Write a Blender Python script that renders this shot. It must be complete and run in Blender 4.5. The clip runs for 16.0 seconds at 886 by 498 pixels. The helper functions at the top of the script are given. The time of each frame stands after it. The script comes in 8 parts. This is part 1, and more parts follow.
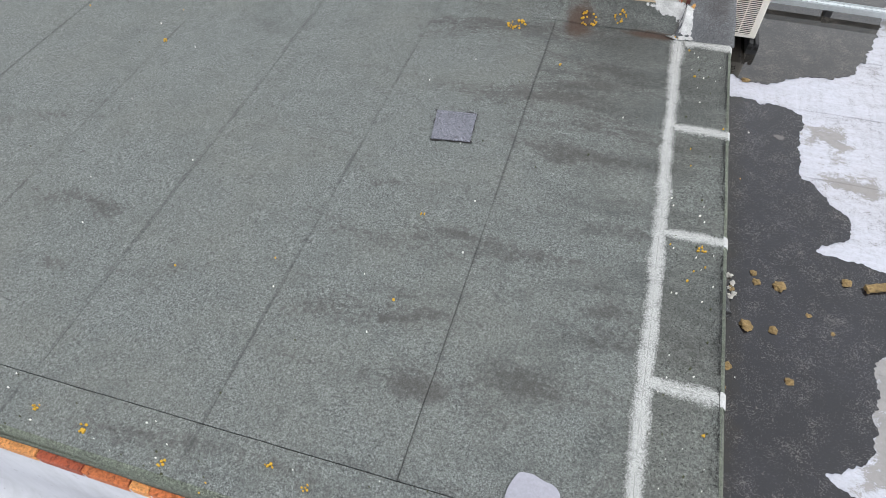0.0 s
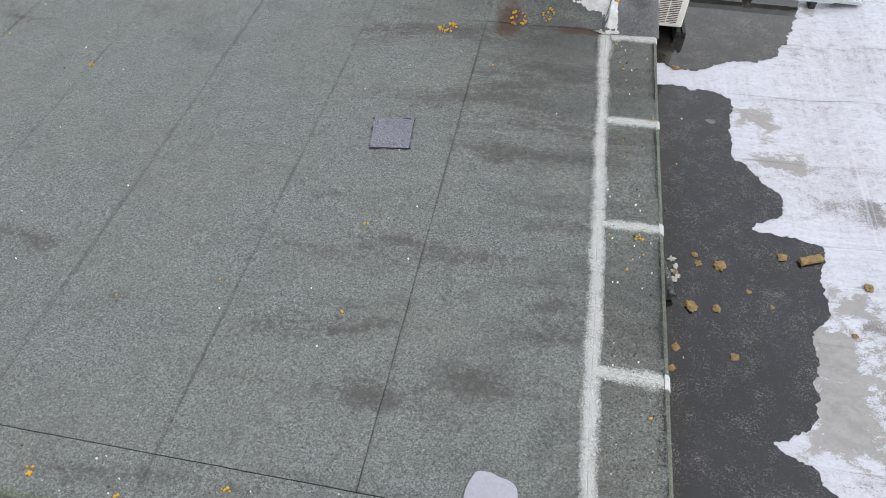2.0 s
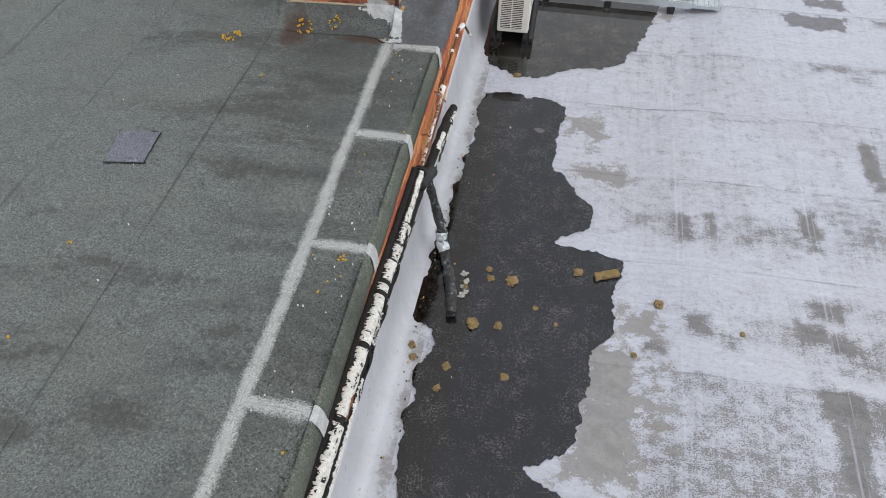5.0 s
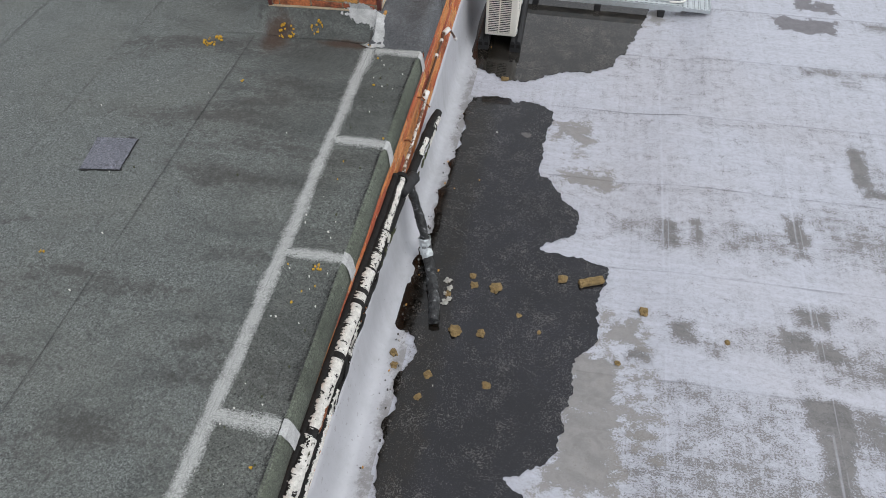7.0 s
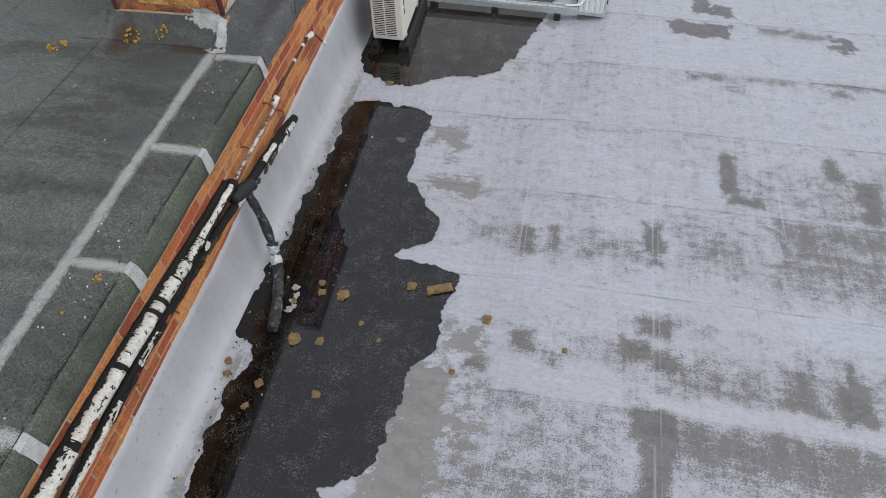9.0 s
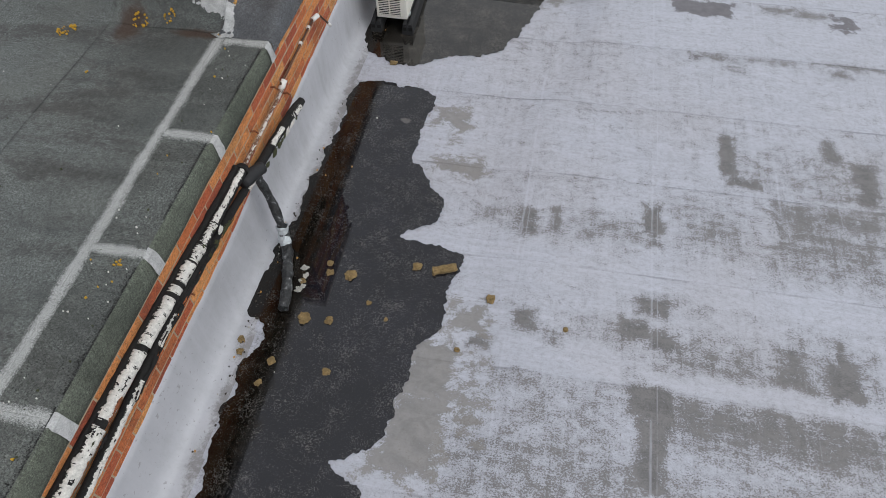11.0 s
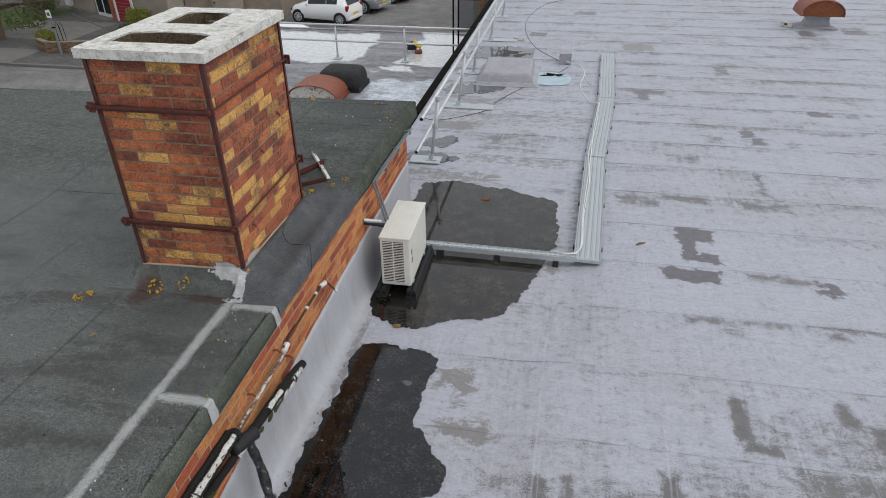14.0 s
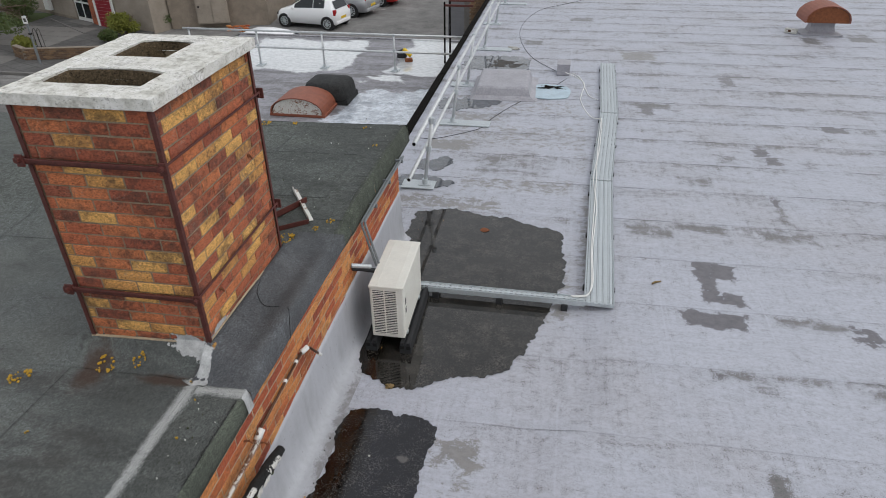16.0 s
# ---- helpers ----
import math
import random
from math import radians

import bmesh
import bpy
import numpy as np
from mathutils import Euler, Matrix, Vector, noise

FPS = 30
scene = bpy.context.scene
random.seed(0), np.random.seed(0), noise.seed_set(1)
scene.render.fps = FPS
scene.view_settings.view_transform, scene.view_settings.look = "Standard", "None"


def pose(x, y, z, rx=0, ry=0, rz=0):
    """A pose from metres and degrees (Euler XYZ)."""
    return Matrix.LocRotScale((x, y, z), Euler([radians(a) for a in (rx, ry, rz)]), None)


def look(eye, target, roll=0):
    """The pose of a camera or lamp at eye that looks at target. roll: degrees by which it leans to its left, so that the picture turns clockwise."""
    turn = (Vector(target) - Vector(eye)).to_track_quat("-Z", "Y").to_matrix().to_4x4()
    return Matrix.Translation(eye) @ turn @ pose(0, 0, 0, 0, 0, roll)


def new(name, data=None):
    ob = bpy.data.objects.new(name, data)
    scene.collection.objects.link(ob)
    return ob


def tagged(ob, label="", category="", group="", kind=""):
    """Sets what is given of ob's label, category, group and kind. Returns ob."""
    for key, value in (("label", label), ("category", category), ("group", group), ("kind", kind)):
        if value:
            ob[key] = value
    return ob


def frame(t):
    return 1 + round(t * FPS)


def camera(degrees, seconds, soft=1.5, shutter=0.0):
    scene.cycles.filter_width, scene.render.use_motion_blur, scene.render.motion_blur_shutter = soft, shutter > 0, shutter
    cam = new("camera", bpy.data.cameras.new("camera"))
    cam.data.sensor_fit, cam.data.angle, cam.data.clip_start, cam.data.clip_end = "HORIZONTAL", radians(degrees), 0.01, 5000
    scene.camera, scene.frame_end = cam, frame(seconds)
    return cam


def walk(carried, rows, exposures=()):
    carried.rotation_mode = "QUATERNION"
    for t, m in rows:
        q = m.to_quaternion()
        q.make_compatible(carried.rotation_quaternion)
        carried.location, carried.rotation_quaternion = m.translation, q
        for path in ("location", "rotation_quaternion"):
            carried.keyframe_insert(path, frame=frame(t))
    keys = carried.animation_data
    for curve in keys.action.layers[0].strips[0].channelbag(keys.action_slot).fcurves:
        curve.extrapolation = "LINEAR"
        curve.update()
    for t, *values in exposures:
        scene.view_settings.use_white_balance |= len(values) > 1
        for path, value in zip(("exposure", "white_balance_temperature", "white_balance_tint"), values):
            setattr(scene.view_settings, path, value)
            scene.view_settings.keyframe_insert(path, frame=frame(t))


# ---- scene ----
# ---------------------------------------------------------------- camera
cam = camera(68.9, 16.0, soft=0.75, shutter=0.3)
ROLL = -0.68
ROWS = [  # seconds, x, y, z, yaw, pitch
    (0.0, 0.000, 0.000, 3.612, 17.24, -51.74),
    (0.5, -0.001, 0.006, 3.636, 15.11, -51.74),
    (1.0, -0.011, -0.003, 3.647, 12.81, -51.74),
    (1.3, -0.017, -0.007, 3.652, 11.60, -51.74),
    (1.5, -0.017, -0.007, 3.653, 11.54, -51.74),
    (2.0, 0.074, 0.021, 3.650, 11.54, -51.74),
    (2.5, 0.154, 0.054, 3.657, 11.54, -51.74),
    (3.0, 0.221, 0.091, 3.642, 11.54, -51.74),
    (3.5, 0.373, 0.148, 3.616, 11.54, -51.74),
    (4.0, 0.745, 0.262, 3.623, 11.54, -51.74),
    (4.5, 1.226, 0.378, 3.605, 11.54, -51.74),
    (4.7, 1.380, 0.418, 3.602, 11.54, -51.74),
    (5.2, 1.530, 0.480, 3.600, 11.54, -51.74),
    (6.4, 1.560, 0.520, 3.598, 11.54, -51.74),
    (6.8, 1.578, 0.533, 3.597, 11.54, -51.74),
    (7.0, 1.603, 0.541, 3.597, 11.54, -51.74),
    (7.5, 1.863, 0.632, 3.598, 11.54, -51.74),
    (8.0, 2.321, 0.742, 3.588, 11.54, -51.74),
    (8.5, 2.563, 0.797, 3.596, 11.54, -51.74),
    (9.0, 2.611, 0.797, 3.590, 11.54, -51.74),
    (9.4, 2.610, 0.795, 3.600, 11.54, -51.90),
    (10.8, 2.582, 0.785, 3.730, 11.54, -54.50),
    (11.3, 2.574, 0.785, 3.740, 11.54, -54.15),
    (11.5, 2.573, 0.787, 3.741, 11.54, -52.31),
    (12.0, 2.557, 0.812, 3.747, 11.54, -47.59),
    (12.5, 2.556, 0.826, 3.723, 11.54, -42.71),
    (13.0, 2.563, 0.840, 3.717, 11.54, -38.01),
    (13.5, 2.571, 0.847, 3.699, 11.54, -33.13),
    (13.7, 2.573, 0.847, 3.702, 11.54, -31.85),
    (14.0, 2.574, 0.848, 3.704, 11.54, -31.72),
    (14.5, 2.548, 0.894, 3.700, 11.54, -31.72),
    (15.0, 2.485, 1.083, 3.699, 11.54, -31.72),
    (15.5, 2.422, 1.357, 3.699, 11.54, -31.72),
    (15.7, 2.400, 1.455, 3.703, 11.50, -31.72),
    (16.0, 2.371, 1.598, 3.709, 10.58, -31.72),
]
EXPOSURES = [(0.0, 0.93), (2.0, 0.88), (3.0, 0.82), (3.5, 0.75), (4.0, 0.70), (4.5, 0.52), (7.0, 0.33), (7.5, 0.27), (8.0, 0.21), (9.0, 0.12), (11.5, 0.08), (13.0, 0.06), (14.0, 0.0), (16.0, -0.01)]
walk(cam, [(t, pose(x, y, z, 90 + p, 0, w) @ pose(0, 0, 0, 0, 0, ROLL)) for t, x, y, z, w, p in ROWS], EXPOSURES)

# ---------------------------------------------------------------- overcast daylight
world = bpy.data.worlds.new("overcast_sky")
scene.world = world
world.use_nodes = True
wn = world.node_tree
wn.nodes.clear()
sky = wn.nodes.new("ShaderNodeTexSky")
sky.sky_type = "NISHITA"
sky.sun_disc = False
sky.sun_elevation, sky.sun_rotation = radians(52), radians(105)
sky.air_density, sky.dust_density, sky.ozone_density = 1.0, 6.0, 1.0
veil = wn.nodes.new("ShaderNodeHueSaturation")
veil.inputs["Saturation"].default_value = 0.42
back = wn.nodes.new("ShaderNodeBackground")
back.inputs["Strength"].default_value = 0.143
wout = wn.nodes.new("ShaderNodeOutputWorld")
wn.links.new(sky.outputs[0], veil.inputs["Color"])
cloud = wn.nodes.new("ShaderNodeMix")  # an even cloud layer in front of most of the sky
cloud.data_type = "RGBA"
cloud.inputs["Factor"].default_value = 0.72
cloud.inputs[7].default_value = (5.9, 6.1, 6.4, 1)
wn.links.new(veil.outputs[0], cloud.inputs[6])
wn.links.new(cloud.outputs[2], back.inputs["Color"])
wn.links.new(back.outputs[0], wout.inputs["Surface"])

sun_data = bpy.data.lights.new("sun", "SUN")
sun_data.energy, sun_data.angle, sun_data.color = 0.42, radians(45), (0.97, 0.99, 1.0)
sun = new("sun", sun_data)
sun.matrix_world = look((14.3, -3.8, 19), (0, 0, 0))

# ---------------------------------------------------------------- materials
class Nodes:
    """A small builder for a node material."""

    def __init__(self, name, rough=0.8, metal=0.0, ior=1.45):
        self.mat = bpy.data.materials.new(name)
        self.mat.use_nodes = True
        self.nt = self.mat.node_tree
        self.nt.nodes.clear()
        self.out = self.nt.nodes.new("ShaderNodeOutputMaterial")
        self.bsdf = self.nt.nodes.new("ShaderNodeBsdfPrincipled")
        self.nt.links.new(self.bsdf.outputs[0], self.out.inputs[0])
        self.bsdf.inputs["Roughness"].default_value = rough
        self.bsdf.inputs["Metallic"].default_value = metal
        self.bsdf.inputs["IOR"].default_value = ior
        geo = self.nt.nodes.new("ShaderNodeNewGeometry")
        self.pos = geo.outputs["Position"]
        self.island = geo.outputs["Random Per Island"]
        self.normal = geo.outputs["Normal"]

    def put(self, socket, value):
        if isinstance(value, bpy.types.NodeSocket):
            self.nt.links.new(value, socket)
        elif isinstance(value, tuple) and len(value) == 3 and socket.type == "RGBA":
            socket.default_value = (*value, 1)
        else:
            socket.default_value = value

    def stretch(self, x, y, z, turn=0.0):
        m = self.nt.nodes.new("ShaderNodeMapping")
        self.nt.links.new(self.pos, m.inputs["Vector"])
        m.inputs["Scale"].default_value = (x, y, z)
        m.inputs["Rotation"].default_value = (0, 0, radians(turn))
        return m.outputs[0]

    def noise(self, scale, detail=3.0, rough=0.55, distort=0.0, at=None):
        n = self.nt.nodes.new("ShaderNodeTexNoise")
        self.nt.links.new(at or self.pos, n.inputs["Vector"])
        n.inputs["Scale"].default_value = scale
        n.inputs["Detail"].default_value = detail
        n.inputs["Roughness"].default_value = rough
        n.inputs["Distortion"].default_value = distort
        return n.outputs["Fac"]

    def cells(self, scale, at=None, out="Distance"):
        n = self.nt.nodes.new("ShaderNodeTexVoronoi")
        self.nt.links.new(at or self.pos, n.inputs["Vector"])
        n.inputs["Scale"].default_value = scale
        return n.outputs[out]

    def steps(self, fac, lo, hi):
        n = self.nt.nodes.new("ShaderNodeMapRange")
        n.interpolation_type = "SMOOTHSTEP"
        self.put(n.inputs["Value"], fac)
        n.inputs["From Min"].default_value, n.inputs["From Max"].default_value = lo, hi
        return n.outputs[0]

    def ramp(self, fac, stops, hard=False):
        n = self.nt.nodes.new("ShaderNodeValToRGB")
        self.put(n.inputs[0], fac)
        n.color_ramp.interpolation = "CONSTANT" if hard else "LINEAR"
        while len(n.color_ramp.elements) < len(stops):
            n.color_ramp.elements.new(0.5)
        for e, (p, c) in zip(n.color_ramp.elements, stops):
            e.position, e.color = p, (*c, 1)
        return n.outputs[0]

    def mix(self, fac, a, b, kind="MIX"):
        n = self.nt.nodes.new("ShaderNodeMix")
        n.data_type, n.blend_type = "RGBA", kind
        self.put(n.inputs["Factor"], fac)
        self.put(n.inputs[6], a)
        self.put(n.inputs[7], b)
        return n.outputs[2]

    def calc(self, op, a, b=0.0):
        n = self.nt.nodes.new("ShaderNodeMath")
        n.operation = op
        self.put(n.inputs[0], a)
        self.put(n.inputs[1], b)
        return n.outputs[0]

    def spots(self, places, at):
        """How deep inside the nearest of some ellipses (x, y, rx, ry) a point lies: 1 at the middle, 0 at the rim."""
        best = None
        for x, y, rx, ry in places:
            m = self.nt.nodes.new("ShaderNodeMapping")
            self.nt.links.new(at, m.inputs["Vector"])
            m.inputs["Scale"].default_value = (1 / rx, 1 / ry, 0)
            m.inputs["Location"].default_value = (-x / rx, -y / ry, 0)
            d = self.nt.nodes.new("ShaderNodeVectorMath")
            d.operation = "LENGTH"
            self.nt.links.new(m.outputs[0], d.inputs[0])
            best = d.outputs["Value"] if best is None else self.calc("MINIMUM", best, d.outputs["Value"])
        return self.calc("SUBTRACT", 1.0, best)

    def warp(self, amount, scale, detail=3.0):
        """Positions pushed about by noise, in metres."""
        n = self.nt.nodes.new("ShaderNodeTexNoise")
        self.nt.links.new(self.pos, n.inputs["Vector"])
        n.inputs["Scale"].default_value = scale
        n.inputs["Detail"].default_value = detail
        a = self.nt.nodes.new("ShaderNodeVectorMath")
        a.operation = "MULTIPLY_ADD"
        self.nt.links.new(n.outputs["Color"], a.inputs[0])
        a.inputs[1].default_value = (2 * amount, 2 * amount, 0)
        b = self.nt.nodes.new("ShaderNodeVectorMath")
        b.operation = "SUBTRACT"
        self.nt.links.new(self.pos, b.inputs[0])
        b.inputs[1].default_value = (amount, amount, 0)
        self.nt.links.new(b.outputs[0], a.inputs[2])
        return a.outputs[0]

    def patches(self, places, at, soft=0.05):
        """How strongly a point lies in some rectangles (x, y, half width, half depth, strength)."""
        p = self.nt.nodes.new("ShaderNodeSeparateXYZ")
        self.nt.links.new(at, p.inputs[0])
        best = None
        for x, y, hx, hy, k in places:
            u = self.calc("SUBTRACT", hx + soft, self.calc("ABSOLUTE", self.calc("SUBTRACT", p.outputs["X"], x)))
            v = self.calc("SUBTRACT", hy + soft, self.calc("ABSOLUTE", self.calc("SUBTRACT", p.outputs["Y"], y)))
            d = self.calc("MULTIPLY", self.calc("MINIMUM", u, v), 0.5 / soft)
            d = self.calc("MULTIPLY", self.calc("MAXIMUM", self.calc("MINIMUM", d, 1.0), 0.0), k)
            best = d if best is None else self.calc("MAXIMUM", best, d)
        return best

    def axis(self, name):
        n = self.nt.nodes.new("ShaderNodeSeparateXYZ")
        self.nt.links.new(self.pos, n.inputs[0])
        return n.outputs[name]

    def rnd(self):
        return self.nt.nodes.new("ShaderNodeObjectInfo").outputs["Random"]

    def bump(self, height, strength=0.5, depth=0.01):
        n = self.nt.nodes.new("ShaderNodeBump")
        self.put(n.inputs["Height"], height)
        n.inputs["Strength"].default_value = strength
        n.inputs["Distance"].default_value = depth
        self.nt.links.new(n.outputs[0], self.bsdf.inputs["Normal"])

    def done(self, colour, rough=None, metal=None):
        self.put(self.bsdf.inputs["Base Color"], colour)
        if rough is not None:
            self.put(self.bsdf.inputs["Roughness"], rough)
        if metal is not None:
            self.put(self.bsdf.inputs["Metallic"], metal)
        return self.mat


def plain(name, colour, rough=0.6, metal=0.0, vary=0.25, scale=9.0, bump=0.0, fine=80.0):
    """A surface with stains at two scales."""
    n = Nodes(name, rough, metal)
    dark = tuple(c * (1 - vary) for c in colour)
    light = tuple(min(1, c * (1 + vary * 0.5)) for c in colour)
    big = n.noise(scale, 7, 0.68)
    small = n.noise(fine, 4, 0.72)
    f = n.calc("ADD", n.calc("MULTIPLY", big, 0.5), n.calc("MULTIPLY", small, 0.5))
    if bump:
        n.bump(small, bump, 0.004)
    return n.done(n.ramp(f, [(0.36, dark), (0.64, light)]))


def felt(name, base, stain=0.5, rust=(), coat=None, fleck=0.2, laps=False, stains=()):
    """Mineral roofing felt: fine granules, blotches, wet trails and bitumen bled along the laps."""
    n = Nodes(name, 0.9)
    X, Y = n.axis("X"), n.axis("Y")
    grain = n.noise(240, 2, 0.7)
    speck = n.noise(115, 3, 0.72)
    blot = n.noise(1.1, 5, 0.62, 0.3)
    trail = n.noise(1.0, 7, 0.66, 0.7, n.stretch(0.6, 2.6, 1.0, -10))
    dark = tuple(c * 0.20 for c in base)
    light = tuple(c * 2.15 for c in base)
    c = n.ramp(n.calc("ADD", n.calc("MULTIPLY", grain, 0.5), n.calc("MULTIPLY", speck, 0.5)), [(0.37, dark), (0.5, base), (0.635, light)])
    c = n.mix(n.calc("MULTIPLY", n.steps(blot, 0.40, 0.66), 0.35), c, (base[0] * 1.06, base[1] * 1.0, base[2] * 0.92))
    clump = n.noise(68, 4, 0.78)
    c = n.mix(0.75, c, n.ramp(clump, [(0.35, (0.56, 0.56, 0.56)), (0.5, (1.0, 1.0, 1.0)), (0.65, (1.36, 1.36, 1.34))]), "MULTIPLY")
    mottle = n.noise(5.5, 6, 0.68, 0.3)
    c = n.mix(n.calc("MULTIPLY", n.steps(mottle, 0.46, 0.68), 0.30), c, tuple(v * 0.62 for v in base))
    side = n.steps(X, -2.6, 0.3)
    t = n.calc("ADD", n.calc("ADD", trail, n.calc("MULTIPLY", side, 0.06)), n.calc("MULTIPLY", n.calc("SUBTRACT", n.noise(30, 6, 0.82), 0.5), 0.75))
    if stains:
        t = n.calc("ADD", t, n.calc("MULTIPLY", n.calc("MAXIMUM", n.spots(stains, n.warp(0.16, 4.5, 6)), -0.3), 0.12))
    c = n.mix(n.calc("MULTIPLY", n.steps(t, 0.55, 0.76), stain), c, (base[0] * 0.43, base[1] * 0.37, base[2] * 0.36))
    moss = n.calc("ADD", n.calc("MULTIPLY", n.noise(21, 6, 0.75), 0.45), n.calc("MULTIPLY", n.noise(70, 4, 0.78), 0.55))
    moss = n.calc("ADD", moss, n.calc("MULTIPLY", n.steps(Y, 5.0, 6.2), 0.075))
    c = n.mix(n.calc("MULTIPLY", n.steps(moss, 0.52, 0.64), n.calc("ADD", n.calc("MULTIPLY", n.steps(Y, 5.0, 6.2), 0.62), 0.10 + 0.6 * fleck)), c, (base[0] * 0.36, base[1] * 0.38, base[2] * 0.31))
    wet = n.calc("ADD", n.noise(1.0, 8, 0.72, 0.4, n.stretch(1.1, 2.2, 1.0, -8)), n.calc("MULTIPLY", n.steps(Y, 2.2, 4.2), 0.10))
    wet = n.calc("ADD", wet, n.calc("MULTIPLY", n.steps(X, -0.9, 0.3), 0.16))
    c = n.mix(n.calc("MULTIPLY", n.steps(wet, 0.58, 0.86), 0.55), c, tuple(v * 0.30 for v in base))
    c = n.mix(n.calc("MULTIPLY", n.steps(n.noise(105, 4, 0.8, 0.5), 0.565, 0.615), fleck), c, tuple(v * 0.14 for v in base))
    c = n.mix(n.calc("MULTIPLY", n.steps(n.noise(170, 3, 0.8), 0.60, 0.68), 0.30), c, tuple(v * 2.1 for v in base))
    if laps:
        ph = n.calc("FRACT", n.calc("DIVIDE", n.calc("ADD", n.calc("SUBTRACT", 0.43 + 0.43, X), n.calc("MULTIPLY", n.noise(2.6, 5, 0.7), 0.02)), 0.858))
        off = n.calc("ABSOLUTE", n.calc("SUBTRACT", ph, 0.512))
        bleed = n.calc("MULTIPLY", n.steps(off, 0.018, 0.002), n.steps(n.noise(1.0, 6, 0.72, 0, n.stretch(10, 2.2, 1)), 0.36, 0.62))
        c = n.mix(n.calc("MULTIPLY", bleed, 0.46), c, tuple(v * 0.24 for v in base))
    if rust:
        r = n.steps(n.calc("ADD", n.spots(rust, n.pos), n.calc("MULTIPLY", n.noise(9, 6, 0.7, 0.4), 1.2)), 0.62, 1.3)
        c = n.mix(n.calc("MULTIPLY", r, 0.75), c, (0.060, 0.030, 0.018))
    if coat:
        lay = n.nt.nodes.new("ShaderNodeAttribute")
        lay.attribute_name = "coat"
        thick = lay.outputs["Fac"]
        worn = n.calc("ADD", n.calc("MULTIPLY", n.calc("SUBTRACT", grain, 0.5), 1.3), n.calc("MULTIPLY", n.calc("SUBTRACT", speck, 0.5), 1.6))
        worn = n.calc("ADD", worn, n.calc("MULTIPLY", n.calc("SUBTRACT", n.noise(9, 6, 0.75), 0.5), 1.3))
        on = n.steps(n.calc("ADD", n.calc("MINIMUM", thick, 1.0), worn), 0.06, 1.05)
        c = n.mix(n.calc("MULTIPLY", on, 0.90), c, n.mix(n.steps(grain, 0.42, 0.62), tuple(0.72 * v for v in coat), tuple(1.12 * v for v in coat)))
        c = n.mix(n.calc("MULTIPLY", n.steps(n.calc("ADD", thick, n.calc("MULTIPLY", worn, 0.9)), 1.40, 1.8), n.calc("MULTIPLY", n.steps(n.noise(7, 5, 0.7), 0.40, 0.56), 0.75)), c, (0.07, 0.07, 0.068))
    n.bump(n.calc("ADD", grain, n.calc("MULTIPLY", speck, 0.8)), 0.8, 0.006)
    return n.done(c)


def brick(name, stops, soot=0.35):
    """Rough brick faces, each of its own colour, with drag marks, pits and soot."""
    n = Nodes(name, 0.92)
    c = n.ramp(n.rnd(), stops, True)
    drag = n.noise(1.0, 4, 0.7, 0.3, n.stretch(70, 70, 190))
    pit = n.noise(75, 5, 0.75)
    big = n.noise(5.0, 6, 0.68)
    c = n.mix(0.85, c, n.ramp(n.calc("ADD", n.calc("MULTIPLY", drag, 0.5), n.calc("MULTIPLY", pit, 0.5)), [(0.38, (0.30, 0.26, 0.24)), (0.49, (1.0, 0.98, 0.96)), (0.62, (1.50, 1.46, 1.36))]), "MULTIPLY")
    c = n.mix(n.calc("MULTIPLY", n.steps(big, 0.50, 0.68), soot), c, (0.060, 0.042, 0.036))
    hole = n.steps(n.noise(110, 4, 0.75), 0.58, 0.65)
    c = n.mix(n.calc("MULTIPLY", hole, 0.60), c, (0.045, 0.028, 0.022))
    # sooty patches that run over several bricks, and pale crusts
    patch = n.calc("ADD", n.calc("MULTIPLY", n.noise(2.1, 7, 0.7, 0.4), 0.6), n.calc("MULTIPLY", n.noise(24, 5, 0.78), 0.4))
    c = n.mix(n.calc("MULTIPLY", n.steps(patch, 0.49, 0.60), soot), c, (0.040, 0.030, 0.026))
    crust = n.calc("ADD", n.calc("MULTIPLY", n.noise(4.0, 5, 0.7), 0.4), n.calc("MULTIPLY", n.noise(85, 4, 0.78), 0.6))
    c = n.mix(n.calc("MULTIPLY", n.steps(crust, 0.575, 0.63), 0.38), c, (0.42, 0.36, 0.28))
    n.bump(n.calc("ADD", n.calc("MULTIPLY", drag, 0.6), pit), 0.8, 0.010)
    return n.done(c)


LAP, LAP_AT, LAP_SKEW = 0.846, 2.59, 0.02  # width of a roll, one lap's place, and how far the laps run off square


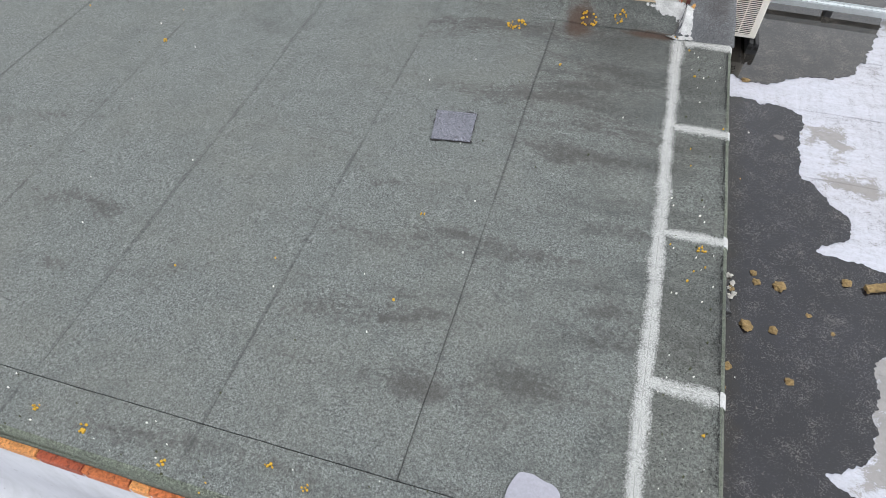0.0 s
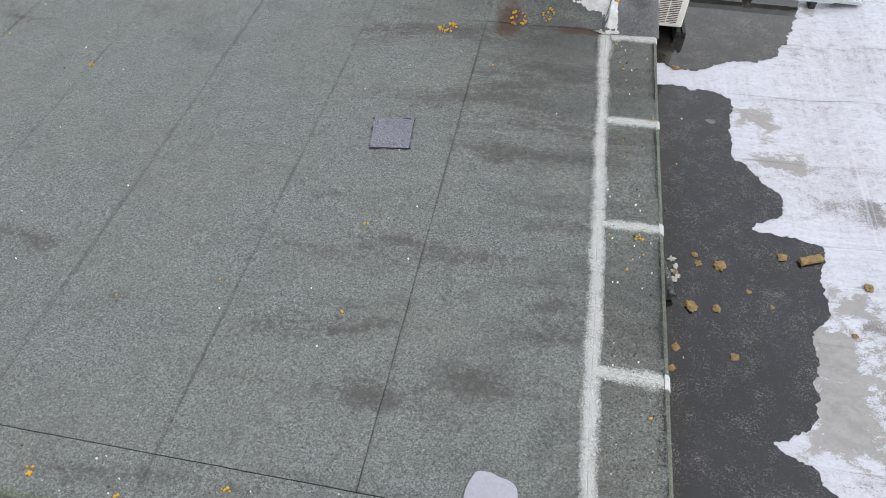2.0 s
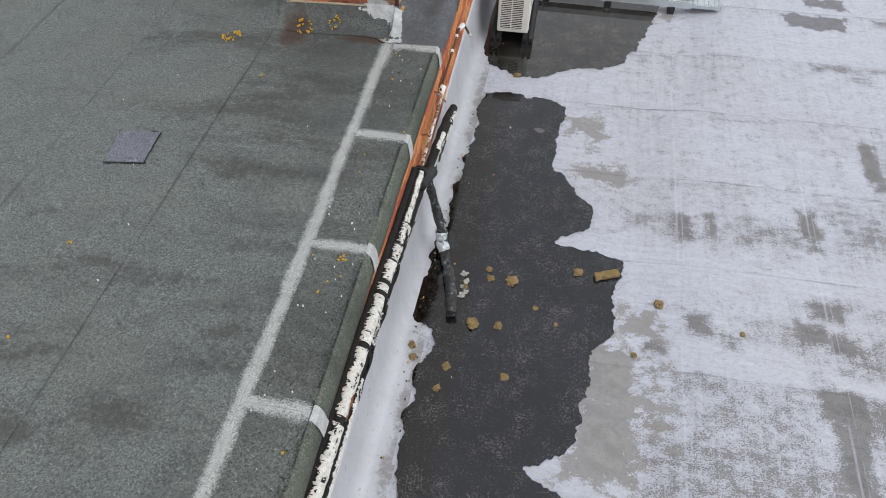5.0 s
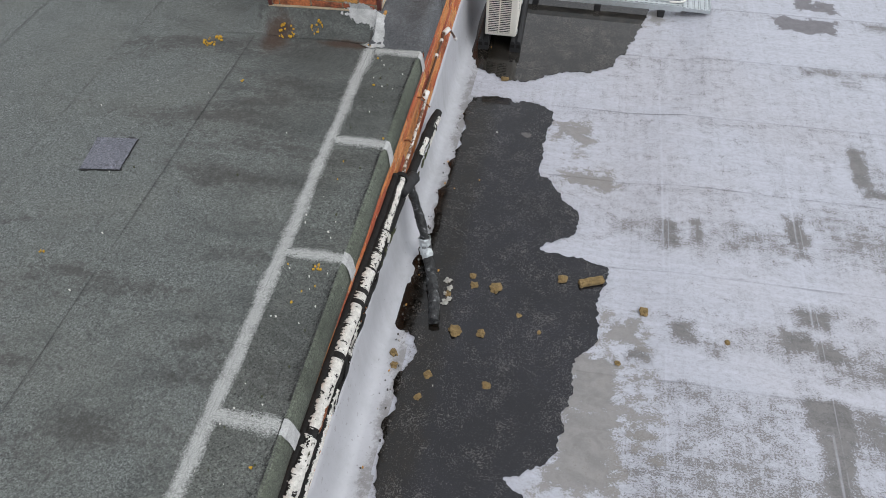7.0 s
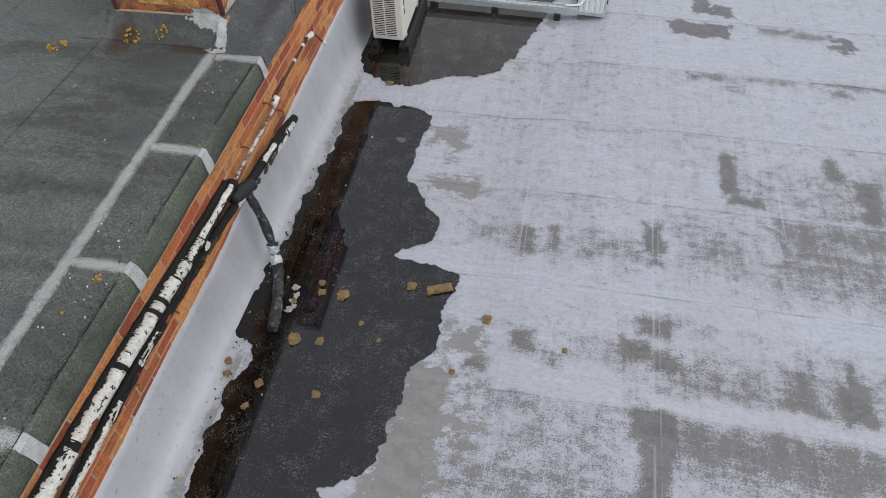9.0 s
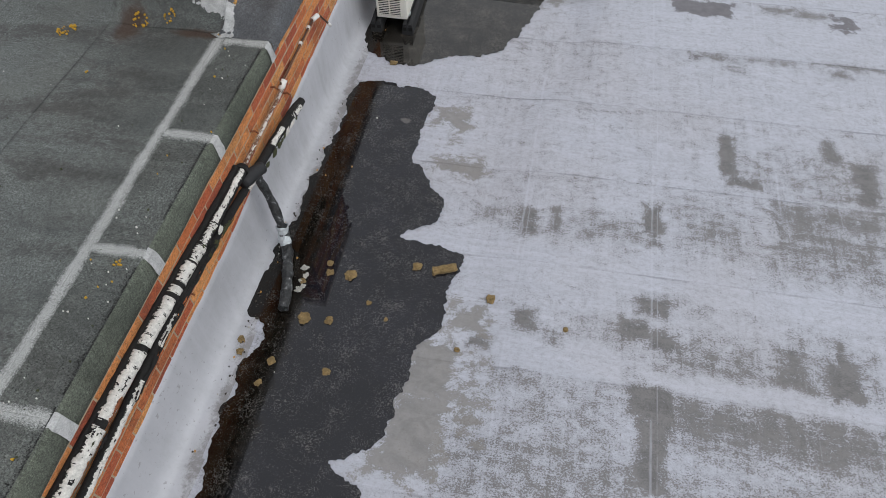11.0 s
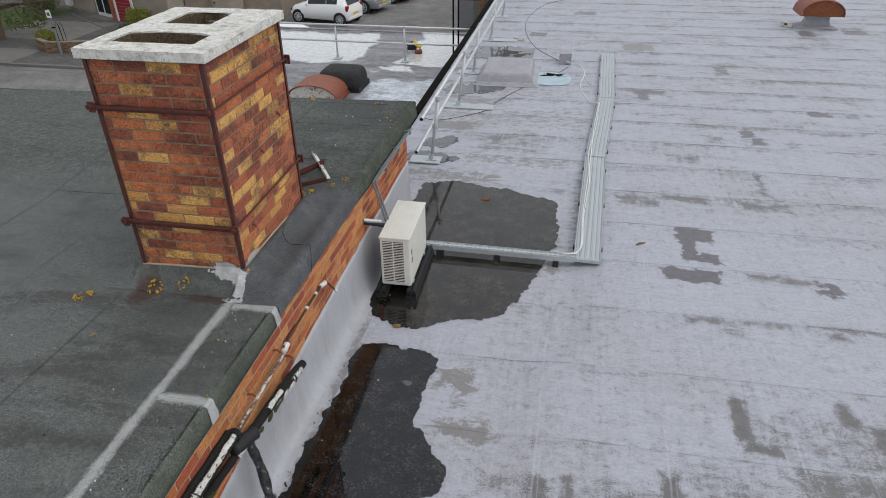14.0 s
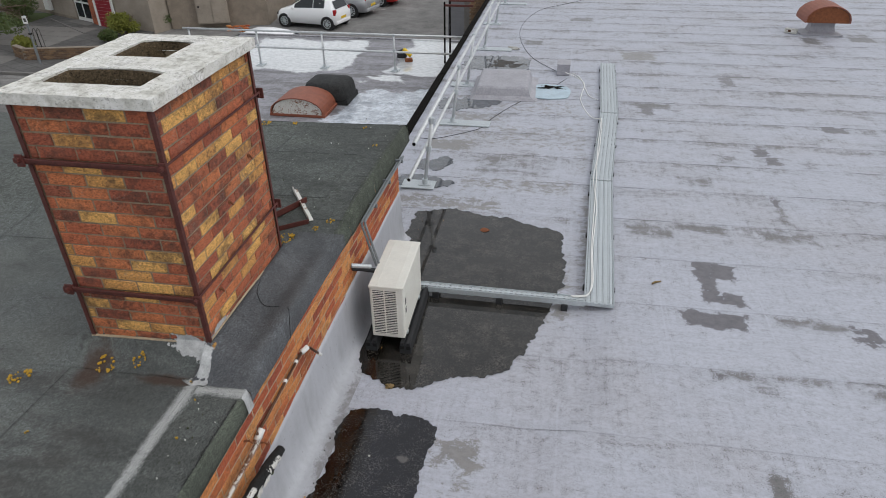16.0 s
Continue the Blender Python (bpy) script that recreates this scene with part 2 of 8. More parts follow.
def membrane(name, white, grey, base, damp=(), worn=(), solid=(), soaked=(), sky_pools=(), clean=()):
    """Pale roof coating brushed over lapped rolls; worn through in crisp speckled patches, most of all below the laps."""
    n = Nodes(name, 0.62)
    X, Y = n.axis("X"), n.axis("Y")
    fine = n.noise(1.0, 4, 0.72, 0.2, n.stretch(84, 105, 1.0))
    mid = n.noise(1.0, 8, 0.72, 0.3, n.stretch(8.0, 11.0, 1.0))
    broad = n.noise(0.55, 4, 0.6, 0.3)
    along = n.noise(1.0, 7, 0.7, 0.3, n.stretch(1.3, 24.0, 1.0, 1))
    upright = n.noise(1.0, 7, 0.7, 0.3, n.stretch(19.0, 1.3, 1.0, -2))
    wob = n.calc("MULTIPLY", n.noise(1.5, 4, 0.6), 0.05)
    run = n.calc("SUBTRACT", n.calc("ADD", Y, n.calc("SUBTRACT", wob, 0.025)), n.calc("MULTIPLY", n.calc("SUBTRACT", X, 3.4), LAP_SKEW))
    phase = n.calc("FRACT", n.calc("DIVIDE", n.calc("SUBTRACT", run, LAP_AT), LAP))
    below = n.steps(phase, 0.66, 0.98)
    far = n.steps(Y, 6.0, 12.0)
    at = n.warp(0.075, 6.0, 5)
    s = n.calc("ADD", base, n.calc("MULTIPLY", n.calc("SUBTRACT", broad, 0.5), 0.55))
    for tex, k in ((mid, 1.75), (fine, 2.3), (along, 0.75), (upright, 0.7)):
        s = n.calc("ADD", s, n.calc("MULTIPLY", n.calc("SUBTRACT", tex, 0.5), k))
    s = n.calc("ADD", s, n.calc("MULTIPLY", far, n.calc("MULTIPLY", n.calc("SUBTRACT", n.noise(1.0, 6, 0.7, 0.4, n.stretch(1.6, 3.2, 1.0)), 0.49), 2.0)))
    s = n.calc("ADD", s, n.calc("MULTIPLY", below, n.calc("ADD", n.calc("MULTIPLY", far, 0.16), 0.13)))
    if worn:
        s = n.calc("ADD", s, n.patches(worn, at, 0.12))
    if solid:
        s = n.calc("ADD", s, n.patches(solid, at, 0.045))
    if clean:
        s = n.calc("SUBTRACT", s, n.patches(clean, at, 0.05))
    wear = n.steps(s, 0.0, 0.16)
    thin = n.steps(s, -0.40, 0.05)
    c = n.mix(n.steps(along, 0.36, 0.64), tuple(0.93 * v for v in white), tuple(1.05 * v for v in white))
    c = n.mix(n.calc("MULTIPLY", n.steps(broad, 0.46, 0.62), 0.30), c, (white[0] * 0.94, white[1] * 0.89, white[2] * 0.84))
    c = n.mix(n.calc("MULTIPLY", thin, 0.32), c, grey)
    c = n.mix(n.calc("MULTIPLY", wear, 0.88), c, n.mix(n.steps(n.calc("ADD", mid, n.calc("MULTIPLY", n.calc("SUBTRACT", fine, 0.5), 0.5)), 0.38, 0.62), tuple(0.78 * v for v in grey), tuple(1.22 * v for v in grey)))
    scuff = n.noise(1.0, 5, 0.74, 0.3, n.stretch(26, 38, 1.0))
    c = n.mix(0.8, c, n.ramp(n.calc("ADD", n.calc("MULTIPLY", scuff, 0.6), n.calc("MULTIPLY", fine, 0.4)), [(0.38, (0.74, 0.73, 0.72)), (0.50, (1.0, 1.0, 1.0)), (0.62, (1.10, 1.10, 1.11))]), "MULTIPLY")
    smear = n.steps(n.calc("ADD", n.calc("MULTIPLY", upright, 0.5), n.calc("MULTIPLY", fine, 0.5)), 0.54, 0.66)
    c = n.mix(n.calc("MULTIPLY", smear, 0.22), c, grey)
    # ridges of coating brushed along the joints
    across = n.calc("FRACT", n.calc("DIVIDE", n.calc("ADD", n.calc("SUBTRACT", X, 0.66), n.calc("MULTIPLY", wob, 0.2)), 0.93))
    for c0, w0, k in ((0.06, 0.012, 0.34), (0.10, 0.006, 0.28), (0.52, 0.005, 0.2)):
        ridge = n.calc("MULTIPLY", n.steps(n.calc("ABSOLUTE", n.calc("SUBTRACT", across, c0)), w0, w0 * 0.25), n.steps(n.noise(1.0, 6, 0.72, 0, n.stretch(5 + 9 * c0, 1.1, 1)), 0.42, 0.58))
        c = n.mix(n.calc("MULTIPLY", ridge, k), c, tuple(1.14 * v for v in white))
    gap = n.calc("MULTIPLY", n.calc("MINIMUM", phase, n.calc("SUBTRACT", 1.0, phase)), LAP)
    line = n.calc("MULTIPLY", n.steps(gap, 0.013, 0.002), n.steps(n.noise(1.0, 6, 0.7, 0, n.stretch(1.6, 0.6, 1)), 0.46, 0.62))
    c = n.mix(n.calc("MULTIPLY", line, n.calc("ADD", n.calc("MULTIPLY", far, 0.45), 0.30)), c, tuple(0.55 * v for v in grey))
    rough = n.ramp(wear, [(0, (0.60,) * 3), (1, (0.42,) * 3)])
    crisp = n.calc("ADD", n.calc("MULTIPLY", n.calc("SUBTRACT", mid, 0.5), 2.4), n.calc("MULTIPLY", n.calc("SUBTRACT", fine, 0.5), 1.2))
    if damp:
        wet = n.steps(n.calc("ADD", n.calc("SUBTRACT", n.patches(damp, at, 0.10), 0.42), crisp), 0.0, 0.20)
        c = n.mix(n.calc("MULTIPLY", wet, 0.82), c, n.mix(n.steps(mid, 0.35, 0.65), (0.150, 0.141, 0.128), (0.225, 0.215, 0.200)))
        rough = n.mix(wet, rough, (0.38,) * 3)
    if soaked:
        dark = n.steps(n.calc("ADD", n.calc("SUBTRACT", n.patches(soaked, at, 0.05), 0.46), crisp), 0.0, 0.12)
        c = n.mix(n.calc("MULTIPLY", dark, 0.92), c, n.mix(n.steps(mid, 0.38, 0.62), (0.088, 0.082, 0.090), (0.135, 0.128, 0.138)))
        rough = n.mix(dark, rough, (0.30,) * 3)
    relief = n.calc("ADD", n.calc("MULTIPLY", fine, 0.25), n.calc("ADD", mid, n.calc("MULTIPLY", along, 0.5)))
    # mirrored sky put into the colour as pale patches, besides the real gloss
    if sky_pools:
        lie = n.calc("ADD", n.patches(sky_pools, n.warp(0.5, 1.1, 5), 0.30), n.calc("MULTIPLY", n.calc("SUBTRACT", n.noise(1.0, 9, 0.68, 0.4, n.stretch(1.3, 1.9, 1)), 0.5), 1.5))
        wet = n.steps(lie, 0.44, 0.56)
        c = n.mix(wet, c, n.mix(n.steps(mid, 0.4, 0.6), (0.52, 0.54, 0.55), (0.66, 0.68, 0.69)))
        rough = n.mix(wet, rough, (0.03,) * 3)
        relief = n.calc("MULTIPLY", relief, n.calc("SUBTRACT", 1.0, wet))
        n.put(n.bsdf.inputs["IOR"], n.calc("ADD", n.calc("MULTIPLY", wet, 0.45), 1.45))
    n.bump(relief, 0.35, 0.005)
    return n.done(c, rough)


def water(name, silt, light_silt, rough=0.02, fleck=0.56, ior=1.40, pale=(), foot=0.0):
    """Still shallow water over a dirty membrane, with curled flecks of scum."""
    n = Nodes(name, rough, 0, ior)
    film = n.noise(1.7, 9, 0.7, 0.2)
    mud = n.noise(9.0, 7, 0.72, 0.4)
    bits = n.noise(44, 3, 0.66, 3.2)
    where = n.noise(6.0, 4, 0.6)
    c = n.mix(n.calc("MULTIPLY", n.steps(n.calc("ADD", n.calc("MULTIPLY", film, 0.6), n.calc("MULTIPLY", mud, 0.4)), 0.42, 0.62), 0.9), silt, tuple(2.0 * v for v in silt))
    if foot:  # silt washed up along the foot of the wall
        near = n.calc("ADD", n.steps(n.axis("X"), foot + 0.40, foot), n.calc("MULTIPLY", n.calc("SUBTRACT", mud, 0.5), 1.2))
        grit = n.calc("ADD", n.calc("MULTIPLY", n.noise(34, 6, 0.78), 0.6), n.calc("MULTIPLY", mud, 0.4))
        c = n.mix(n.steps(near, 0.25, 0.75), c, n.ramp(grit, [(0.38, (0.0022, 0.0018, 0.0013)), (0.52, (0.0062, 0.0048, 0.0032)), (0.63, (0.017, 0.0132, 0.0090)), (0.76, (0.046, 0.037, 0.027))]))
    c = n.mix(n.calc("MULTIPLY", n.steps(n.calc("ADD", n.calc("MULTIPLY", bits, 0.72), n.calc("MULTIPLY", where, 0.28)), fleck, fleck + 0.035), 0.62), c, light_silt)
    c = n.mix(n.calc("MULTIPLY", n.steps(n.noise(140, 3, 0.7), 0.64, 0.72), 0.12), c, light_silt)
    if foot:
        n.put(n.bsdf.inputs["Roughness"], n.calc("ADD", n.calc("MULTIPLY", n.steps(near, 0.25, 0.75), n.calc("MULTIPLY", n.steps(grit, 0.40, 0.60), 0.20)), rough))
    if pale:
        spot = n.steps(n.calc("ADD", n.calc("MAXIMUM", n.spots(pale, n.pos), -0.8), n.calc("MULTIPLY", n.calc("SUBTRACT", mud, 0.5), 3.2)), 0.05, 0.55)
        c = n.mix(n.calc("MULTIPLY", spot, 0.55), c, tuple(1.3 * v for v in light_silt))
    return n.done(c)


STAINS_AT = [(-1.88, 1.75, 0.24, 0.06), (-0.58, 1.99, 0.24, 0.07), (0.15, 2.27, 0.30, 0.09), (0.28, 1.83, 0.20, 0.08), (0.06, 1.27, 0.36, 0.09), (0.2, 1.6, 0.25, 0.07), (-0.63, 1.48, 0.26, 0.05), (-2.6, 1.7, 0.5, 0.09), (-2.45, 1.26, 0.16, 0.12), (0.08, 3.12, 0.34, 0.09), (-0.03, 2.79, 0.42, 0.07), (-0.05, 3.24, 0.45, 0.08), (-1.45, 2.86, 0.3, 0.06), (-1.05, 2.3, 0.18, 0.07), (0.3, 1.2, 0.16, 0.09), (-0.48, 1.18, 0.12, 0.10), (-1.1, 3.9, 0.5, 0.12), (0.0, 3.6, 0.4, 0.12)]
M_FELT = felt("mineral_felt", (0.128, 0.140, 0.136), 0.75, laps=True, stains=STAINS_AT, rust=[(-0.27, 4.12, 0.14, 0.26), (0.25, 4.10, 0.28, 0.06), (0.42, 4.16, 0.06, 0.1)])
M_FELT_EDGE = felt("mineral_felt_edge", (0.118, 0.128, 0.122), 0.5, fleck=0.9)
M_FELT_GREEN = felt("green_felt", (0.112, 0.128, 0.103), 0.2, fleck=0.1)
M_FELT_NEW = felt("charcoal_felt", (0.134, 0.142, 0.154), 0.5, fleck=0.1)
M_FELT_PATCH = felt("slate_felt", (0.145, 0.150, 0.178), 0.1, fleck=0.05)
M_BITUMEN = plain("bitumen", (0.020, 0.020, 0.020), 0.55, 0, 0.4)
M_MORTAR = plain("mortar", (0.44, 0.35, 0.24), 0.95, 0, 0.35, 12, 0.6)
M_MORTAR_OLD = plain("sooty_mortar", (0.30, 0.235, 0.16), 0.95, 0, 0.45, 12, 0.6)
M_BRICK_WALL = brick("orange_brick", [(0.0, (0.62, 0.25, 0.085)), (0.28, (0.52, 0.16, 0.058)), (0.46, (0.36, 0.088, 0.045)), (0.60, (0.66, 0.30, 0.105)), (0.80, (0.45, 0.115, 0.05))], 0.3)
M_BRICK_CHIM = brick("chimney_brick", [(0.0, (0.47, 0.145, 0.070)), (0.20, (0.36, 0.104, 0.058)), (0.36, (0.56, 0.19, 0.080)), (0.50, (0.30, 0.096, 0.056)), (0.58, (0.42, 0.125, 0.062)), (0.67, (0.74, 0.42, 0.135)), (0.86, (0.64, 0.33, 0.108))], 0.62)
DAMP_AT = [(1.86, 4.77, 0.20, 0.15, 0.8), (2.02, 4.24, 0.22, 0.13, 0.8), (2.13, 2.50, 0.15, 0.20, 1.1), (2.12, 2.07, 0.16, 0.26, 1.1), (2.30, 2.90, 0.16, 0.14, 0.75), (2.0, 1.88, 0.14, 0.10, 0.9), (2.35, 2.35, 0.22, 0.32, 0.55), (1.95, 4.5, 0.25, 0.2, 0.35), (0.84, 10.41, 0.35, 0.23, 0.8), (1.1, 11.61, 0.45, 0.19, 0.6), (0.83, 12.13, 0.30, 0.21, 0.5), (2.80, 7.86, 0.10, 1.2, 0.55), (1.9, 9.2, 0.8, 0.22, 0.5), (1.1, 8.65, 0.7, 0.18, 0.6), (1.6, 10.9, 1.2, 0.5, 0.42), (1.9, 12.2, 0.8, 0.35, 0.42), (2.75, 10.8, 0.12, 1.2, 0.4), (2.55, 6.9, 0.12, 0.5, 0.6), (3.93, 15.71, 0.36, 0.33, 0.8)]
SOLID_AT = [(4.07, 4.7, 0.04, 0.22, 0.8), (3.5, 3.96, 0.07, 0.13, 0.8), (3.51, 3.77, 0.03, 0.08, 0.7), (2.67, 2.97, 0.06, 0.07, 0.8), (3.5, 3.2, 0.09, 0.08, 0.6), (3.4, 3.01, 0.08, 0.05, 0.7), (3.56, 2.94, 0.09, 0.05, 0.6), (3.49, 2.49, 0.11, 0.1, 0.7), (3.5, 2.2, 0.06, 0.2, 0.7), (2.4, 2.74, 0.07, 0.06, 0.7), (2.87, 2.8, 0.04, 0.05, 0.7), (2.62, 3.76, 0.07, 0.12, 0.6), (2.8, 3.8, 0.04, 0.12, 0.6), (4.37, 2.9, 0.07, 0.13, 0.5), (4.67, 2.85, 0.08, 0.12, 0.6), (4.68, 3.07, 0.03, 0.1, 0.6), (4.88, 4.9, 0.04, 0.11, 0.7), (5.1, 4.57, 0.06, 0.21, 0.6), (4.17, 4.43, 0.11, 0.04, 0.6)]
WORN_AT = [(3.17, 3.79, 0.27, 0.13, 0.42), (3.9, 3.93, 0.3, 0.22, 0.36), (4.62, 4.57, 0.6, 0.3, 0.30), (4.75, 3.94, 0.43, 0.36, 0.44), (3.93, 2.84, 0.39, 0.14, 0.42), (4.25, 2.41, 0.7, 0.19, 0.50), (2.67, 2.51, 0.12, 0.07, 0.45), (2.96, 2.24, 0.36, 0.25, 0.32), (2.89, 1.95, 0.6, 0.25, 0.42), (3.16, 2.93, 0.21, 0.07, 0.36), (2.34, 3.82, 0.15, 0.07, 0.34), (4.66, 2.9, 0.25, 0.20, 0.40), (3.73, 3.23, 0.14, 0.09, 0.28), (2.72, 2.82, 0.1, 0.09, 0.34), (4.2, 1.7, 1.4, 0.5, 0.33), (2.9, 1.2, 0.6, 0.5, 0.28), (5.6, 3.2, 0.6, 1.4, 0.22), (1.8, 9.8, 0.45, 0.32, 0.25)]
LINES_AT = [(4.01, 5.93, 0.22, 0.05, 0.5), (4.47, 5.96, 0.25, 0.03, 0.45), (5.23, 6.0, 0.35, 0.03, 0.5), (5.09, 5.88, 0.08, 0.05, 0.5), (4.2, 5.78, 0.1, 0.06, 0.4), (3.52, 8.26, 0.25, 0.12, 0.45), (4.09, 8.39, 0.25, 0.08, 0.45), (5.01, 8.33, 0.28, 0.1, 0.42), (4.22, 9.65, 0.22, 0.12, 0.40), (4.74, 10.47, 0.12, 0.15, 0.45), (5.82, 10.4, 0.11, 0.1, 0.45), (2.79, 18.99, 0.28, 0.19, 0.6), (1.72, 16.51, 0.19, 0.2, 0.6), (7.8, 17.5, 0.18, 0.26, 0.5), (8.92, 17.89, 0.25, 0.35, 0.5), (3.95, 12.55, 0.25, 0.12, 0.5), (4.65, 6.74, 0.16, 0.06, 0.5), (4.93, 6.70, 0.2, 0.06, 0.45), (5.08, 8.85, 0.06, 0.2, 0.4)]
SOAKED_AT = [(4.09, 7.52, 0.21, 0.15, 0.9), (4.0, 7.2, 0.10, 0.25, 0.9), (4.17, 7.02, 0.14, 0.11, 0.9), (3.96, 6.67, 0.27, 0.12, 1.0), (5.25, 6.64, 0.13, 0.13, 0.75), (5.26, 10.78, 0.11, 0.15, 0.9), (5.36, 10.50, 0.10, 0.14, 0.9), (5.08, 9.2, 0.06, 0.15, 0.7), (6.55, 11.86, 0.17, 0.12, 1.0), (5.4, 14.12, 0.15, 0.3, 0.7), (3.84, 12.3, 0.11, 0.18, 0.75), (3.88, 5.92, 0.10, 0.05, 0.55)]
CLEAN_AT = [(2.95, 2.72, 0.35, 0.09, 0.5), (3.6, 3.38, 1.5, 0.10, 0.25), (1.80, 4.56, 0.04, 0.22, 0.7), (2.2, 3.45, 0.5, 0.09, 0.4), (4.3, 2.66, 0.8, 0.045, 0.5)]
M_WHITE_ROOF = membrane("pale_membrane", (0.432, 0.448, 0.505), (0.128, 0.123, 0.119), -0.345, DAMP_AT, WORN_AT, SOLID_AT + LINES_AT, SOAKED_AT, (), CLEAN_AT)
M_GREY_ROOF = membrane("worn_membrane", (0.31, 0.31, 0.34), (0.100, 0.097, 0.100), -0.08, sky_pools=[(-4.7, 18.4, 1.6, 1.5, 1.0), (-6.6, 17.9, 0.9, 1.2, 0.9), (-1.15, 18.6, 0.7, 1.6, 1.0), (-1.9, 16.6, 0.5, 0.3, 0.7), (-4.4, 13.0, 0.9, 0.6, 0.7), (-3.2, 12.0, 1.6, 0.7, 0.6)])


def coated_upstand():
    """Pale coating with faint stains and a dirty tide mark along its foot."""
    n = Nodes("upstand_coating", 0.5)
    big = n.noise(1.6, 7, 0.68)
    run = n.noise(1.0, 6, 0.7, 0.3, n.stretch(9, 9, 1.5))
    fine = n.noise(60, 5, 0.75)
    c = n.ramp(n.calc("ADD", n.calc("MULTIPLY", big, 0.6), n.calc("MULTIPLY", run, 0.4)), [(0.36, (0.345, 0.352, 0.372)), (0.52, (0.43, 0.44, 0.472)), (0.66, (0.475, 0.485, 0.52))])
    c = n.mix(n.calc("MULTIPLY", n.steps(fine, 0.58, 0.70), 0.22), c, (0.16, 0.15, 0.14))
    tide = n.calc("ADD", n.steps(n.axis("X"), 0.80, 0.93), n.calc("MULTIPLY", n.calc("SUBTRACT", n.noise(4.5, 7, 0.72, 0.3), 0.5), 2.6))
    tide = n.calc("ADD", tide, n.calc("MULTIPLY", n.calc("SUBTRACT", fine, 0.5), 1.0))
    c = n.mix(n.calc("MULTIPLY", n.steps(tide, 0.55, 1.15), 0.62), c, (0.115, 0.105, 0.095))
    chip = n.steps(n.calc("ADD", n.calc("MULTIPLY", n.noise(30, 3, 0.6), 0.7), n.calc("MULTIPLY", big, 0.3)), 0.62, 0.65)
    c = n.mix(n.calc("MULTIPLY", chip, 0.5), c, (0.20, 0.19, 0.185))
    n.bump(n.calc("ADD", fine, n.noise(11, 4, 0.6)), 0.12, 0.004)
    return n.done(c)


M_UPSTAND = coated_upstand()
M_COATING = plain("lilac_coating", (0.36, 0.355, 0.385), 0.5, 0, 0.28, 3.0, 0.1, 30)
M_WATER = water("puddle_water", (0.0066, 0.0068, 0.0096), (0.125, 0.118, 0.112), 0.015, 0.562, 1.51, [(1.48, 4.66, 0.07, 0.04)], 0.98)
M_WATER_BROWN = water("brown_water", (0.0150, 0.0142, 0.0130), (0.115, 0.104, 0.090), 0.016, 0.54, 1.54, foot=0.88)
# the pale silt colour here stands in for bright sky mirrored at a low angle
M_WATER_SHEEN = water("sky_sheen_water", (0.36, 0.39, 0.43), (0.20, 0.20, 0.20), 0.012, 0.57, 1.7)
# the raised bluish silt carries part of the sky's reflection as colour
M_WATER_MID = water("sky_tinted_water", (0.075, 0.082, 0.092), (0.20, 0.19, 0.19), 0.02, 0.55, 1.7)
M_PALE_PATCH = plain("lavender_coating", (0.285, 0.287, 0.33), 0.6, 0, 0.2, 4, 0.2, 60)
M_SILT = plain("brown_silt", (0.045, 0.037, 0.030), 0.6, 0.0, 0.6, 9, 0.4)
M_IRON = plain("red_oxide_iron", (0.10, 0.028, 0.022), 0.6, 0.0, 0.5, 18, 0.5)
M_RUST = plain("rust", (0.22, 0.075, 0.03), 0.85, 0.0, 0.5, 22, 0.6)
M_FLUE = plain("pebbled_flue", (0.13, 0.095, 0.055), 0.95, 0.0, 0.85, 60, 1.0, 120)
M_BLACK = plain("black_void", (0.006, 0.006, 0.006), 0.9)
M_PLASTIC = plain("ivory_plastic", (0.72, 0.71, 0.65), 0.45, 0.0, 0.1, 6)
M_RUBBER = plain("dark_rubber", (0.022, 0.023, 0.025), 0.7, 0.0, 0.3)
M_ZINC = plain("galvanised_steel", (0.52, 0.56, 0.58), 0.45, 0.35, 0.18, 20)
M_TUBE = plain("scaffold_tube", (0.60, 0.62, 0.63), 0.45, 0.4, 0.2, 14)
M_COPPER = plain("old_copper", (0.12, 0.06, 0.035), 0.5, 0.4, 0.3)
M_FOAM = plain("yellow_foam", (0.25, 0.175, 0.078), 0.95, 0.0, 0.65, 30, 0.9, 150)
M_LICHEN = plain("yellow_lichen", (0.50, 0.30, 0.03), 0.9, 0.0, 0.4, 60, 0.5, 200)
M_DROPPING = plain("white_dropping", (0.62, 0.62, 0.58), 0.9, 0.0, 0.2)
M_MOSS = plain("dark_moss", (0.05, 0.055, 0.025), 0.95, 0.0, 0.5, 60, 0.8)
M_COWL = plain("terracotta_cowl", (0.26, 0.085, 0.05), 0.55, 0.0, 0.3, 7)
M_COWL_OLD = plain("black_cowl", (0.030, 0.031, 0.031), 0.85, 0.0, 0.7, 14, 0.4, 60)
M_FLAKE = plain("flaked_panel", (0.42, 0.41, 0.38), 0.8, 0.0, 0.4, 22)
M_BLACK_EDGE = plain("black_edge", (0.009, 0.008, 0.007), 0.9, 0.0, 0.5, 8)
M_BLACK_EDGE.node_tree.nodes["Principled BSDF"].inputs["IOR"].default_value = 1.15
M_WHITE_COAT = plain("white_coat", (0.47, 0.48, 0.48), 0.8, 0.0, 0.45, 14, 0.6, 130)
M_WHITE = plain("white_paint", (0.74, 0.74, 0.72), 0.5, 0.0, 0.1)
M_YELLOW = plain("yellow_plastic", (0.75, 0.50, 0.02), 0.45, 0.0, 0.1)
M_ORANGE = plain("orange_stain", (0.5, 0.27, 0.08), 0.85, 0.0, 0.5, 16)
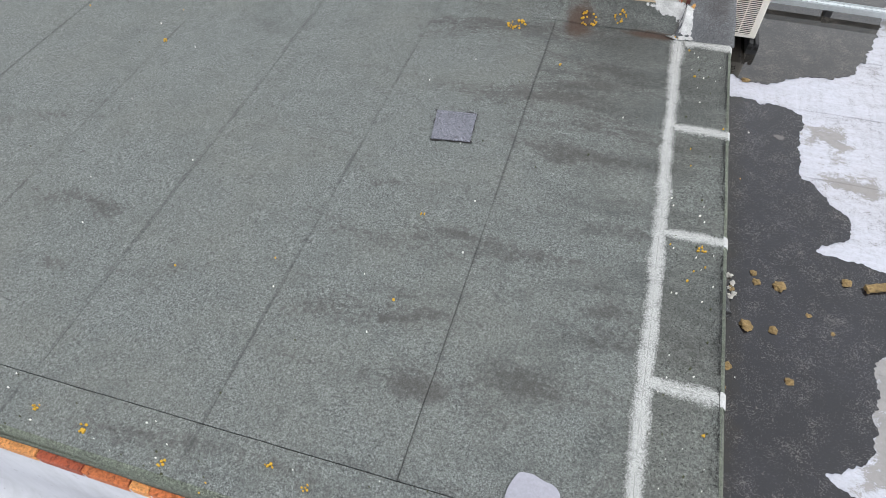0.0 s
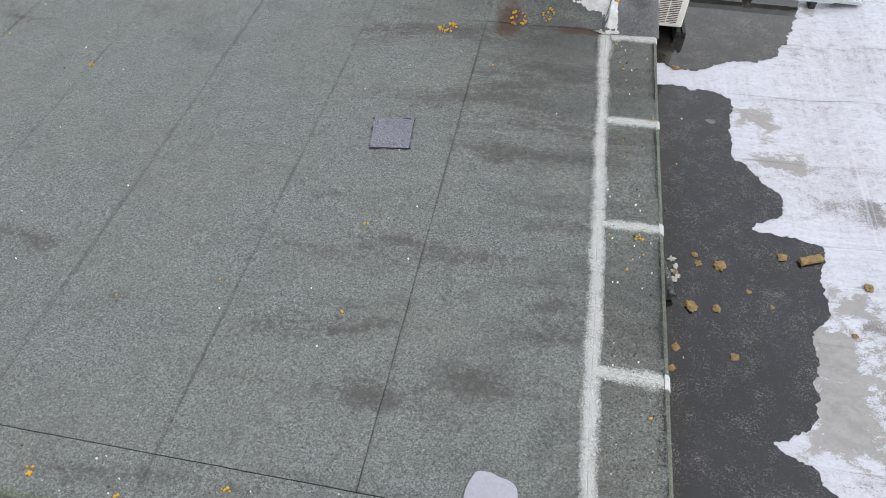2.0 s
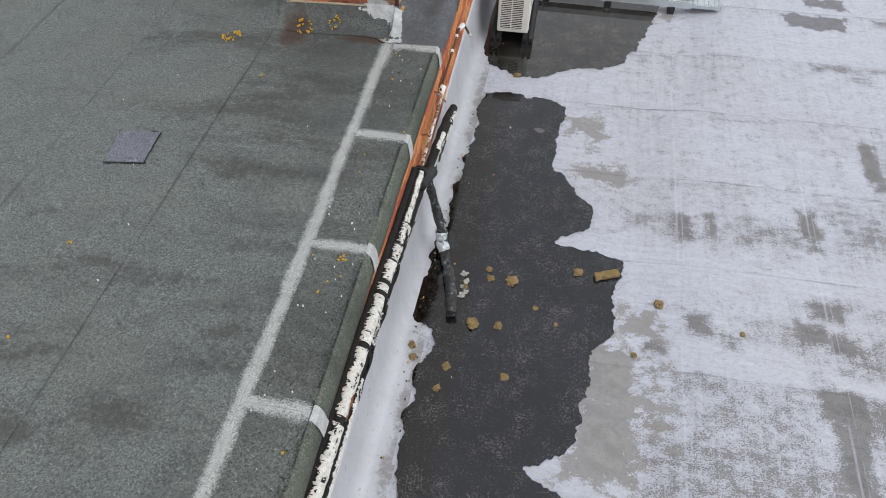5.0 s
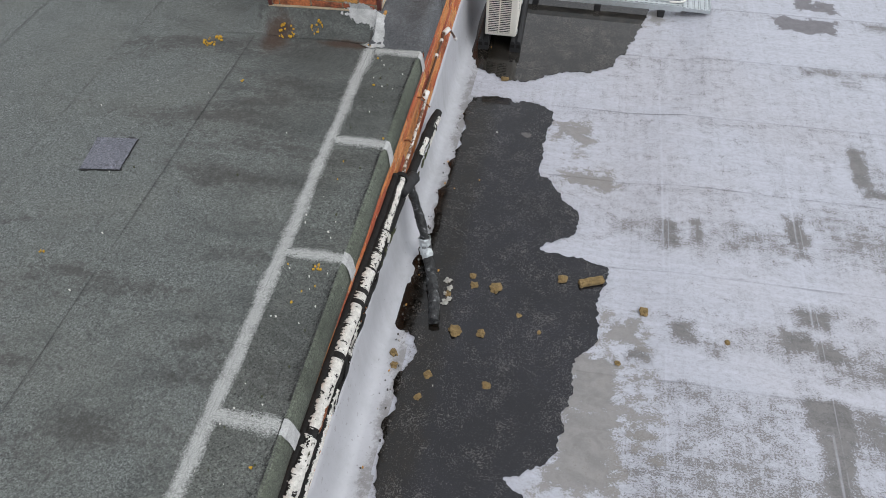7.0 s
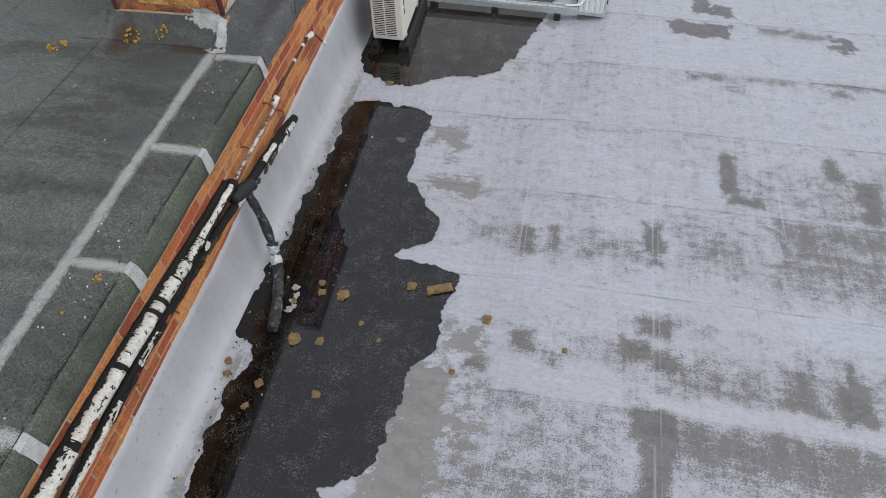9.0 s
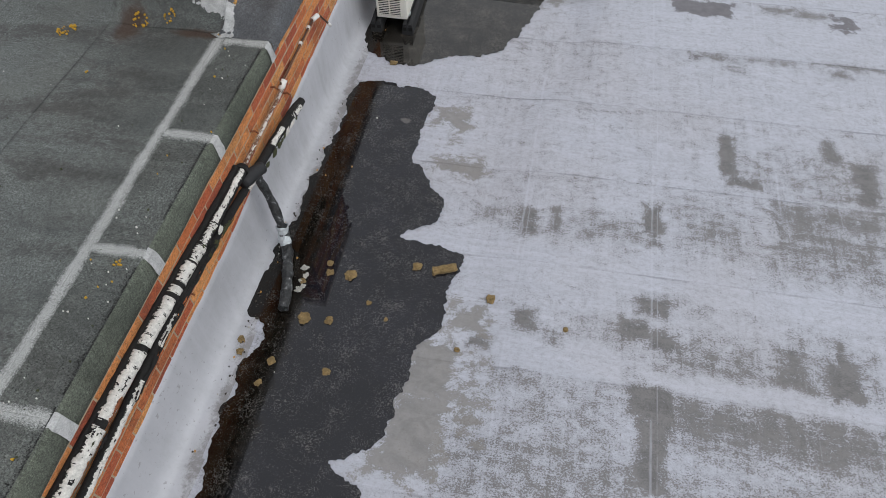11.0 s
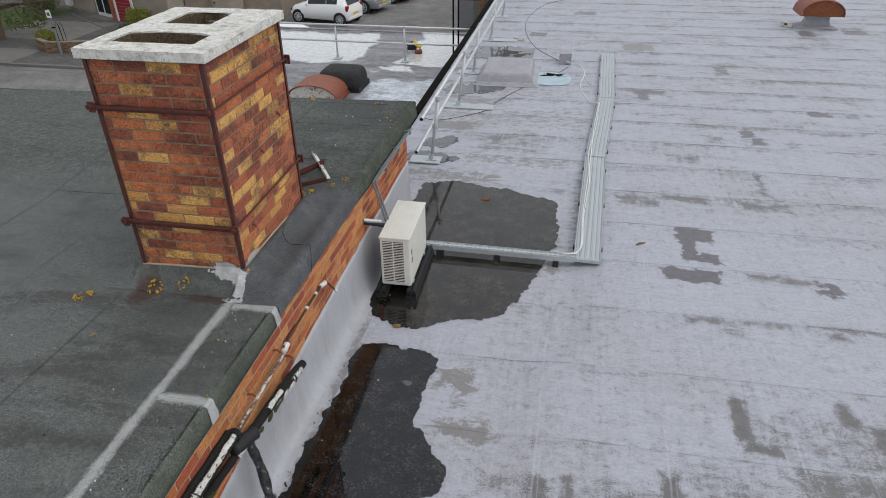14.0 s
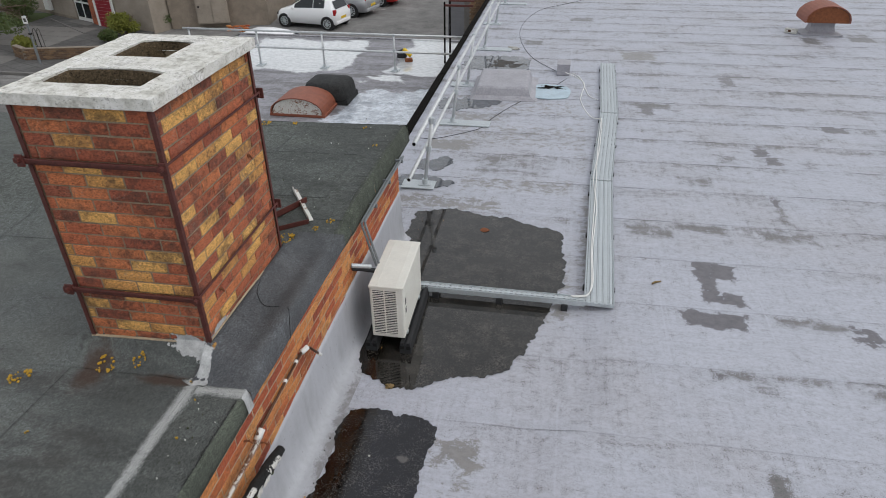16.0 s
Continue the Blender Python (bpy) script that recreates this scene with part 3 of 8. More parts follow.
M_ASPHALT = plain("asphalt", (0.20, 0.195, 0.188), 0.9, 0.0, 0.55, 0.9, 0.4, 18)


def slabbed(name, colour, size, turn):
    """Worn paving slabs with dark joints."""
    n = Nodes(name, 0.85)
    at = n.nt.nodes.new("ShaderNodeSeparateXYZ")
    n.nt.links.new(n.stretch(1 / size, 1 / size, 1.0, turn), at.inputs[0])
    joint = None
    for side in ("X", "Y"):
        f = n.calc("FRACT", at.outputs[side])
        d = n.steps(n.calc("MINIMUM", f, n.calc("SUBTRACT", 1.0, f)), 0.055, 0.02)
        joint = d if joint is None else n.calc("MAXIMUM", joint, d)
    stain = n.calc("ADD", n.calc("MULTIPLY", n.noise(0.9, 6, 0.7), 0.6), n.calc("MULTIPLY", n.noise(14, 5, 0.75), 0.4))
    c = n.ramp(stain, [(0.36, tuple(0.6 * v for v in colour)), (0.5, colour), (0.64, tuple(1.35 * v for v in colour))])
    return n.done(n.mix(n.calc("MULTIPLY", joint, 0.6), c, tuple(0.42 * v for v in colour)))


M_PAVE = slabbed("pavement", (0.098, 0.095, 0.092), 0.62, 24)
M_PAVE_LIGHT = plain("concrete_drive", (0.175, 0.168, 0.158), 0.9, 0.0, 0.25, 1.2, 0.3, 25)
M_RENDER = plain("grey_render", (0.34, 0.295, 0.245), 0.95, 0.0, 0.3, 1.3, 0.7, 45)
M_RENDER_OLD = plain("weathered_render", (0.27, 0.225, 0.18), 0.95, 0.0, 0.4, 1.6, 0.7, 30)
M_RED_DOOR = plain("maroon_paint", (0.26, 0.018, 0.03), 0.4, 0.0, 0.15)
M_GRASS = plain("grass", (0.07, 0.10, 0.03), 0.95, 0.0, 0.5, 3, 0.9, 50)
M_LEAF = plain("hedge_leaf", (0.07, 0.10, 0.025), 0.7, 0.0, 0.5, 5)
M_LEAF_YELLOW = plain("yellow_leaf", (0.17, 0.18, 0.025), 0.7, 0.0, 0.4, 6)
M_BARK = plain("bark", (0.14, 0.105, 0.075), 0.95, 0.0, 0.4, 12, 0.8)
M_CAR_WHITE = plain("white_car_paint", (0.86, 0.87, 0.88), 0.25, 0.0, 0.03)
M_CAR_SILVER = plain("silver_car_paint", (0.42, 0.43, 0.45), 0.3, 0.4, 0.05)
M_CAR_RED = plain("red_car_paint", (0.45, 0.02, 0.02), 0.25, 0.0, 0.05)
M_CAR_GLASS = plain("dark_glass", (0.02, 0.024, 0.028), 0.06, 0.0, 0.05)
M_TYRE = plain("tyre", (0.02, 0.02, 0.02), 0.85)
M_LAMP_RED = plain("tail_lamp", (0.35, 0.01, 0.012), 0.2)
M_BRICK_BROWN = brick("brown_brick", [(0.0, (0.20, 0.13, 0.08)), (0.4, (0.26, 0.17, 0.10)), (0.7, (0.15, 0.10, 0.07))], 0.3)
M_BLUE = plain("blue_sign", (0.25, 0.42, 0.62), 0.5)


M_PAINT = felt("brushed_sealant", (0.118, 0.129, 0.124), 0.3, coat=(0.48, 0.49, 0.48), fleck=0.4)


def stone():
    """Pale cast stone with dark lichen specks, pits and grey grime."""
    n = Nodes("cast_stone", 0.92)
    big = n.noise(3.2, 8, 0.72, 0.3)
    mid = n.noise(14, 6, 0.72)
    speck = n.noise(60, 5, 0.78)
    c = n.ramp(n.calc("ADD", n.calc("MULTIPLY", big, 0.45), n.calc("MULTIPLY", mid, 0.55)), [(0.38, (0.36, 0.345, 0.30)), (0.49, (0.66, 0.65, 0.60)), (0.60, (0.80, 0.79, 0.765))])
    grime = n.calc("ADD", n.calc("MULTIPLY", big, 0.5), n.calc("MULTIPLY", speck, 0.5))
    c = n.mix(n.calc("MULTIPLY", n.steps(grime, 0.53, 0.60), 0.62), c, (0.20, 0.185, 0.155))
    c = n.mix(n.calc("MULTIPLY", n.steps(n.noise(95, 4, 0.75), 0.585, 0.64), 0.75), c, (0.10, 0.095, 0.075))
    crack = n.steps(n.noise(1.0, 6, 0.7, 0.8, n.stretch(9, 16, 12)), 0.62, 0.68)
    c = n.mix(n.calc("MULTIPLY", crack, 0.7), c, (0.16, 0.145, 0.12))
    n.bump(n.calc("ADD", speck, mid), 0.6, 0.006)
    return n.done(c)


M_STONE = stone()


def peeled(name, lo, over=(0.62, 0.61, 0.57), under=(0.016, 0.016, 0.016)):
    """White tape flaking off black pipe lagging."""
    n = Nodes(name, 0.6)
    s = n.calc("ADD", n.calc("MULTIPLY", n.noise(1.0, 6, 0.68, 0.6, n.stretch(46, 30, 50)), 0.8), n.calc("MULTIPLY", n.noise(7, 3, 0.5), 0.4))
    f = n.steps(s, lo, lo + 0.02)
    n.bump(f, 0.6, 0.006)
    return n.done(n.mix(f, over, under))


M_RUSTY_PANEL = peeled("rusting_panel", 0.66, (0.62, 0.61, 0.57), (0.20, 0.075, 0.03))
M_THIN_PIPE = peeled("scuffed_pipe", 0.60, (0.60, 0.58, 0.54), (0.16, 0.085, 0.05))
M_ZINC_DULL = plain("dull_zinc", (0.22, 0.24, 0.25), 0.5, 0.3, 0.3, 20)
M_LANE = plain("dark_asphalt", (0.06, 0.06, 0.066), 0.85, 0.0, 0.3, 1.2, 0.4, 40)


def wrapped():
    """Creased foil and dark tape round a pipe."""
    n = Nodes("creased_tape", 0.45)
    s = n.noise(16, 5, 0.65, 1.0)
    n.bump(n.noise(40, 4, 0.6, 0.6), 0.8, 0.01)
    return n.done(n.ramp(s, [(0.42, (0.014, 0.015, 0.016)), (0.58, (0.045, 0.048, 0.05)), (0.68, (0.26, 0.27, 0.28))]))


M_WRAP = wrapped()
M_TAPE = plain("white_tape", (0.64, 0.63, 0.59), 0.55, 0.0, 0.4, 25, 0.5, 90)
M_LAG_BLACK = plain("black_foam", (0.0125, 0.0122, 0.012), 0.85, 0.0, 0.7, 24, 1.0, 130)

# ---------------------------------------------------------------- mesh helpers
def finish(name, bm, material, smooth=False):
    me = bpy.data.meshes.new(name)
    bmesh.ops.recalc_face_normals(bm, faces=bm.faces)
    bm.to_mesh(me)
    bm.free()
    me.materials.append(material)
    if smooth:
        for p in me.polygons:
            p.use_smooth = True
    return me


def part(name, bm, material, parent, label="", smooth=False):
    """One mesh under a thing or a part."""
    ob = new(name, finish(name, bm, material, smooth))
    ob.parent = parent
    if label:
        tagged(ob, label)
    return ob


def thing(name, label, category, group="", kind="", m=None):
    ob = tagged(new(name), label, category, group, kind)
    ob.empty_display_size = 0.1
    if m is not None:
        ob.matrix_basis = m
    return ob


def whole(name, bm, material, label, category, group="", kind="", m=None, smooth=False):
    ob = tagged(new(name, finish(name, bm, material, smooth)), label, category, group, kind)
    if m is not None:
        ob.matrix_basis = m
    return ob


def box(bm, x0, x1, y0, y1, z0, z1, bevel=0.0, m=None):
    made = bmesh.ops.create_cube(bm, size=1)["verts"]
    for v in made:
        v.co = Vector((x0 + (v.co.x + 0.5) * (x1 - x0), y0 + (v.co.y + 0.5) * (y1 - y0), z0 + (v.co.z + 0.5) * (z1 - z0)))
    if bevel:
        edges = list({e for v in made for e in v.link_edges})
        made = [v for v in bmesh.ops.bevel(bm, geom=edges, offset=bevel, segments=2, affect="EDGES", profile=0.5)["verts"]]
    if m is not None:
        for v in set(made):
            v.co = m @ v.co
    return bm


def slab(*a, **k):
    return box(bmesh.new(), *a, **k)


def tube(bm, pts, r, seg=10, caps=True):
    """A round bar along a line of points; r is one radius or one for each point."""
    pts = [Vector(p) for p in pts]
    radii = r if isinstance(r, (list, tuple)) else [r] * len(pts)
    rings = []
    side = None
    for i, p in enumerate(pts):
        d = (pts[min(i + 1, len(pts) - 1)] - pts[max(i - 1, 0)]).normalized()
        if side is None:
            side = d.orthogonal().normalized()
        side = (side - d * side.dot(d)).normalized()
        up = d.cross(side)
        rings.append([bm.verts.new(p + (side * math.cos(a) + up * math.sin(a)) * radii[i]) for a in [2 * math.pi * k / seg for k in range(seg)]])
    for a, b in zip(rings, rings[1:]):
        for k in range(seg):
            bm.faces.new((a[k], a[(k + 1) % seg], b[(k + 1) % seg], b[k]))
    if caps:
        bm.faces.new(rings[0])
        bm.faces.new(rings[-1])
    return bm


def curve_points(pts, n=8, closed=False):
    """Points of a smooth curve through pts."""
    pts = [Vector(p) for p in pts]
    out = []
    count = len(pts)
    for i in range(count if closed else count - 1):
        if closed:
            a, b, c, d = (pts[(i + k) % count] for k in (-1, 0, 1, 2))
        else:
            a, b, c, d = pts[max(i - 1, 0)], pts[i], pts[i + 1], pts[min(i + 2, count - 1)]
        for k in range(n):
            t = k / n
            out.append(0.5 * (2 * b + (c - a) * t + (2 * a - 5 * b + 4 * c - d) * t * t + (3 * b - a - 3 * c + d) * t ** 3))
    if not closed:
        out.append(pts[-1])
    return out


def loft(bm, rows):
    """A skin over rows of points."""
    grid = [[bm.verts.new(p) for p in row] for row in rows]
    for a, b in zip(grid, grid[1:]):
        for k in range(len(a) - 1):
            bm.faces.new((a[k], a[k + 1], b[k + 1], b[k]))
    return grid


def prism(bm, outline, z0, z1, m=None):
    """An upright body over a plan outline."""
    lo = [bm.verts.new((x, y, z0)) for x, y in outline]
    hi = [bm.verts.new((x, y, z1)) for x, y in outline]
    n = len(outline)
    bm.faces.new(hi)
    bm.faces.new(lo[::-1])
    for i in range(n):
        bm.faces.new((lo[i], lo[(i + 1) % n], hi[(i + 1) % n], hi[i]))
    if m is not None:
        for v in lo + hi:
            v.co = m @ v.co
    return bm


def film(outline, z, rag=0.035, n=16, scale=3.0, thick=0.003):
    """A thin sheet with a ragged, wandering edge."""
    bm = bmesh.new()
    pts = curve_points([(x, y, 0) for x, y in outline], n, True)
    c = sum(pts, Vector()) / len(pts)
    ring = []
    for i, p in enumerate(pts):
        d = (p - c).normalized()
        k = rag * (noise.noise(p * scale) + 0.6 * noise.noise(p * scale * 3.1))
        along = (pts[(i + 4) % len(pts)] - pts[i - 4]).normalized()
        fine = rag * sum(noise.noise(p * f + Vector((f, 0, 0))) * a for f, a in ((7, 0.8), (15, 0.62), (31, 0.42), (63, 0.20)))
        ring.append(p + d * k + Vector((-along.y, along.x, 0)) * fine)
    prism(bm, [(p.x, p.y) for p in ring], z - thick, z)
    return bm


def lump(r, seed, squash=0.6, detail=2, rough=0.35):
    """A torn, knobbly lump."""
    bm = bmesh.new()
    bmesh.ops.create_icosphere(bm, subdivisions=detail, radius=r)
    for v in bm.verts:
        k = 1 + rough * (noise.noise(v.co / r * 1.3 + Vector((seed, 0, 0))) + 0.6 * noise.noise(v.co / r * 3.3 + Vector((0, seed, 0))))
        v.co = Vector((v.co.x * k, v.co.y * k, max(v.co.z * k * squash, -r * squash * 0.55)))
    return bm


BRICK_CACHE = {}


def brick_mesh(length, material, kind, depth=0.02, height=0.065):
    """A brick face with eased, slightly uneven edges; x along, -y outwards."""
    key = (round(length, 3), material.name, kind, depth, height)
    if key not in BRICK_CACHE:
        bm = bmesh.new()
        r = random.Random(hash((round(length * 1000), kind)) % 9999)
        e = 0.003
        h, l = height / 2, length / 2
        j = lambda s=0.0018: r.uniform(-s, s)
        back = [bm.verts.new((x, 0, z)) for x, z in ((-l, -h), (l, -h), (l, h), (-l, h))]
        rim = [bm.verts.new((x + j(), -depth + e, z + j())) for x, z in ((-l, -h), (l, -h), (l, h), (-l, h))]
        face = [bm.verts.new((x + j(), -depth + j(0.0012), z + j())) for x, z in ((-l + e, -h + e), (l - e, -h + e), (l - e, h - e), (-l + e, h - e))]
        for a, b in ((back, rim), (rim, face)):
            for i in range(4):
                bm.faces.new((a[i], a[(i + 1) % 4], b[(i + 1) % 4], b[i]))
        if material is M_BRICK_CHIM:  # rock-faced: a knobbly front
            nx, nz = 7, 3
            w0, h0 = l - e, h - e
            g = [[bm.verts.new((-w0 + 2 * w0 * i / nx + (j() if 0 < i < nx else 0), -depth - (r.uniform(-0.001, 0.0045) if 0 < i < nx and 0 < k < nz else 0.0), -h0 + 2 * h0 * k / nz)) for i in range(nx + 1)] for k in range(nz + 1)]
            for k in range(nz):
                for i in range(nx):
                    bm.faces.new((g[k][i], g[k][i + 1], g[k + 1][i + 1], g[k + 1][i]))
        else:
            bm.faces.new(face)
        BRICK_CACHE[key] = finish("brick", bm, material)
    return BRICK_CACHE[key]


def lay_bricks(parent, start, turn, length, courses, z0, material, step=0.075, unit=0.225, depth=0.02, lead=0.0):
    """Courses of stretchers on a face that begins at start and runs along the direction turn (degrees); -y of that frame is outwards."""
    m = pose(start[0], start[1], 0, 0, 0, turn)
    r = random.Random(int(abs(start[0] * 100) + abs(turn) + courses * 7))
    for c in range(courses):
        x = -(unit / 2 if c % 2 else 0.0) - lead
        while x < length - 0.02:
            a, b = max(x, 0), min(x + unit - 0.01, length)
            if b - a > 0.03:
                ob = new("brick", brick_mesh(b - a, material, r.randrange(8), depth))
                ob.parent = parent
                ob.matrix_basis = m @ pose((a + b) / 2, r.uniform(-0.0015, 0.0015), z0 + (c + 0.5) * step, r.uniform(-0.6, 0.6), 0, r.uniform(-0.5, 0.5))
            x += unit


def roof_z(x, y):
    """The fall of the upper roof, and its rise behind the chimney."""
    f = min(max((y - 5.2) / 1.6, 0.0), 1.0)
    return 1.12 + 0.025 * x - 0.018 * y + 0.12 * f * f * (3 - 2 * f)


def ease(v, lo, hi):
    """A smooth step from 0 at lo to 1 at hi."""
    f = min(max((v - lo) / (hi - lo), 0.0), 1.0)
    return f * f * (3 - 2 * f)


WATER = -0.036  # level of the water in the hollow along the wall


def dip(x, y):
    """The shallow hollow of the lower roof along the foot of the wall."""
    wide = ease(y, 5.0, 5.5)
    return -0.043 * ease(x, 2.75 + 0.3 * wide, 2.25 + 0.45 * wide) * ease(y, 0.45, 0.9) * ease(y, 9.0, 8.6)


def sunk(x, y, k=0.0141):
    """A place on the roof's level carried down into the hollow."""
    return (x + (x - 2.6) * k, y + (y - 0.8) * k)


def flaked(name, material, parent, surf, nu, nv, seed, keep, label="", scale=14.0, rough=0.55):
    """A thin coat over surf(u, v), broken off in flakes at its edges."""
    bm = bmesh.new()
    grid = [[bm.verts.new(surf(i / nu, j / nv)) for i in range(nu + 1)] for j in range(nv + 1)]
    for j in range(nv):
        for i in range(nu):
            u, v = (i + 0.5) / nu, (j + 0.5) / nv
            edge = min(u, 1 - u, v, 1 - v) * 2
            c = grid[j][i].co
            f = noise.noise(c * scale + Vector((seed, 0, 0))) + 0.6 * noise.noise(c * scale * 3 + Vector((0, seed, 0))) + 0.4 * noise.noise(c * scale * 8 + Vector((0, 0, seed)))
            if edge * 1.6 + rough * f > keep:
                bm.faces.new((grid[j][i], grid[j][i + 1], grid[j + 1][i + 1], grid[j + 1][i]))
    for v in [v for v in bm.verts if not v.link_faces]:
        bm.verts.remove(v)
    return part(name, bm, material, parent, label)

# ---------------------------------------------------------------- ground
GROUND = -3.8
bm = bmesh.new()
box(bm, -260, 260, -200, 400, GROUND - 0.4, GROUND)
whole("ground", bm, M_ASPHALT, "worn grey asphalt of the car park and street", "ground", kind="structure")

# ---------------------------------------------------------------- lower flat roof (main)
lower = thing("roof_lower", "large flat roof coated in worn pale grey membrane", "roof", kind="structure")
bm = bmesh.new()
prism(bm, [(-9, -14), (26, -14), (26, 40), (0.12, 40), (0.12, 7.75), (0.0, 7.75), (0.0, 1.2), (-9, 1.2)], GROUND, -0.062)
part("deck", bm, M_RENDER, lower)

# lapped membrane rolls, laid across the roof, each lapped over the next
y = LAP_AT - 19 * LAP + 0.06
k = 0
while y < 39:
    w = LAP
    x0 = 0.15 if y > 7.7 else (0.74 if y > 0.2 else -8.9)
    bm = bmesh.new()
    xs = [x0 + (3.2 - x0) * i / 40 for i in range(40)] + [3.2 + 22.7 * i / 50 for i in range(51)]
    wob = lambda x, s: 0.012 * noise.noise(Vector((x * 1.5, s, 0))) + 0.006 * noise.noise(Vector((x * 6, s, 3)))
    skew = lambda x: LAP_SKEW * (x - 3.4)
    loft(bm, [[(x, y + skew(x) + dy + (wob(x, k) if dy < 0 else 0), z + dip(x, y + skew(x) + dy)) for x in xs] for dy, z in ((-0.06, -0.0008), (-0.06, 0.0007), (-0.03, 0.0010), (0.10, 0.0008), (0.25, 0.0004), (0.4, 0.0), (0.55, -0.0004), (0.7, -0.001), (w + 0.02, -0.0015))])
    part("membrane_sheet", bm, M_WHITE_ROOF, lower)
    y += w
    k += 1

# ---------------------------------------------------------------- upper roof block
Y_FRONT, Y_WALL, Y_BACK, X_WEST = 0.497, 7.75, 8.25, -7.4  # front face, end of the east wall, rear eaves, west edge
wall_e = thing("wall_east", "orange brick parapet wall with a painted base", "wall", kind="structure")
part("mortar_bed", slab(0.40, 0.7385, Y_FRONT + 0.03, Y_WALL - 0.006, -0.02, 0.97), M_MORTAR, wall_e)
wall_s = thing("wall_south", "orange brick wall with a painted base", "wall", kind="structure")
part("mortar_bed", slab(X_WEST, 0.40, Y_FRONT + 0.028, 0.80, -0.02, 0.90), M_MORTAR, wall_s)
wall_n = thing("wall_north", "brick wall below the roof edge", "wall", kind="structure")
part("mortar_bed", slab(X_WEST, 0.40, Y_WALL - 0.31, Y_WALL - 0.006, GROUND, 0.86), M_MORTAR, wall_n)
wall_w = thing("wall_west", "brick wall below the roof edge", "wall", kind="structure")
part("mortar_bed", slab(X_WEST + 0.02, X_WEST + 0.3, 0.8, Y_WALL - 0.31, GROUND, 0.64), M_MORTAR, wall_w)

deck = thing("roof_upper", "green-grey mineral felt flat roof with dark lap lines", "roof", kind="structure")
bm = bmesh.new()
loft(bm, [[(x, y, roof_z(x, y) - 0.014) for x in (X_WEST, 0, 0.70)] for y in (Y_FRONT + 0.012, 5.0, 5.6, 6.0, 6.4, 6.9, Y_BACK - 0.012)])
bmesh.ops.extrude_face_region(bm, geom=list(bm.faces))
for v in list(bm.verts)[:21]:
    v.co.z -= 0.13
part("underlay", bm, M_BITUMEN, deck)


def lean(y):
    """How far the crest stands out beyond the line of the wall."""
    return 0.009 * max(0.0, 3.4 - y)


def felt_sheet(x0, x1, y0, y1, material, lift=0.0, step=0.12, rag=0.003, parent=None, crest=False):
    """One sheet of felt that follows the fall, with turned-down edges."""
    nx, ny = max(2, int((x1 - x0) / step)), max(2, int((y1 - y0) / step))
    bm = bmesh.new()
    rows = []
    for j in range(-1, ny + 2):
        row = []
        for i in range(-1, nx + 2):
            y = y0 + (y1 - y0) * min(max(j, 0), ny) / ny
            x = x0 + (x1 + (lean(y) if crest else 0.0) - x0) * min(max(i, 0), nx) / nx
            edge = i < 0 or j < 0 or i > nx or j > ny
            if i <= 0 or i >= nx:
                x += rag * noise.noise(Vector((x * 3, y * 5, 2)))
            if j <= 0 or j >= ny:
                y += rag * noise.noise(Vector((x * 5, y * 3, 7)))
            z = roof_z(x, y) + lift + 0.004 * noise.noise(Vector((x * 1.7, y * 1.7, 5)))
            row.append((x, y, z - (0.012 if edge else 0)))
        rows.append(row)
    loft(bm, rows)
    return part("felt_sheet", bm, material, parent or deck)


SEAMS = [0.43, -0.43, -1.28, -2.13, -3.00, -3.86, -4.72, -5.58, -6.44, -7.38]
G = 0.0011
ENDS = {0: (4.13, 6.4, 7.35, 8.09), 1: (4.12, 6.1, 7.3, 8.09), 2: (5.55, 7.7, 8.09), 3: (4.9, 7.1), 4: (5.6,), 5: (3.4,), 6: (6.3,), 7: (5.0,), 8: (4.0,)}
for i, (b, a) in enumerate(zip(SEAMS, SEAMS[1:])):
    cuts = [0.75, *ENDS[i], Y_BACK - 0.01]
    for c, d in zip(cuts, cuts[1:]):
        felt_sheet(a + G, b - G, c + (0.004 if c > 4.5 else G * 0.6), d - (0.004 if 4.5 < d < 8.5 else G * 0.6), M_FELT, lift=0.001 * (i % 2))
# the strip along the front edge
for a, b in ((-7.38, -4.9), (-4.9, -2.35), (-2.35, 0.43)):
    felt_sheet(a + 0.001, b - 0.001, Y_FRONT + 0.012, 0.7462, M_FELT, 0.002)
# the strip along the wall, in short lengths
LAPS = [Y_FRONT + 0.012, 1.43, 2.32, 3.15, 4.06]
for c, d in zip(LAPS, LAPS[1:]):
    felt_sheet(0.43 + G, 0.738, c + G, d - G, M_FELT_EDGE, 0.003, crest=True)
REAR_LAPS = [5.84, 6.06, 6.83, 7.72, Y_BACK - 0.004]
for c, d in zip(REAR_LAPS, REAR_LAPS[1:]):
    felt_sheet(0.43 + G, 0.70, c + 2 * G, d - 2 * G, M_FELT, 0.003)


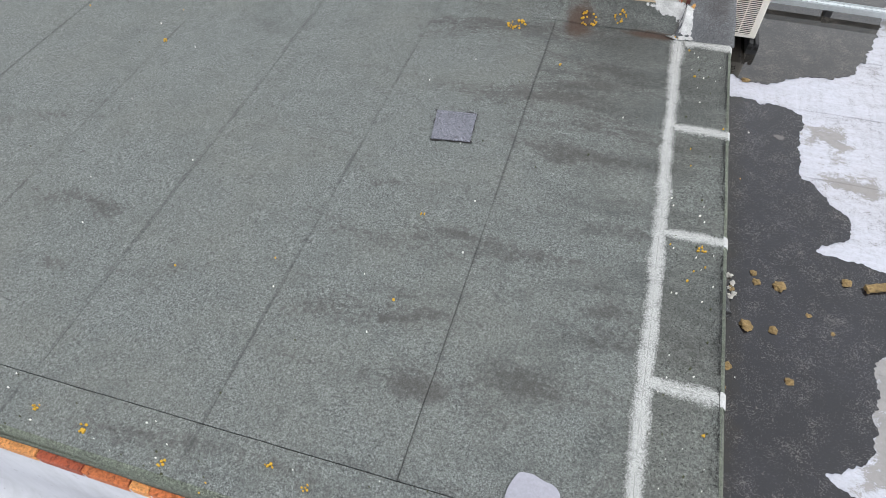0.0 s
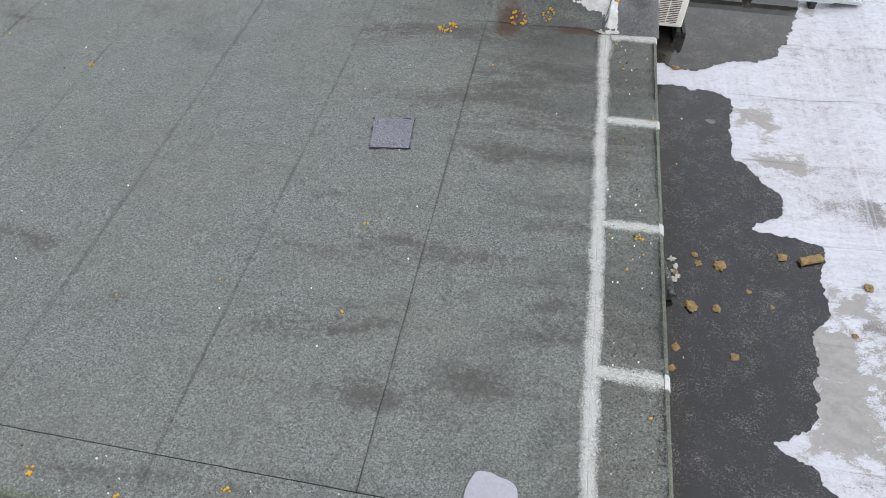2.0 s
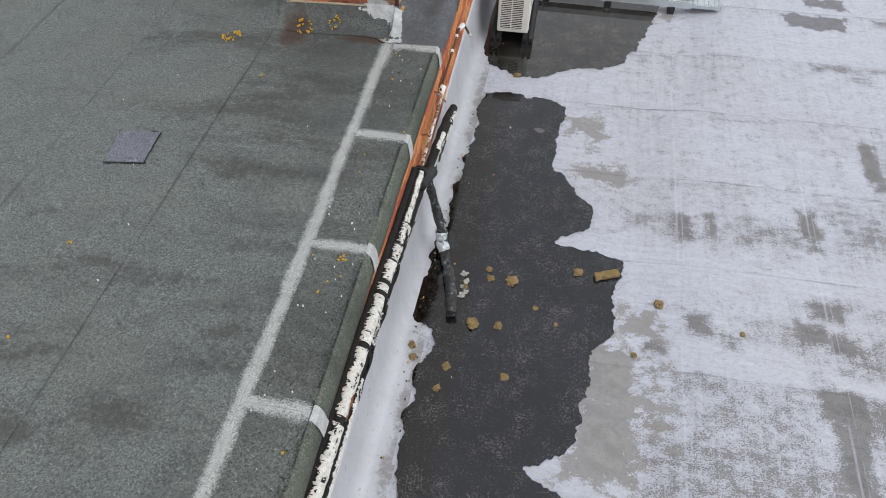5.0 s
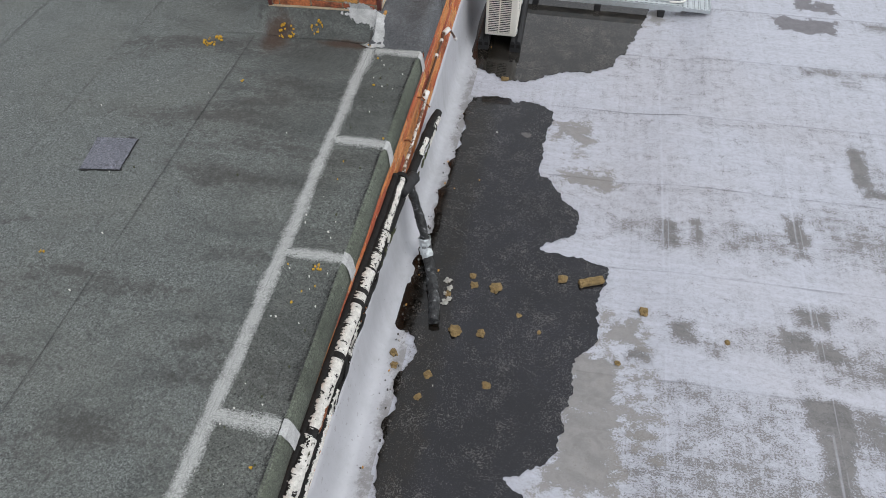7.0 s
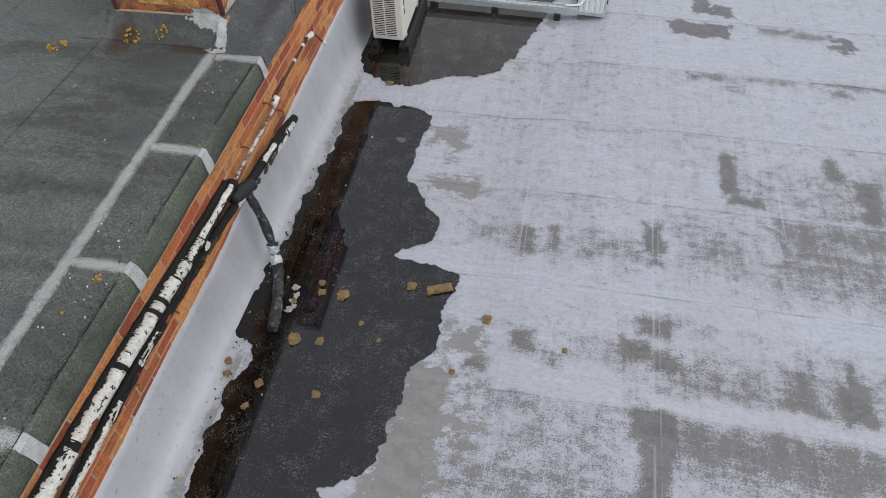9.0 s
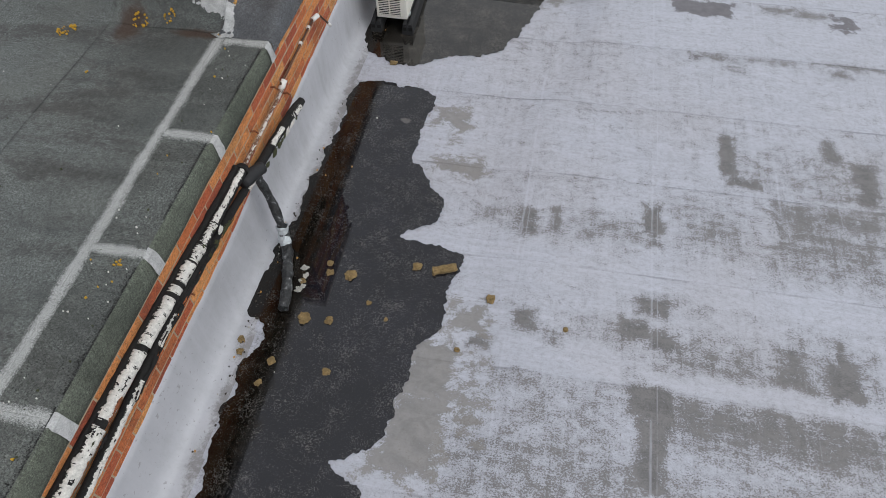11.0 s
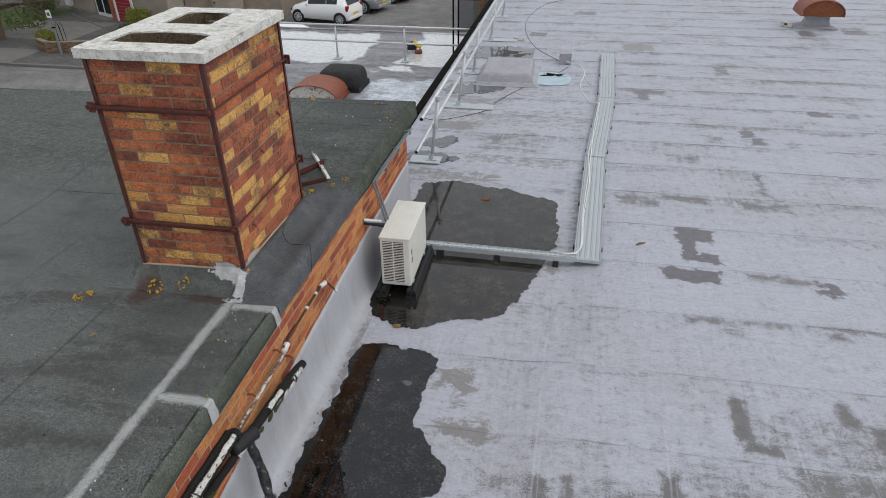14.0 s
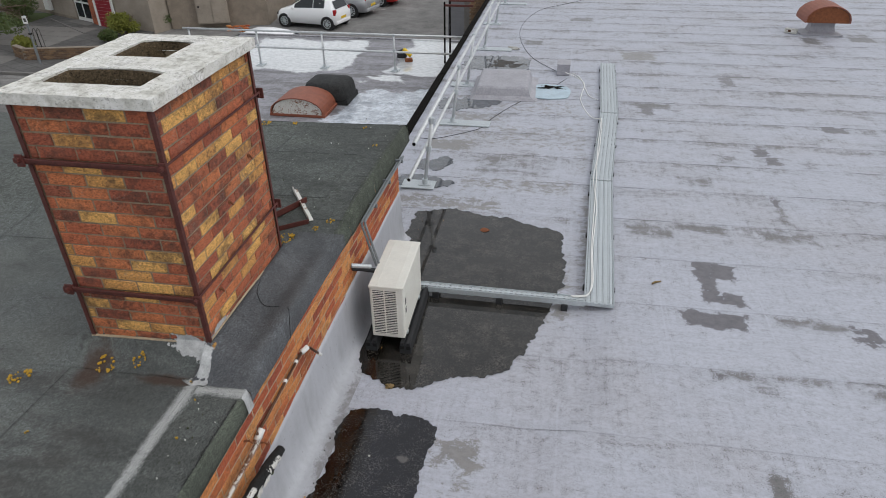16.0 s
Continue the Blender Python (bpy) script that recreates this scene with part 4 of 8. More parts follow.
def fold(side, a, b, drop, material, name="felt_fold"):
    """Felt turned down over the edge of the roof, from a to b along it."""
    bm = bmesh.new()
    n = max(2, int((b - a) / 0.09))
    rows = []
    for i in range(n + 1):
        s = a + (b - a) * i / n
        j = 0.004 * noise.noise(Vector((s * 4, 1, 1)))
        x, y = (0.735, s) if side == "e" else (s, Y_FRONT)
        z = roof_z(x, y) + 0.0045
        out = lean(s) if side == "e" else 0.0
        low = drop + 1.5 * out + 0.010 * noise.noise(Vector((s * 2.2, 4, 1)))
        prof = [(-0.004 + out, z), (0.006 + out, z - 0.003), (0.016 + out, z - 0.014), (0.020 + j + out, z - 0.05), (0.023 + j + out, low + 0.05), (0.027 + j + out, low), (0.010, low - 0.002)]
        if side == "rear":  # a wider, chamfered turn
            z = roof_z(0.70, s) + 0.0045
            prof = [(-0.055, z), (-0.03, z - 0.003), (-0.014, z - 0.014), (0.012 + j, z - 0.06), (0.022 + j, low + 0.03), (0.027 + j, low), (0.010, low - 0.002)]
        if side != "s":
            rows.append([(0.735 + p, s, q) for p, q in prof])
        else:
            rows.append([(s, Y_FRONT + 0.012 - p, q) for p, q in prof])
    loft(bm, rows)
    return part(name, bm, material, deck, smooth=True)


for c, d in zip(LAPS, LAPS[1:]):
    fold("e", c + 0.001, d - 0.001, 0.942, M_FELT_GREEN)
for i, (c, d) in enumerate(zip(REAR_LAPS, REAR_LAPS[1:])):
    fold("rear", c + 0.003, d - 0.003, 0.965 - 0.012 * i, M_FELT_GREEN)
for a, b in ((-7.4, -5.2), (-5.2, -3.1), (-3.1, -1.0), (-1.0, 0.735)):
    fold("s", a + 0.001, b - 0.001, 1.005 + 0.014 * (a + b) / 2, M_FELT_GREEN)
bm = bmesh.new()
loft(bm, [[(x, Y_BACK - 0.02, roof_z(x, Y_BACK) + 0.004), (x, Y_BACK, roof_z(x, Y_BACK) - 0.01), (x, Y_BACK + 0.004, 0.93)] for x in (X_WEST, -4, 0.745)])
part("felt_fold", bm, M_FELT_GREEN, deck)

# dark felt saddle dressed up between the chimney and the wall
bm = bmesh.new()
rows = []
for j in range(34):
    s = j / 33
    y = 4.095 + (5.86 - 4.095) * s
    lift = min(1.0, s * 9) * min(1.0, (1 - s) * 4)
    lift = lift * lift * (3 - 2 * lift)
    row = []
    for x, h in ((0.380, 0.0), (0.416, 0.138), (0.455, 0.118), (0.52, 0.07), (0.575, 0.035), (0.63, 0.045), (0.69, 0.075), (0.735, 0.072), (0.756, 0.055), (0.766, 0.0), (0.769, -0.05)):
        if h >= 0:
            z = roof_z(x, y) + 0.007 + h * lift
        else:
            z = 0.985 + 0.008 * noise.noise(Vector((y * 3, 1, 1)))
        z += 0.004 * noise.noise(Vector((x * 6, y * 4, 9)))
        row.append((x + (0.016 * noise.noise(Vector((y * 3, 2, 2))) if 0.45 < x < 0.72 else 0), y, z))
    rows.append(row)
first = [(x, y - 0.012, z - 0.012 if h else z) for (x, y, z), h in zip(rows[0], [1] * 9 + [0, 0])]
loft(bm, [first] + rows)
part("saddle", bm, M_FELT_NEW, deck, "smooth charcoal felt dressed against the chimney", smooth=True)

# felt skirt on the front of the chimney
bm = bmesh.new()
rows = []
for i in range(31):
    x = -0.62 + 1.06 * i / 30
    f = min(1.0, max(0.0, (x + 0.62) / 0.22))
    f = f * f * (3 - 2 * f)
    rows.append([(x, 4.128 + 0.012 * noise.noise(Vector((x * 4, 0, 0))), roof_z(x, 4.13) + 0.004), (x, 4.15, roof_z(x, 4.15) + 0.008), (x, 4.21, roof_z(x, 4.2) + 0.008 + 0.035 * f), (x, 4.27, roof_z(x, 4.3) + 0.01 + 0.085 * f), (x, 4.318, roof_z(x, 4.3) + 0.012 + 0.125 * f), (x, 4.36, roof_z(x, 4.3) + 0.012 + 0.13 * f)])
loft(bm, rows)
part("skirt", bm, M_FELT, deck, smooth=True)

# painted base of the walls, with a splayed foot
bm = bmesh.new()
rows = []
for i in range(420):
    y = Y_FRONT - 0.03 + (Y_WALL + 0.03 - Y_FRONT) * i / 419
    q = 0.0022 * noise.noise(Vector((y * 4, 3, 0))) + 0.0008 * noise.noise(Vector((y * 19, 3, 0)))
    t = float(np.interp(y, [0.5, 3.0, 4.3, 5.5, 7.75], [0.40, 0.42, 0.47, 0.51, 0.55])) + 0.018 * noise.noise(Vector((y * 1.6, 0, 0))) + 0.006 * noise.noise(Vector((y * 9, 0, 0)))
    o = 0.006 * noise.noise(Vector((y * 2, 5, 0)))
    d = dip(0.9, y)
    rows.append([(0.735, y, t), (0.747, y, t - 0.003), (0.752 + o, y, t - 0.06), (0.758 + o, y, 0.16), (0.768 + o, y, 0.09), (0.785 + o, y, 0.035 + 0.6 * d), (0.815 + 3 * o, y, 0.012 + q + 0.9 * d), (0.845 + 4 * o, y, 0.0068 + q + d), (0.90 + 4 * o, y, 0.0055 + q + d), (0.98, y, -0.004 + d)])
loft(bm, rows)
part("painted_base", bm, M_UPSTAND, wall_e, "pale grey coated upstand", smooth=True)
bm = bmesh.new()
rows = []
for i in range(80):
    x = X_WEST + (0.76 - X_WEST) * i / 79
    t = 0.935 + 0.012 * x + 0.008 * noise.noise(Vector((x * 2, 0, 0)))
    rows.append([(x, Y_FRONT + 0.012, t), (x, Y_FRONT - 0.040, t - 0.004), (x, Y_FRONT - 0.052, 0.5), (x, Y_FRONT - 0.06, 0.16), (x, Y_FRONT - 0.12, 0.03), (x, Y_FRONT - 0.3, 0.003)])
loft(bm, rows)
part("painted_base", bm, M_UPSTAND, wall_s, "pale grey coated upstand", smooth=True)

# sealant bands brushed over the laps
def band(x0, y0, x1, y1, w, seed, name="sealant_band"):
    """A brushed band of sealant, thinning out to bare felt at its rims; coat is how thickly it lies."""
    bm = bmesh.new()
    coat = bm.verts.layers.float.new("coat")
    a, b = Vector((x0, y0, 0)), Vector((x1, y1, 0))
    d = (b - a).normalized()
    s = Vector((-d.y, d.x, 0))
    n = max(6, int((b - a).length / 0.015))
    rows = []
    for i in range(n + 1):
        p = a + (b - a) * (i / n)
        wander = 0.010 * noise.noise(p * 2.0 + Vector((seed, 0, 0)))
        row = []
        for k, thick, lift in ((-1.25, 0.0, 0.002), (-0.5, 0.75, 0.0075), (-0.05, 1.0, 0.0085), (0.0, 2.0, 0.0078), (0.05, 1.0, 0.0085), (0.5, 0.75, 0.0075), (1.25, 0.0, 0.002)):
            half = w * (0.65 + 0.24 * noise.noise(p * 6 + Vector((seed, 7 if k > 0 else 1, 0))) + 0.10 * noise.noise(p * 30 + Vector((seed, 3 if k > 0 else 9, 0))))
            q = p + s * (k * half + wander)
            v = bm.verts.new((q.x, q.y, roof_z(q.x, q.y) + lift))
            v[coat] = thick
            row.append(v)
        rows.append(row)
    for r0, r1 in zip(rows, rows[1:]):
        for k in range(6):
            bm.faces.new((r0[k], r0[k + 1], r1[k + 1], r1[k]))
    return part(name, bm, M_PAINT, deck, "rough grey-white sealant brushed over a lap", True)


for i, (a, b) in enumerate(((0.5, 1.43), (1.43, 2.32), (2.32, 3.15), (3.15, 4.07))):
    band(0.449 - 0.011 * i, a, 0.438 - 0.011 * i, b, 0.064, i)
for i, y in enumerate((1.435, 2.32, 3.155, 4.05)):
    band(0.45, y, 0.742, y + 0.008, 0.066 if i != 1 else 0.056, 10 + i)
    # the same band carried down over the fold
    bm = bmesh.new()
    z = roof_z(0.735, y) + 0.0045
    out = lean(y)
    prof = [(-0.008 + out, z + 0.0015), (0.004 + out, z), (0.0185 + out, z - 0.012), (0.0265 + out, z - 0.05), (0.0295 + out, 0.985 + out), (0.0335 + out, 0.948 + 1.5 * out)]
    rows = []
    for k, (q, zz) in enumerate(prof):
        w0, w1 = (0.036 + 0.010 * noise.noise(Vector((k * 1.7, i * 3.3, s0))) for s0 in (0, 5))
        rows.append([(0.7365 + q, y + 0.006 - w0, zz), (0.7365 + q, y + 0.006, zz), (0.7365 + q, y + 0.006 + w1, zz)])
    loft(bm, rows)
    part("sealant_band", bm, M_WHITE_COAT, deck, "white sealant carried down over the edge")
# band that turns up to the chimney corner
band(0.40, 4.07, 0.47, 4.20, 0.10, 31)


def on_skirt(x, y, lift):
    """A point on the felt skirt in front of the chimney."""
    h = float(np.interp(y, [4.128, 4.15, 4.21, 4.27, 4.318, 4.36], [0.004, 0.008, 0.043, 0.095, 0.137, 0.142]))
    return (x, y, roof_z(x, y) + lift + h)


def on_saddle(x, y, lift):
    """A point on the dark felt saddle beside the chimney."""
    f = min(1.0, max(0.0, (y - 4.095) / 1.765) * 9)
    return (x, y, roof_z(x, y) + 0.007 + lift + float(np.interp(x, [0.380, 0.416, 0.455, 0.52, 0.575], [0.0, 0.138, 0.118, 0.07, 0.035])) * f * f * (3 - 2 * f))


flaked("white_paint", M_WHITE_COAT, deck, lambda u, v: on_saddle(0.405 + 0.085 * u - 0.02 * v, 4.075 + 0.22 * v, 0.006), 50, 110, 14.0, 0.26, "white sealant run up to the chimney corner", 14, 0.6)
flaked("white_paint", M_WHITE_COAT, deck, lambda u, v: on_skirt(0.40 + 0.10 * u, 4.06 + 0.18 * v, 0.012), 30, 50, 11.0, 0.3, "white paint run down to the sealant band", 12)
flaked("white_paint", M_WHITE_COAT, deck, lambda u, v: on_skirt(0.15 + 0.32 * u, 4.345 - (0.06 + 0.12 * u) * v, 0.007), 120, 60, 3.0, 0.34, "flaking white paint at the chimney foot", 13, 0.6)
flaked("orange_stain", M_ORANGE, deck, lambda u, v: on_skirt(0.415 + 0.06 * u, 4.19 + 0.13 * v, 0.007), 14, 26, 6.0, 0.3, "orange stain at the chimney corner", 20)

# square repair patch and pale patch
for name, pts, mat in (("repair_patch", [(-0.940, 2.950), (-0.698, 2.974), (-0.673, 2.718), (-0.900, 2.690)], M_FELT_PATCH), ("pale_patch", [(0.0, 0.885), (0.10, 0.905), (0.185, 0.86), (0.20, 0.60), (-0.02, 0.58)], M_PALE_PATCH)):
    if name == "repair_patch":
        bm = bmesh.new()
        prism(bm, pts, 0, 0.0035)
        rim = [Vector((-0.803 + (c[0] + 0.803) * 1.04, 2.833 + (c[1] - 2.833) * 1.04, 0)) for c in pts]
        rim = [a.lerp(b, k / 14) for a, b in zip(rim, rim[1:] + rim[:1]) for k in range(14)]
        under = bmesh.new()
        prism(under, [(p.x + 0.022 * noise.noise(p * 16), p.y + 0.022 * noise.noise(p * 17 + Vector((0, 0, 4)))) for p in rim], -0.003, 0)
        for v in under.verts:
            v.co.z += roof_z(v.co.x, v.co.y) + 0.0065
        part("bitumen_bead", under, M_BITUMEN, deck)
        lift = 0.008
    else:
        bm = film(pts, 0.0, 0.006, 10, 6)
        lift = 0.009
    for v in bm.verts:
        v.co.z += roof_z(v.co.x, v.co.y) + lift
    part(name, bm, mat, deck, "slate-grey felt patch bedded in black bitumen" if name == "repair_patch" else "pale rounded patch of coating")

# ---------------------------------------------------------------- second flat roof, lower still, behind
Z2 = -1.0
low2 = thing("roof_rear", "lower flat roof with wet worn membrane", "roof", kind="structure")
part("deck", slab(-7.3, -0.01, Y_WALL, 20.35, GROUND, Z2 - 0.012), M_RENDER_OLD, low2)
y = 7.80
k = 0
while y < 20.3:
    w = min(0.95, 20.35 - y)
    bm = bmesh.new()
    loft(bm, [[(x, y - 0.05, Z2 - 0.001) for x in (-7.3, -3, -0.01)], [(x, y - 0.05, Z2 + 0.0005) for x in (-7.3, -3, -0.01)], [(x, y + w, Z2 - 0.0006) for x in (-7.3, -3, -0.01)]])
    part("membrane_sheet", bm, M_GREY_ROOF, low2)
    y += 0.95
part("roof_edge", slab(-7.34, -0.02, 20.30, 20.42, Z2 - 0.3, Z2 + 0.03, 0.01), M_GREY_ROOF, low2)
wall_main = thing("wall_main", "rendered side wall of the main building", "wall", kind="structure")
part("face", slab(0.0, 0.119, Y_WALL, 40, GROUND, -0.14), M_RENDER_OLD, wall_main)
edge = thing("roof_edge_trim", "black weathered trim along the roof edge", "trim", kind="structure")
bm = bmesh.new()
yy = Y_WALL + 0.01
while yy < 39:
    box(bm, 0.06 + 0.004 * math.sin(yy), 0.175, yy, yy + 2.98, -0.16, 0.045, 0.012)
    yy += 3.0
part("trim", bm, M_BLACK_EDGE, edge)

# ---------------------------------------------------------------- chimney
CH = pose(0.024, 4.884, 0, 0, 0, 0.85)
HX, HY, CZ0, COURSES = 0.380, 0.560, 1.07, 21
CZ1 = CZ0 + COURSES * 0.075
chimney = thing("chimney", "red and ochre brick chimney stack braced with iron", "chimney", m=CH)
part("core", slab(-HX - 0.0035, HX + 0.0035, -HY - 0.0035, HY + 0.0035, 0.95, CZ1 - 0.62), M_MORTAR_OLD, chimney)
for x0, x1, y0, y1 in ((-HX - 0.0035, HX + 0.0035, -HY - 0.0035, -HY + 0.14), (-HX - 0.0035, HX + 0.0035, HY - 0.10, HY + 0.0035), (-HX - 0.0035, -HX + 0.02, -HY + 0.14, HY - 0.10), (HX - 0.09, HX + 0.0035, -HY + 0.14, HY - 0.10)):
    part("core_wall", slab(x0, x1, y0, y1, CZ1 - 0.62, CZ1 + 0.003), M_MORTAR_OLD, chimney)

# capping slab with two flue openings
cap_z0, cap_z1, OX, OY = CZ1 + 0.006, CZ1 + 0.066, 0.430, 0.606
HOLES = [(-0.315, 0.266, -0.42, -0.18), (-0.238, 0.115, 0.09, 0.43)]
bm = bmesh.new()
xs = sorted({-OX, OX, *[h[0] for h in HOLES], *[h[1] for h in HOLES]})
ys = sorted({-OY, OY, *[h[2] for h in HOLES], *[h[3] for h in HOLES]})
for z in (cap_z0, cap_z1):
    grid = {(x, y): bm.verts.new((x + 0.0015 * noise.noise(Vector((x * 9, y * 9, 1))), y + 0.002 * noise.noise(Vector((x * 7, y * 7, 3))), z + 0.0015 * noise.noise(Vector((x * 5, y * 5, z))))) for x in xs for y in ys}
    for x0, x1 in zip(xs, xs[1:]):
        for y0, y1 in zip(ys, ys[1:]):
            cx, cy = (x0 + x1) / 2, (y0 + y1) / 2
            if not any(h[0] < cx < h[1] and h[2] < cy < h[3] for h in HOLES):
                bm.faces.new((grid[x0, y0], grid[x1, y0], grid[x1, y1], grid[x0, y1]))
    if z == cap_z0:
        low_grid = grid
pairs = [e for e in bm.edges if len(e.link_faces) == 1 and all(v.co.z > (cap_z0 + cap_z1) / 2 for v in e.verts)]
back_of = {grid[k]: low_grid[k] for k in grid}
for e in pairs:
    a, b = e.verts
    bm.faces.new((a, b, back_of[b], back_of[a]))
bmesh.ops.remove_doubles(bm, verts=bm.verts, dist=0.0001)
bmesh.ops.subdivide_edges(bm, edges=bm.edges, cuts=7, use_grid_fill=True)
for v in bm.verts:
    for x0, x1, y0, y1 in HOLES:
        if x0 - 0.01 < v.co.x < x1 + 0.01 and abs(v.co.y - y1) < 0.012:
            v.co.y += 0.045 * (1 - ((v.co.x - (x0 + x1) / 2) / (x1 - x0) * 2) ** 2)
    v.co += noise.noise_vector(v.co * 6) * 0.0010 + noise.noise_vector(v.co * 40) * 0.0005
sharp = [e for e in bm.edges if len(e.link_faces) == 2 and e.calc_face_angle(0) > 1.2]
bmesh.ops.bevel(bm, geom=sharp, offset=0.003, segments=1, affect="EDGES")
part("capping_slab", bm, M_STONE, chimney, "weathered cast stone capping slab")
for h in HOLES:
    x0, x1, y0, y1 = h[0] + 0.004, h[1] - 0.004, h[2] + 0.004, h[3] - 0.004
    bm = bmesh.new()
    zt, zb = cap_z1 - 0.006, cap_z1 - 0.46
    n = 30
    ring = [(x0 + (x1 - x0) * i / n, y0) for i in range(n)] + [(x1, y0 + (y1 - y0) * i / n) for i in range(n)] + [(x1 - (x1 - x0) * i / n, y1) for i in range(n)] + [(x0, y1 - (y1 - y0) * i / n) for i in range(n)]
    rows = []
    for z, k in ((zt, 0.012), (zt - 0.012, 0.028), (zt - 0.03, 0.036), (zt - 0.05, 0.04), (zt - 0.07, 0.05), (zt - 0.09, 0.055), (zt - 0.12, 0.06), (zt - 0.18, 0.062), (zt - 0.26, 0.064), (zb, 0.065)):
        cx, cy = (x0 + x1) / 2, (y0 + y1) / 2
        row = [(cx + (x - cx) * (1 - k) + 0.009 * noise.noise(Vector((x * 55, y * 55, z * 55))), cy + (y - cy) * (1 - k) + (0.045 * (1 - ((x - cx) / (x1 - x0) * 2) ** 2) if y > y1 - 0.001 else 0) + 0.009 * noise.noise(Vector((x * 55, y * 55, z * 55 + 9))), z) for x, y in ring]
        rows.append(row + [row[0]])
    loft(bm, rows)
    part("flue", bm, M_FLUE, chimney, "rough pebbled flue lining")
    # added black sheet in place of the darkness further down the shaft
    part("flue_dark_sheet", slab(x0 - 0.02, x1 + 0.02, y0 - 0.02, y1 + 0.07, zb - 0.02, zb + 0.004), M_BLACK, chimney)

# corner angle irons
def angle_iron(bm, x, y, sx, sy, z0, z1, leg=0.020, t=0.006):
    box(bm, min(x, x - sx * leg), max(x, x - sx * leg), min(y, y + sy * t), max(y, y + sy * t), z0, z1)
    box(bm, min(x, x + sx * t), max(x, x + sx * t), min(y + sy * t, y - sy * leg), max(y + sy * t, y - sy * leg), z0, z1)


for sx in (-1, 1):
    for sy in (-1, 1):
        bm = bmesh.new()
        angle_iron(bm, sx * (HX + 0.012), sy * (HY + 0.012), sx, sy, 1.13, CZ1 - 0.005)
        part("corner_iron", bm, M_IRON, chimney, "dark red painted angle iron")
for z in (1.522, 2.345):
    for sy in (-1, 1):
        bm = slab(-HX - 0.075, HX + 0.03, sy * (HY + 0.035) - 0.009, sy * (HY + 0.035) + 0.009, z - 0.012, z + 0.012, 0.004)
        box(bm, -HX - 0.075, HX + 0.03, sy * (HY + 0.028) - 0.014, sy * (HY + 0.028) + 0.014, z - 0.018, z - 0.013)
        part("strap", bm, M_IRON, chimney)
    for sx in (-1, 1):
        bm = bmesh.new()
        tube(bm, [(sx * (HX + 0.024), -HY - 0.065, z + 0.012), (sx * (HX + 0.024), HY + 0.065, z + 0.012)], 0.007, 8)
        part("tie_rod", bm, M_IRON, chimney)
        for sy in (-1, 1):
            bm = slab(sx * (HX + 0.026) - 0.022, sx * (HX + 0.026) + 0.022, sy * (HY + 0.05) - 0.006, sy * (HY + 0.05) + 0.006, z - 0.03, z + 0.04, 0.003)
            tube(bm, [(sx * (HX + 0.024), sy * (HY + 0.05), z + 0.012), (sx * (HX + 0.024), sy * (HY + 0.08), z + 0.012)], 0.015, 6)
            part("bracket", bm, M_IRON, chimney)
# old fixings on the face towards the wall
for y, z in ((-0.02, 1.86), (0.33, 2.02), (-0.33, 1.42)):
    bm = bmesh.new()
    tube(bm, [(HX + 0.005, y, z), (HX + 0.02, y, z), (HX + 0.03, y + 0.004, z - 0.02)], 0.006, 8)
    tube(bm, [(HX + 0.0, y, z), (HX + 0.012, y, z)], 0.016, 8)
    part("fixing", bm, M_RUST, chimney)
# mortar fillet along the foot
bm = bmesh.new()
tube(bm, curve_points([(-HX - 0.02, -HY - 0.012, 1.155), (-0.1, -HY - 0.014, 1.168), (HX + 0.01, -HY - 0.012, 1.178)], 8), 0.009, 6)
tube(bm, curve_points([(HX + 0.012, -HY, 1.195), (HX + 0.014, 0, 1.19), (HX + 0.012, HY, 1.15)], 8), 0.007, 6)
part("mortar_fillet", bm, M_MORTAR, chimney)
for (sx, sy, turn, length) in ((-HX + 0.012, -HY + 0.012, 0, 2 * HX - 0.024), (HX - 0.012, -HY + 0.012, 90, 2 * HY - 0.024), (HX - 0.012, HY - 0.012, 180, 2 * HX - 0.024), (-HX + 0.012, HY - 0.012, 270, 2 * HY - 0.024)):
    lay_bricks(chimney, (sx, sy), turn, length, COURSES, CZ0, M_BRICK_CHIM, 0.075, 0.225, 0.02, 0.06)

# white paint splashed on the lowest bricks at the corner
flaked("splash", M_WHITE_COAT, chimney, lambda u, v: (HX - 0.25 + 0.26 * u, -HY - 0.0115, 1.165 + 0.075 * v), 90, 30, 4.0, 0.5, "white paint splashed over the bricks", 16, 0.8)
flaked("splash", M_WHITE_COAT, chimney, lambda u, v: (HX + 0.0115, -HY + 0.26 * u, 1.175 + 0.09 * v * (1 - 0.5 * u)), 90, 30, 7.0, 0.5, "white paint splashed over the bricks", 16, 0.8)

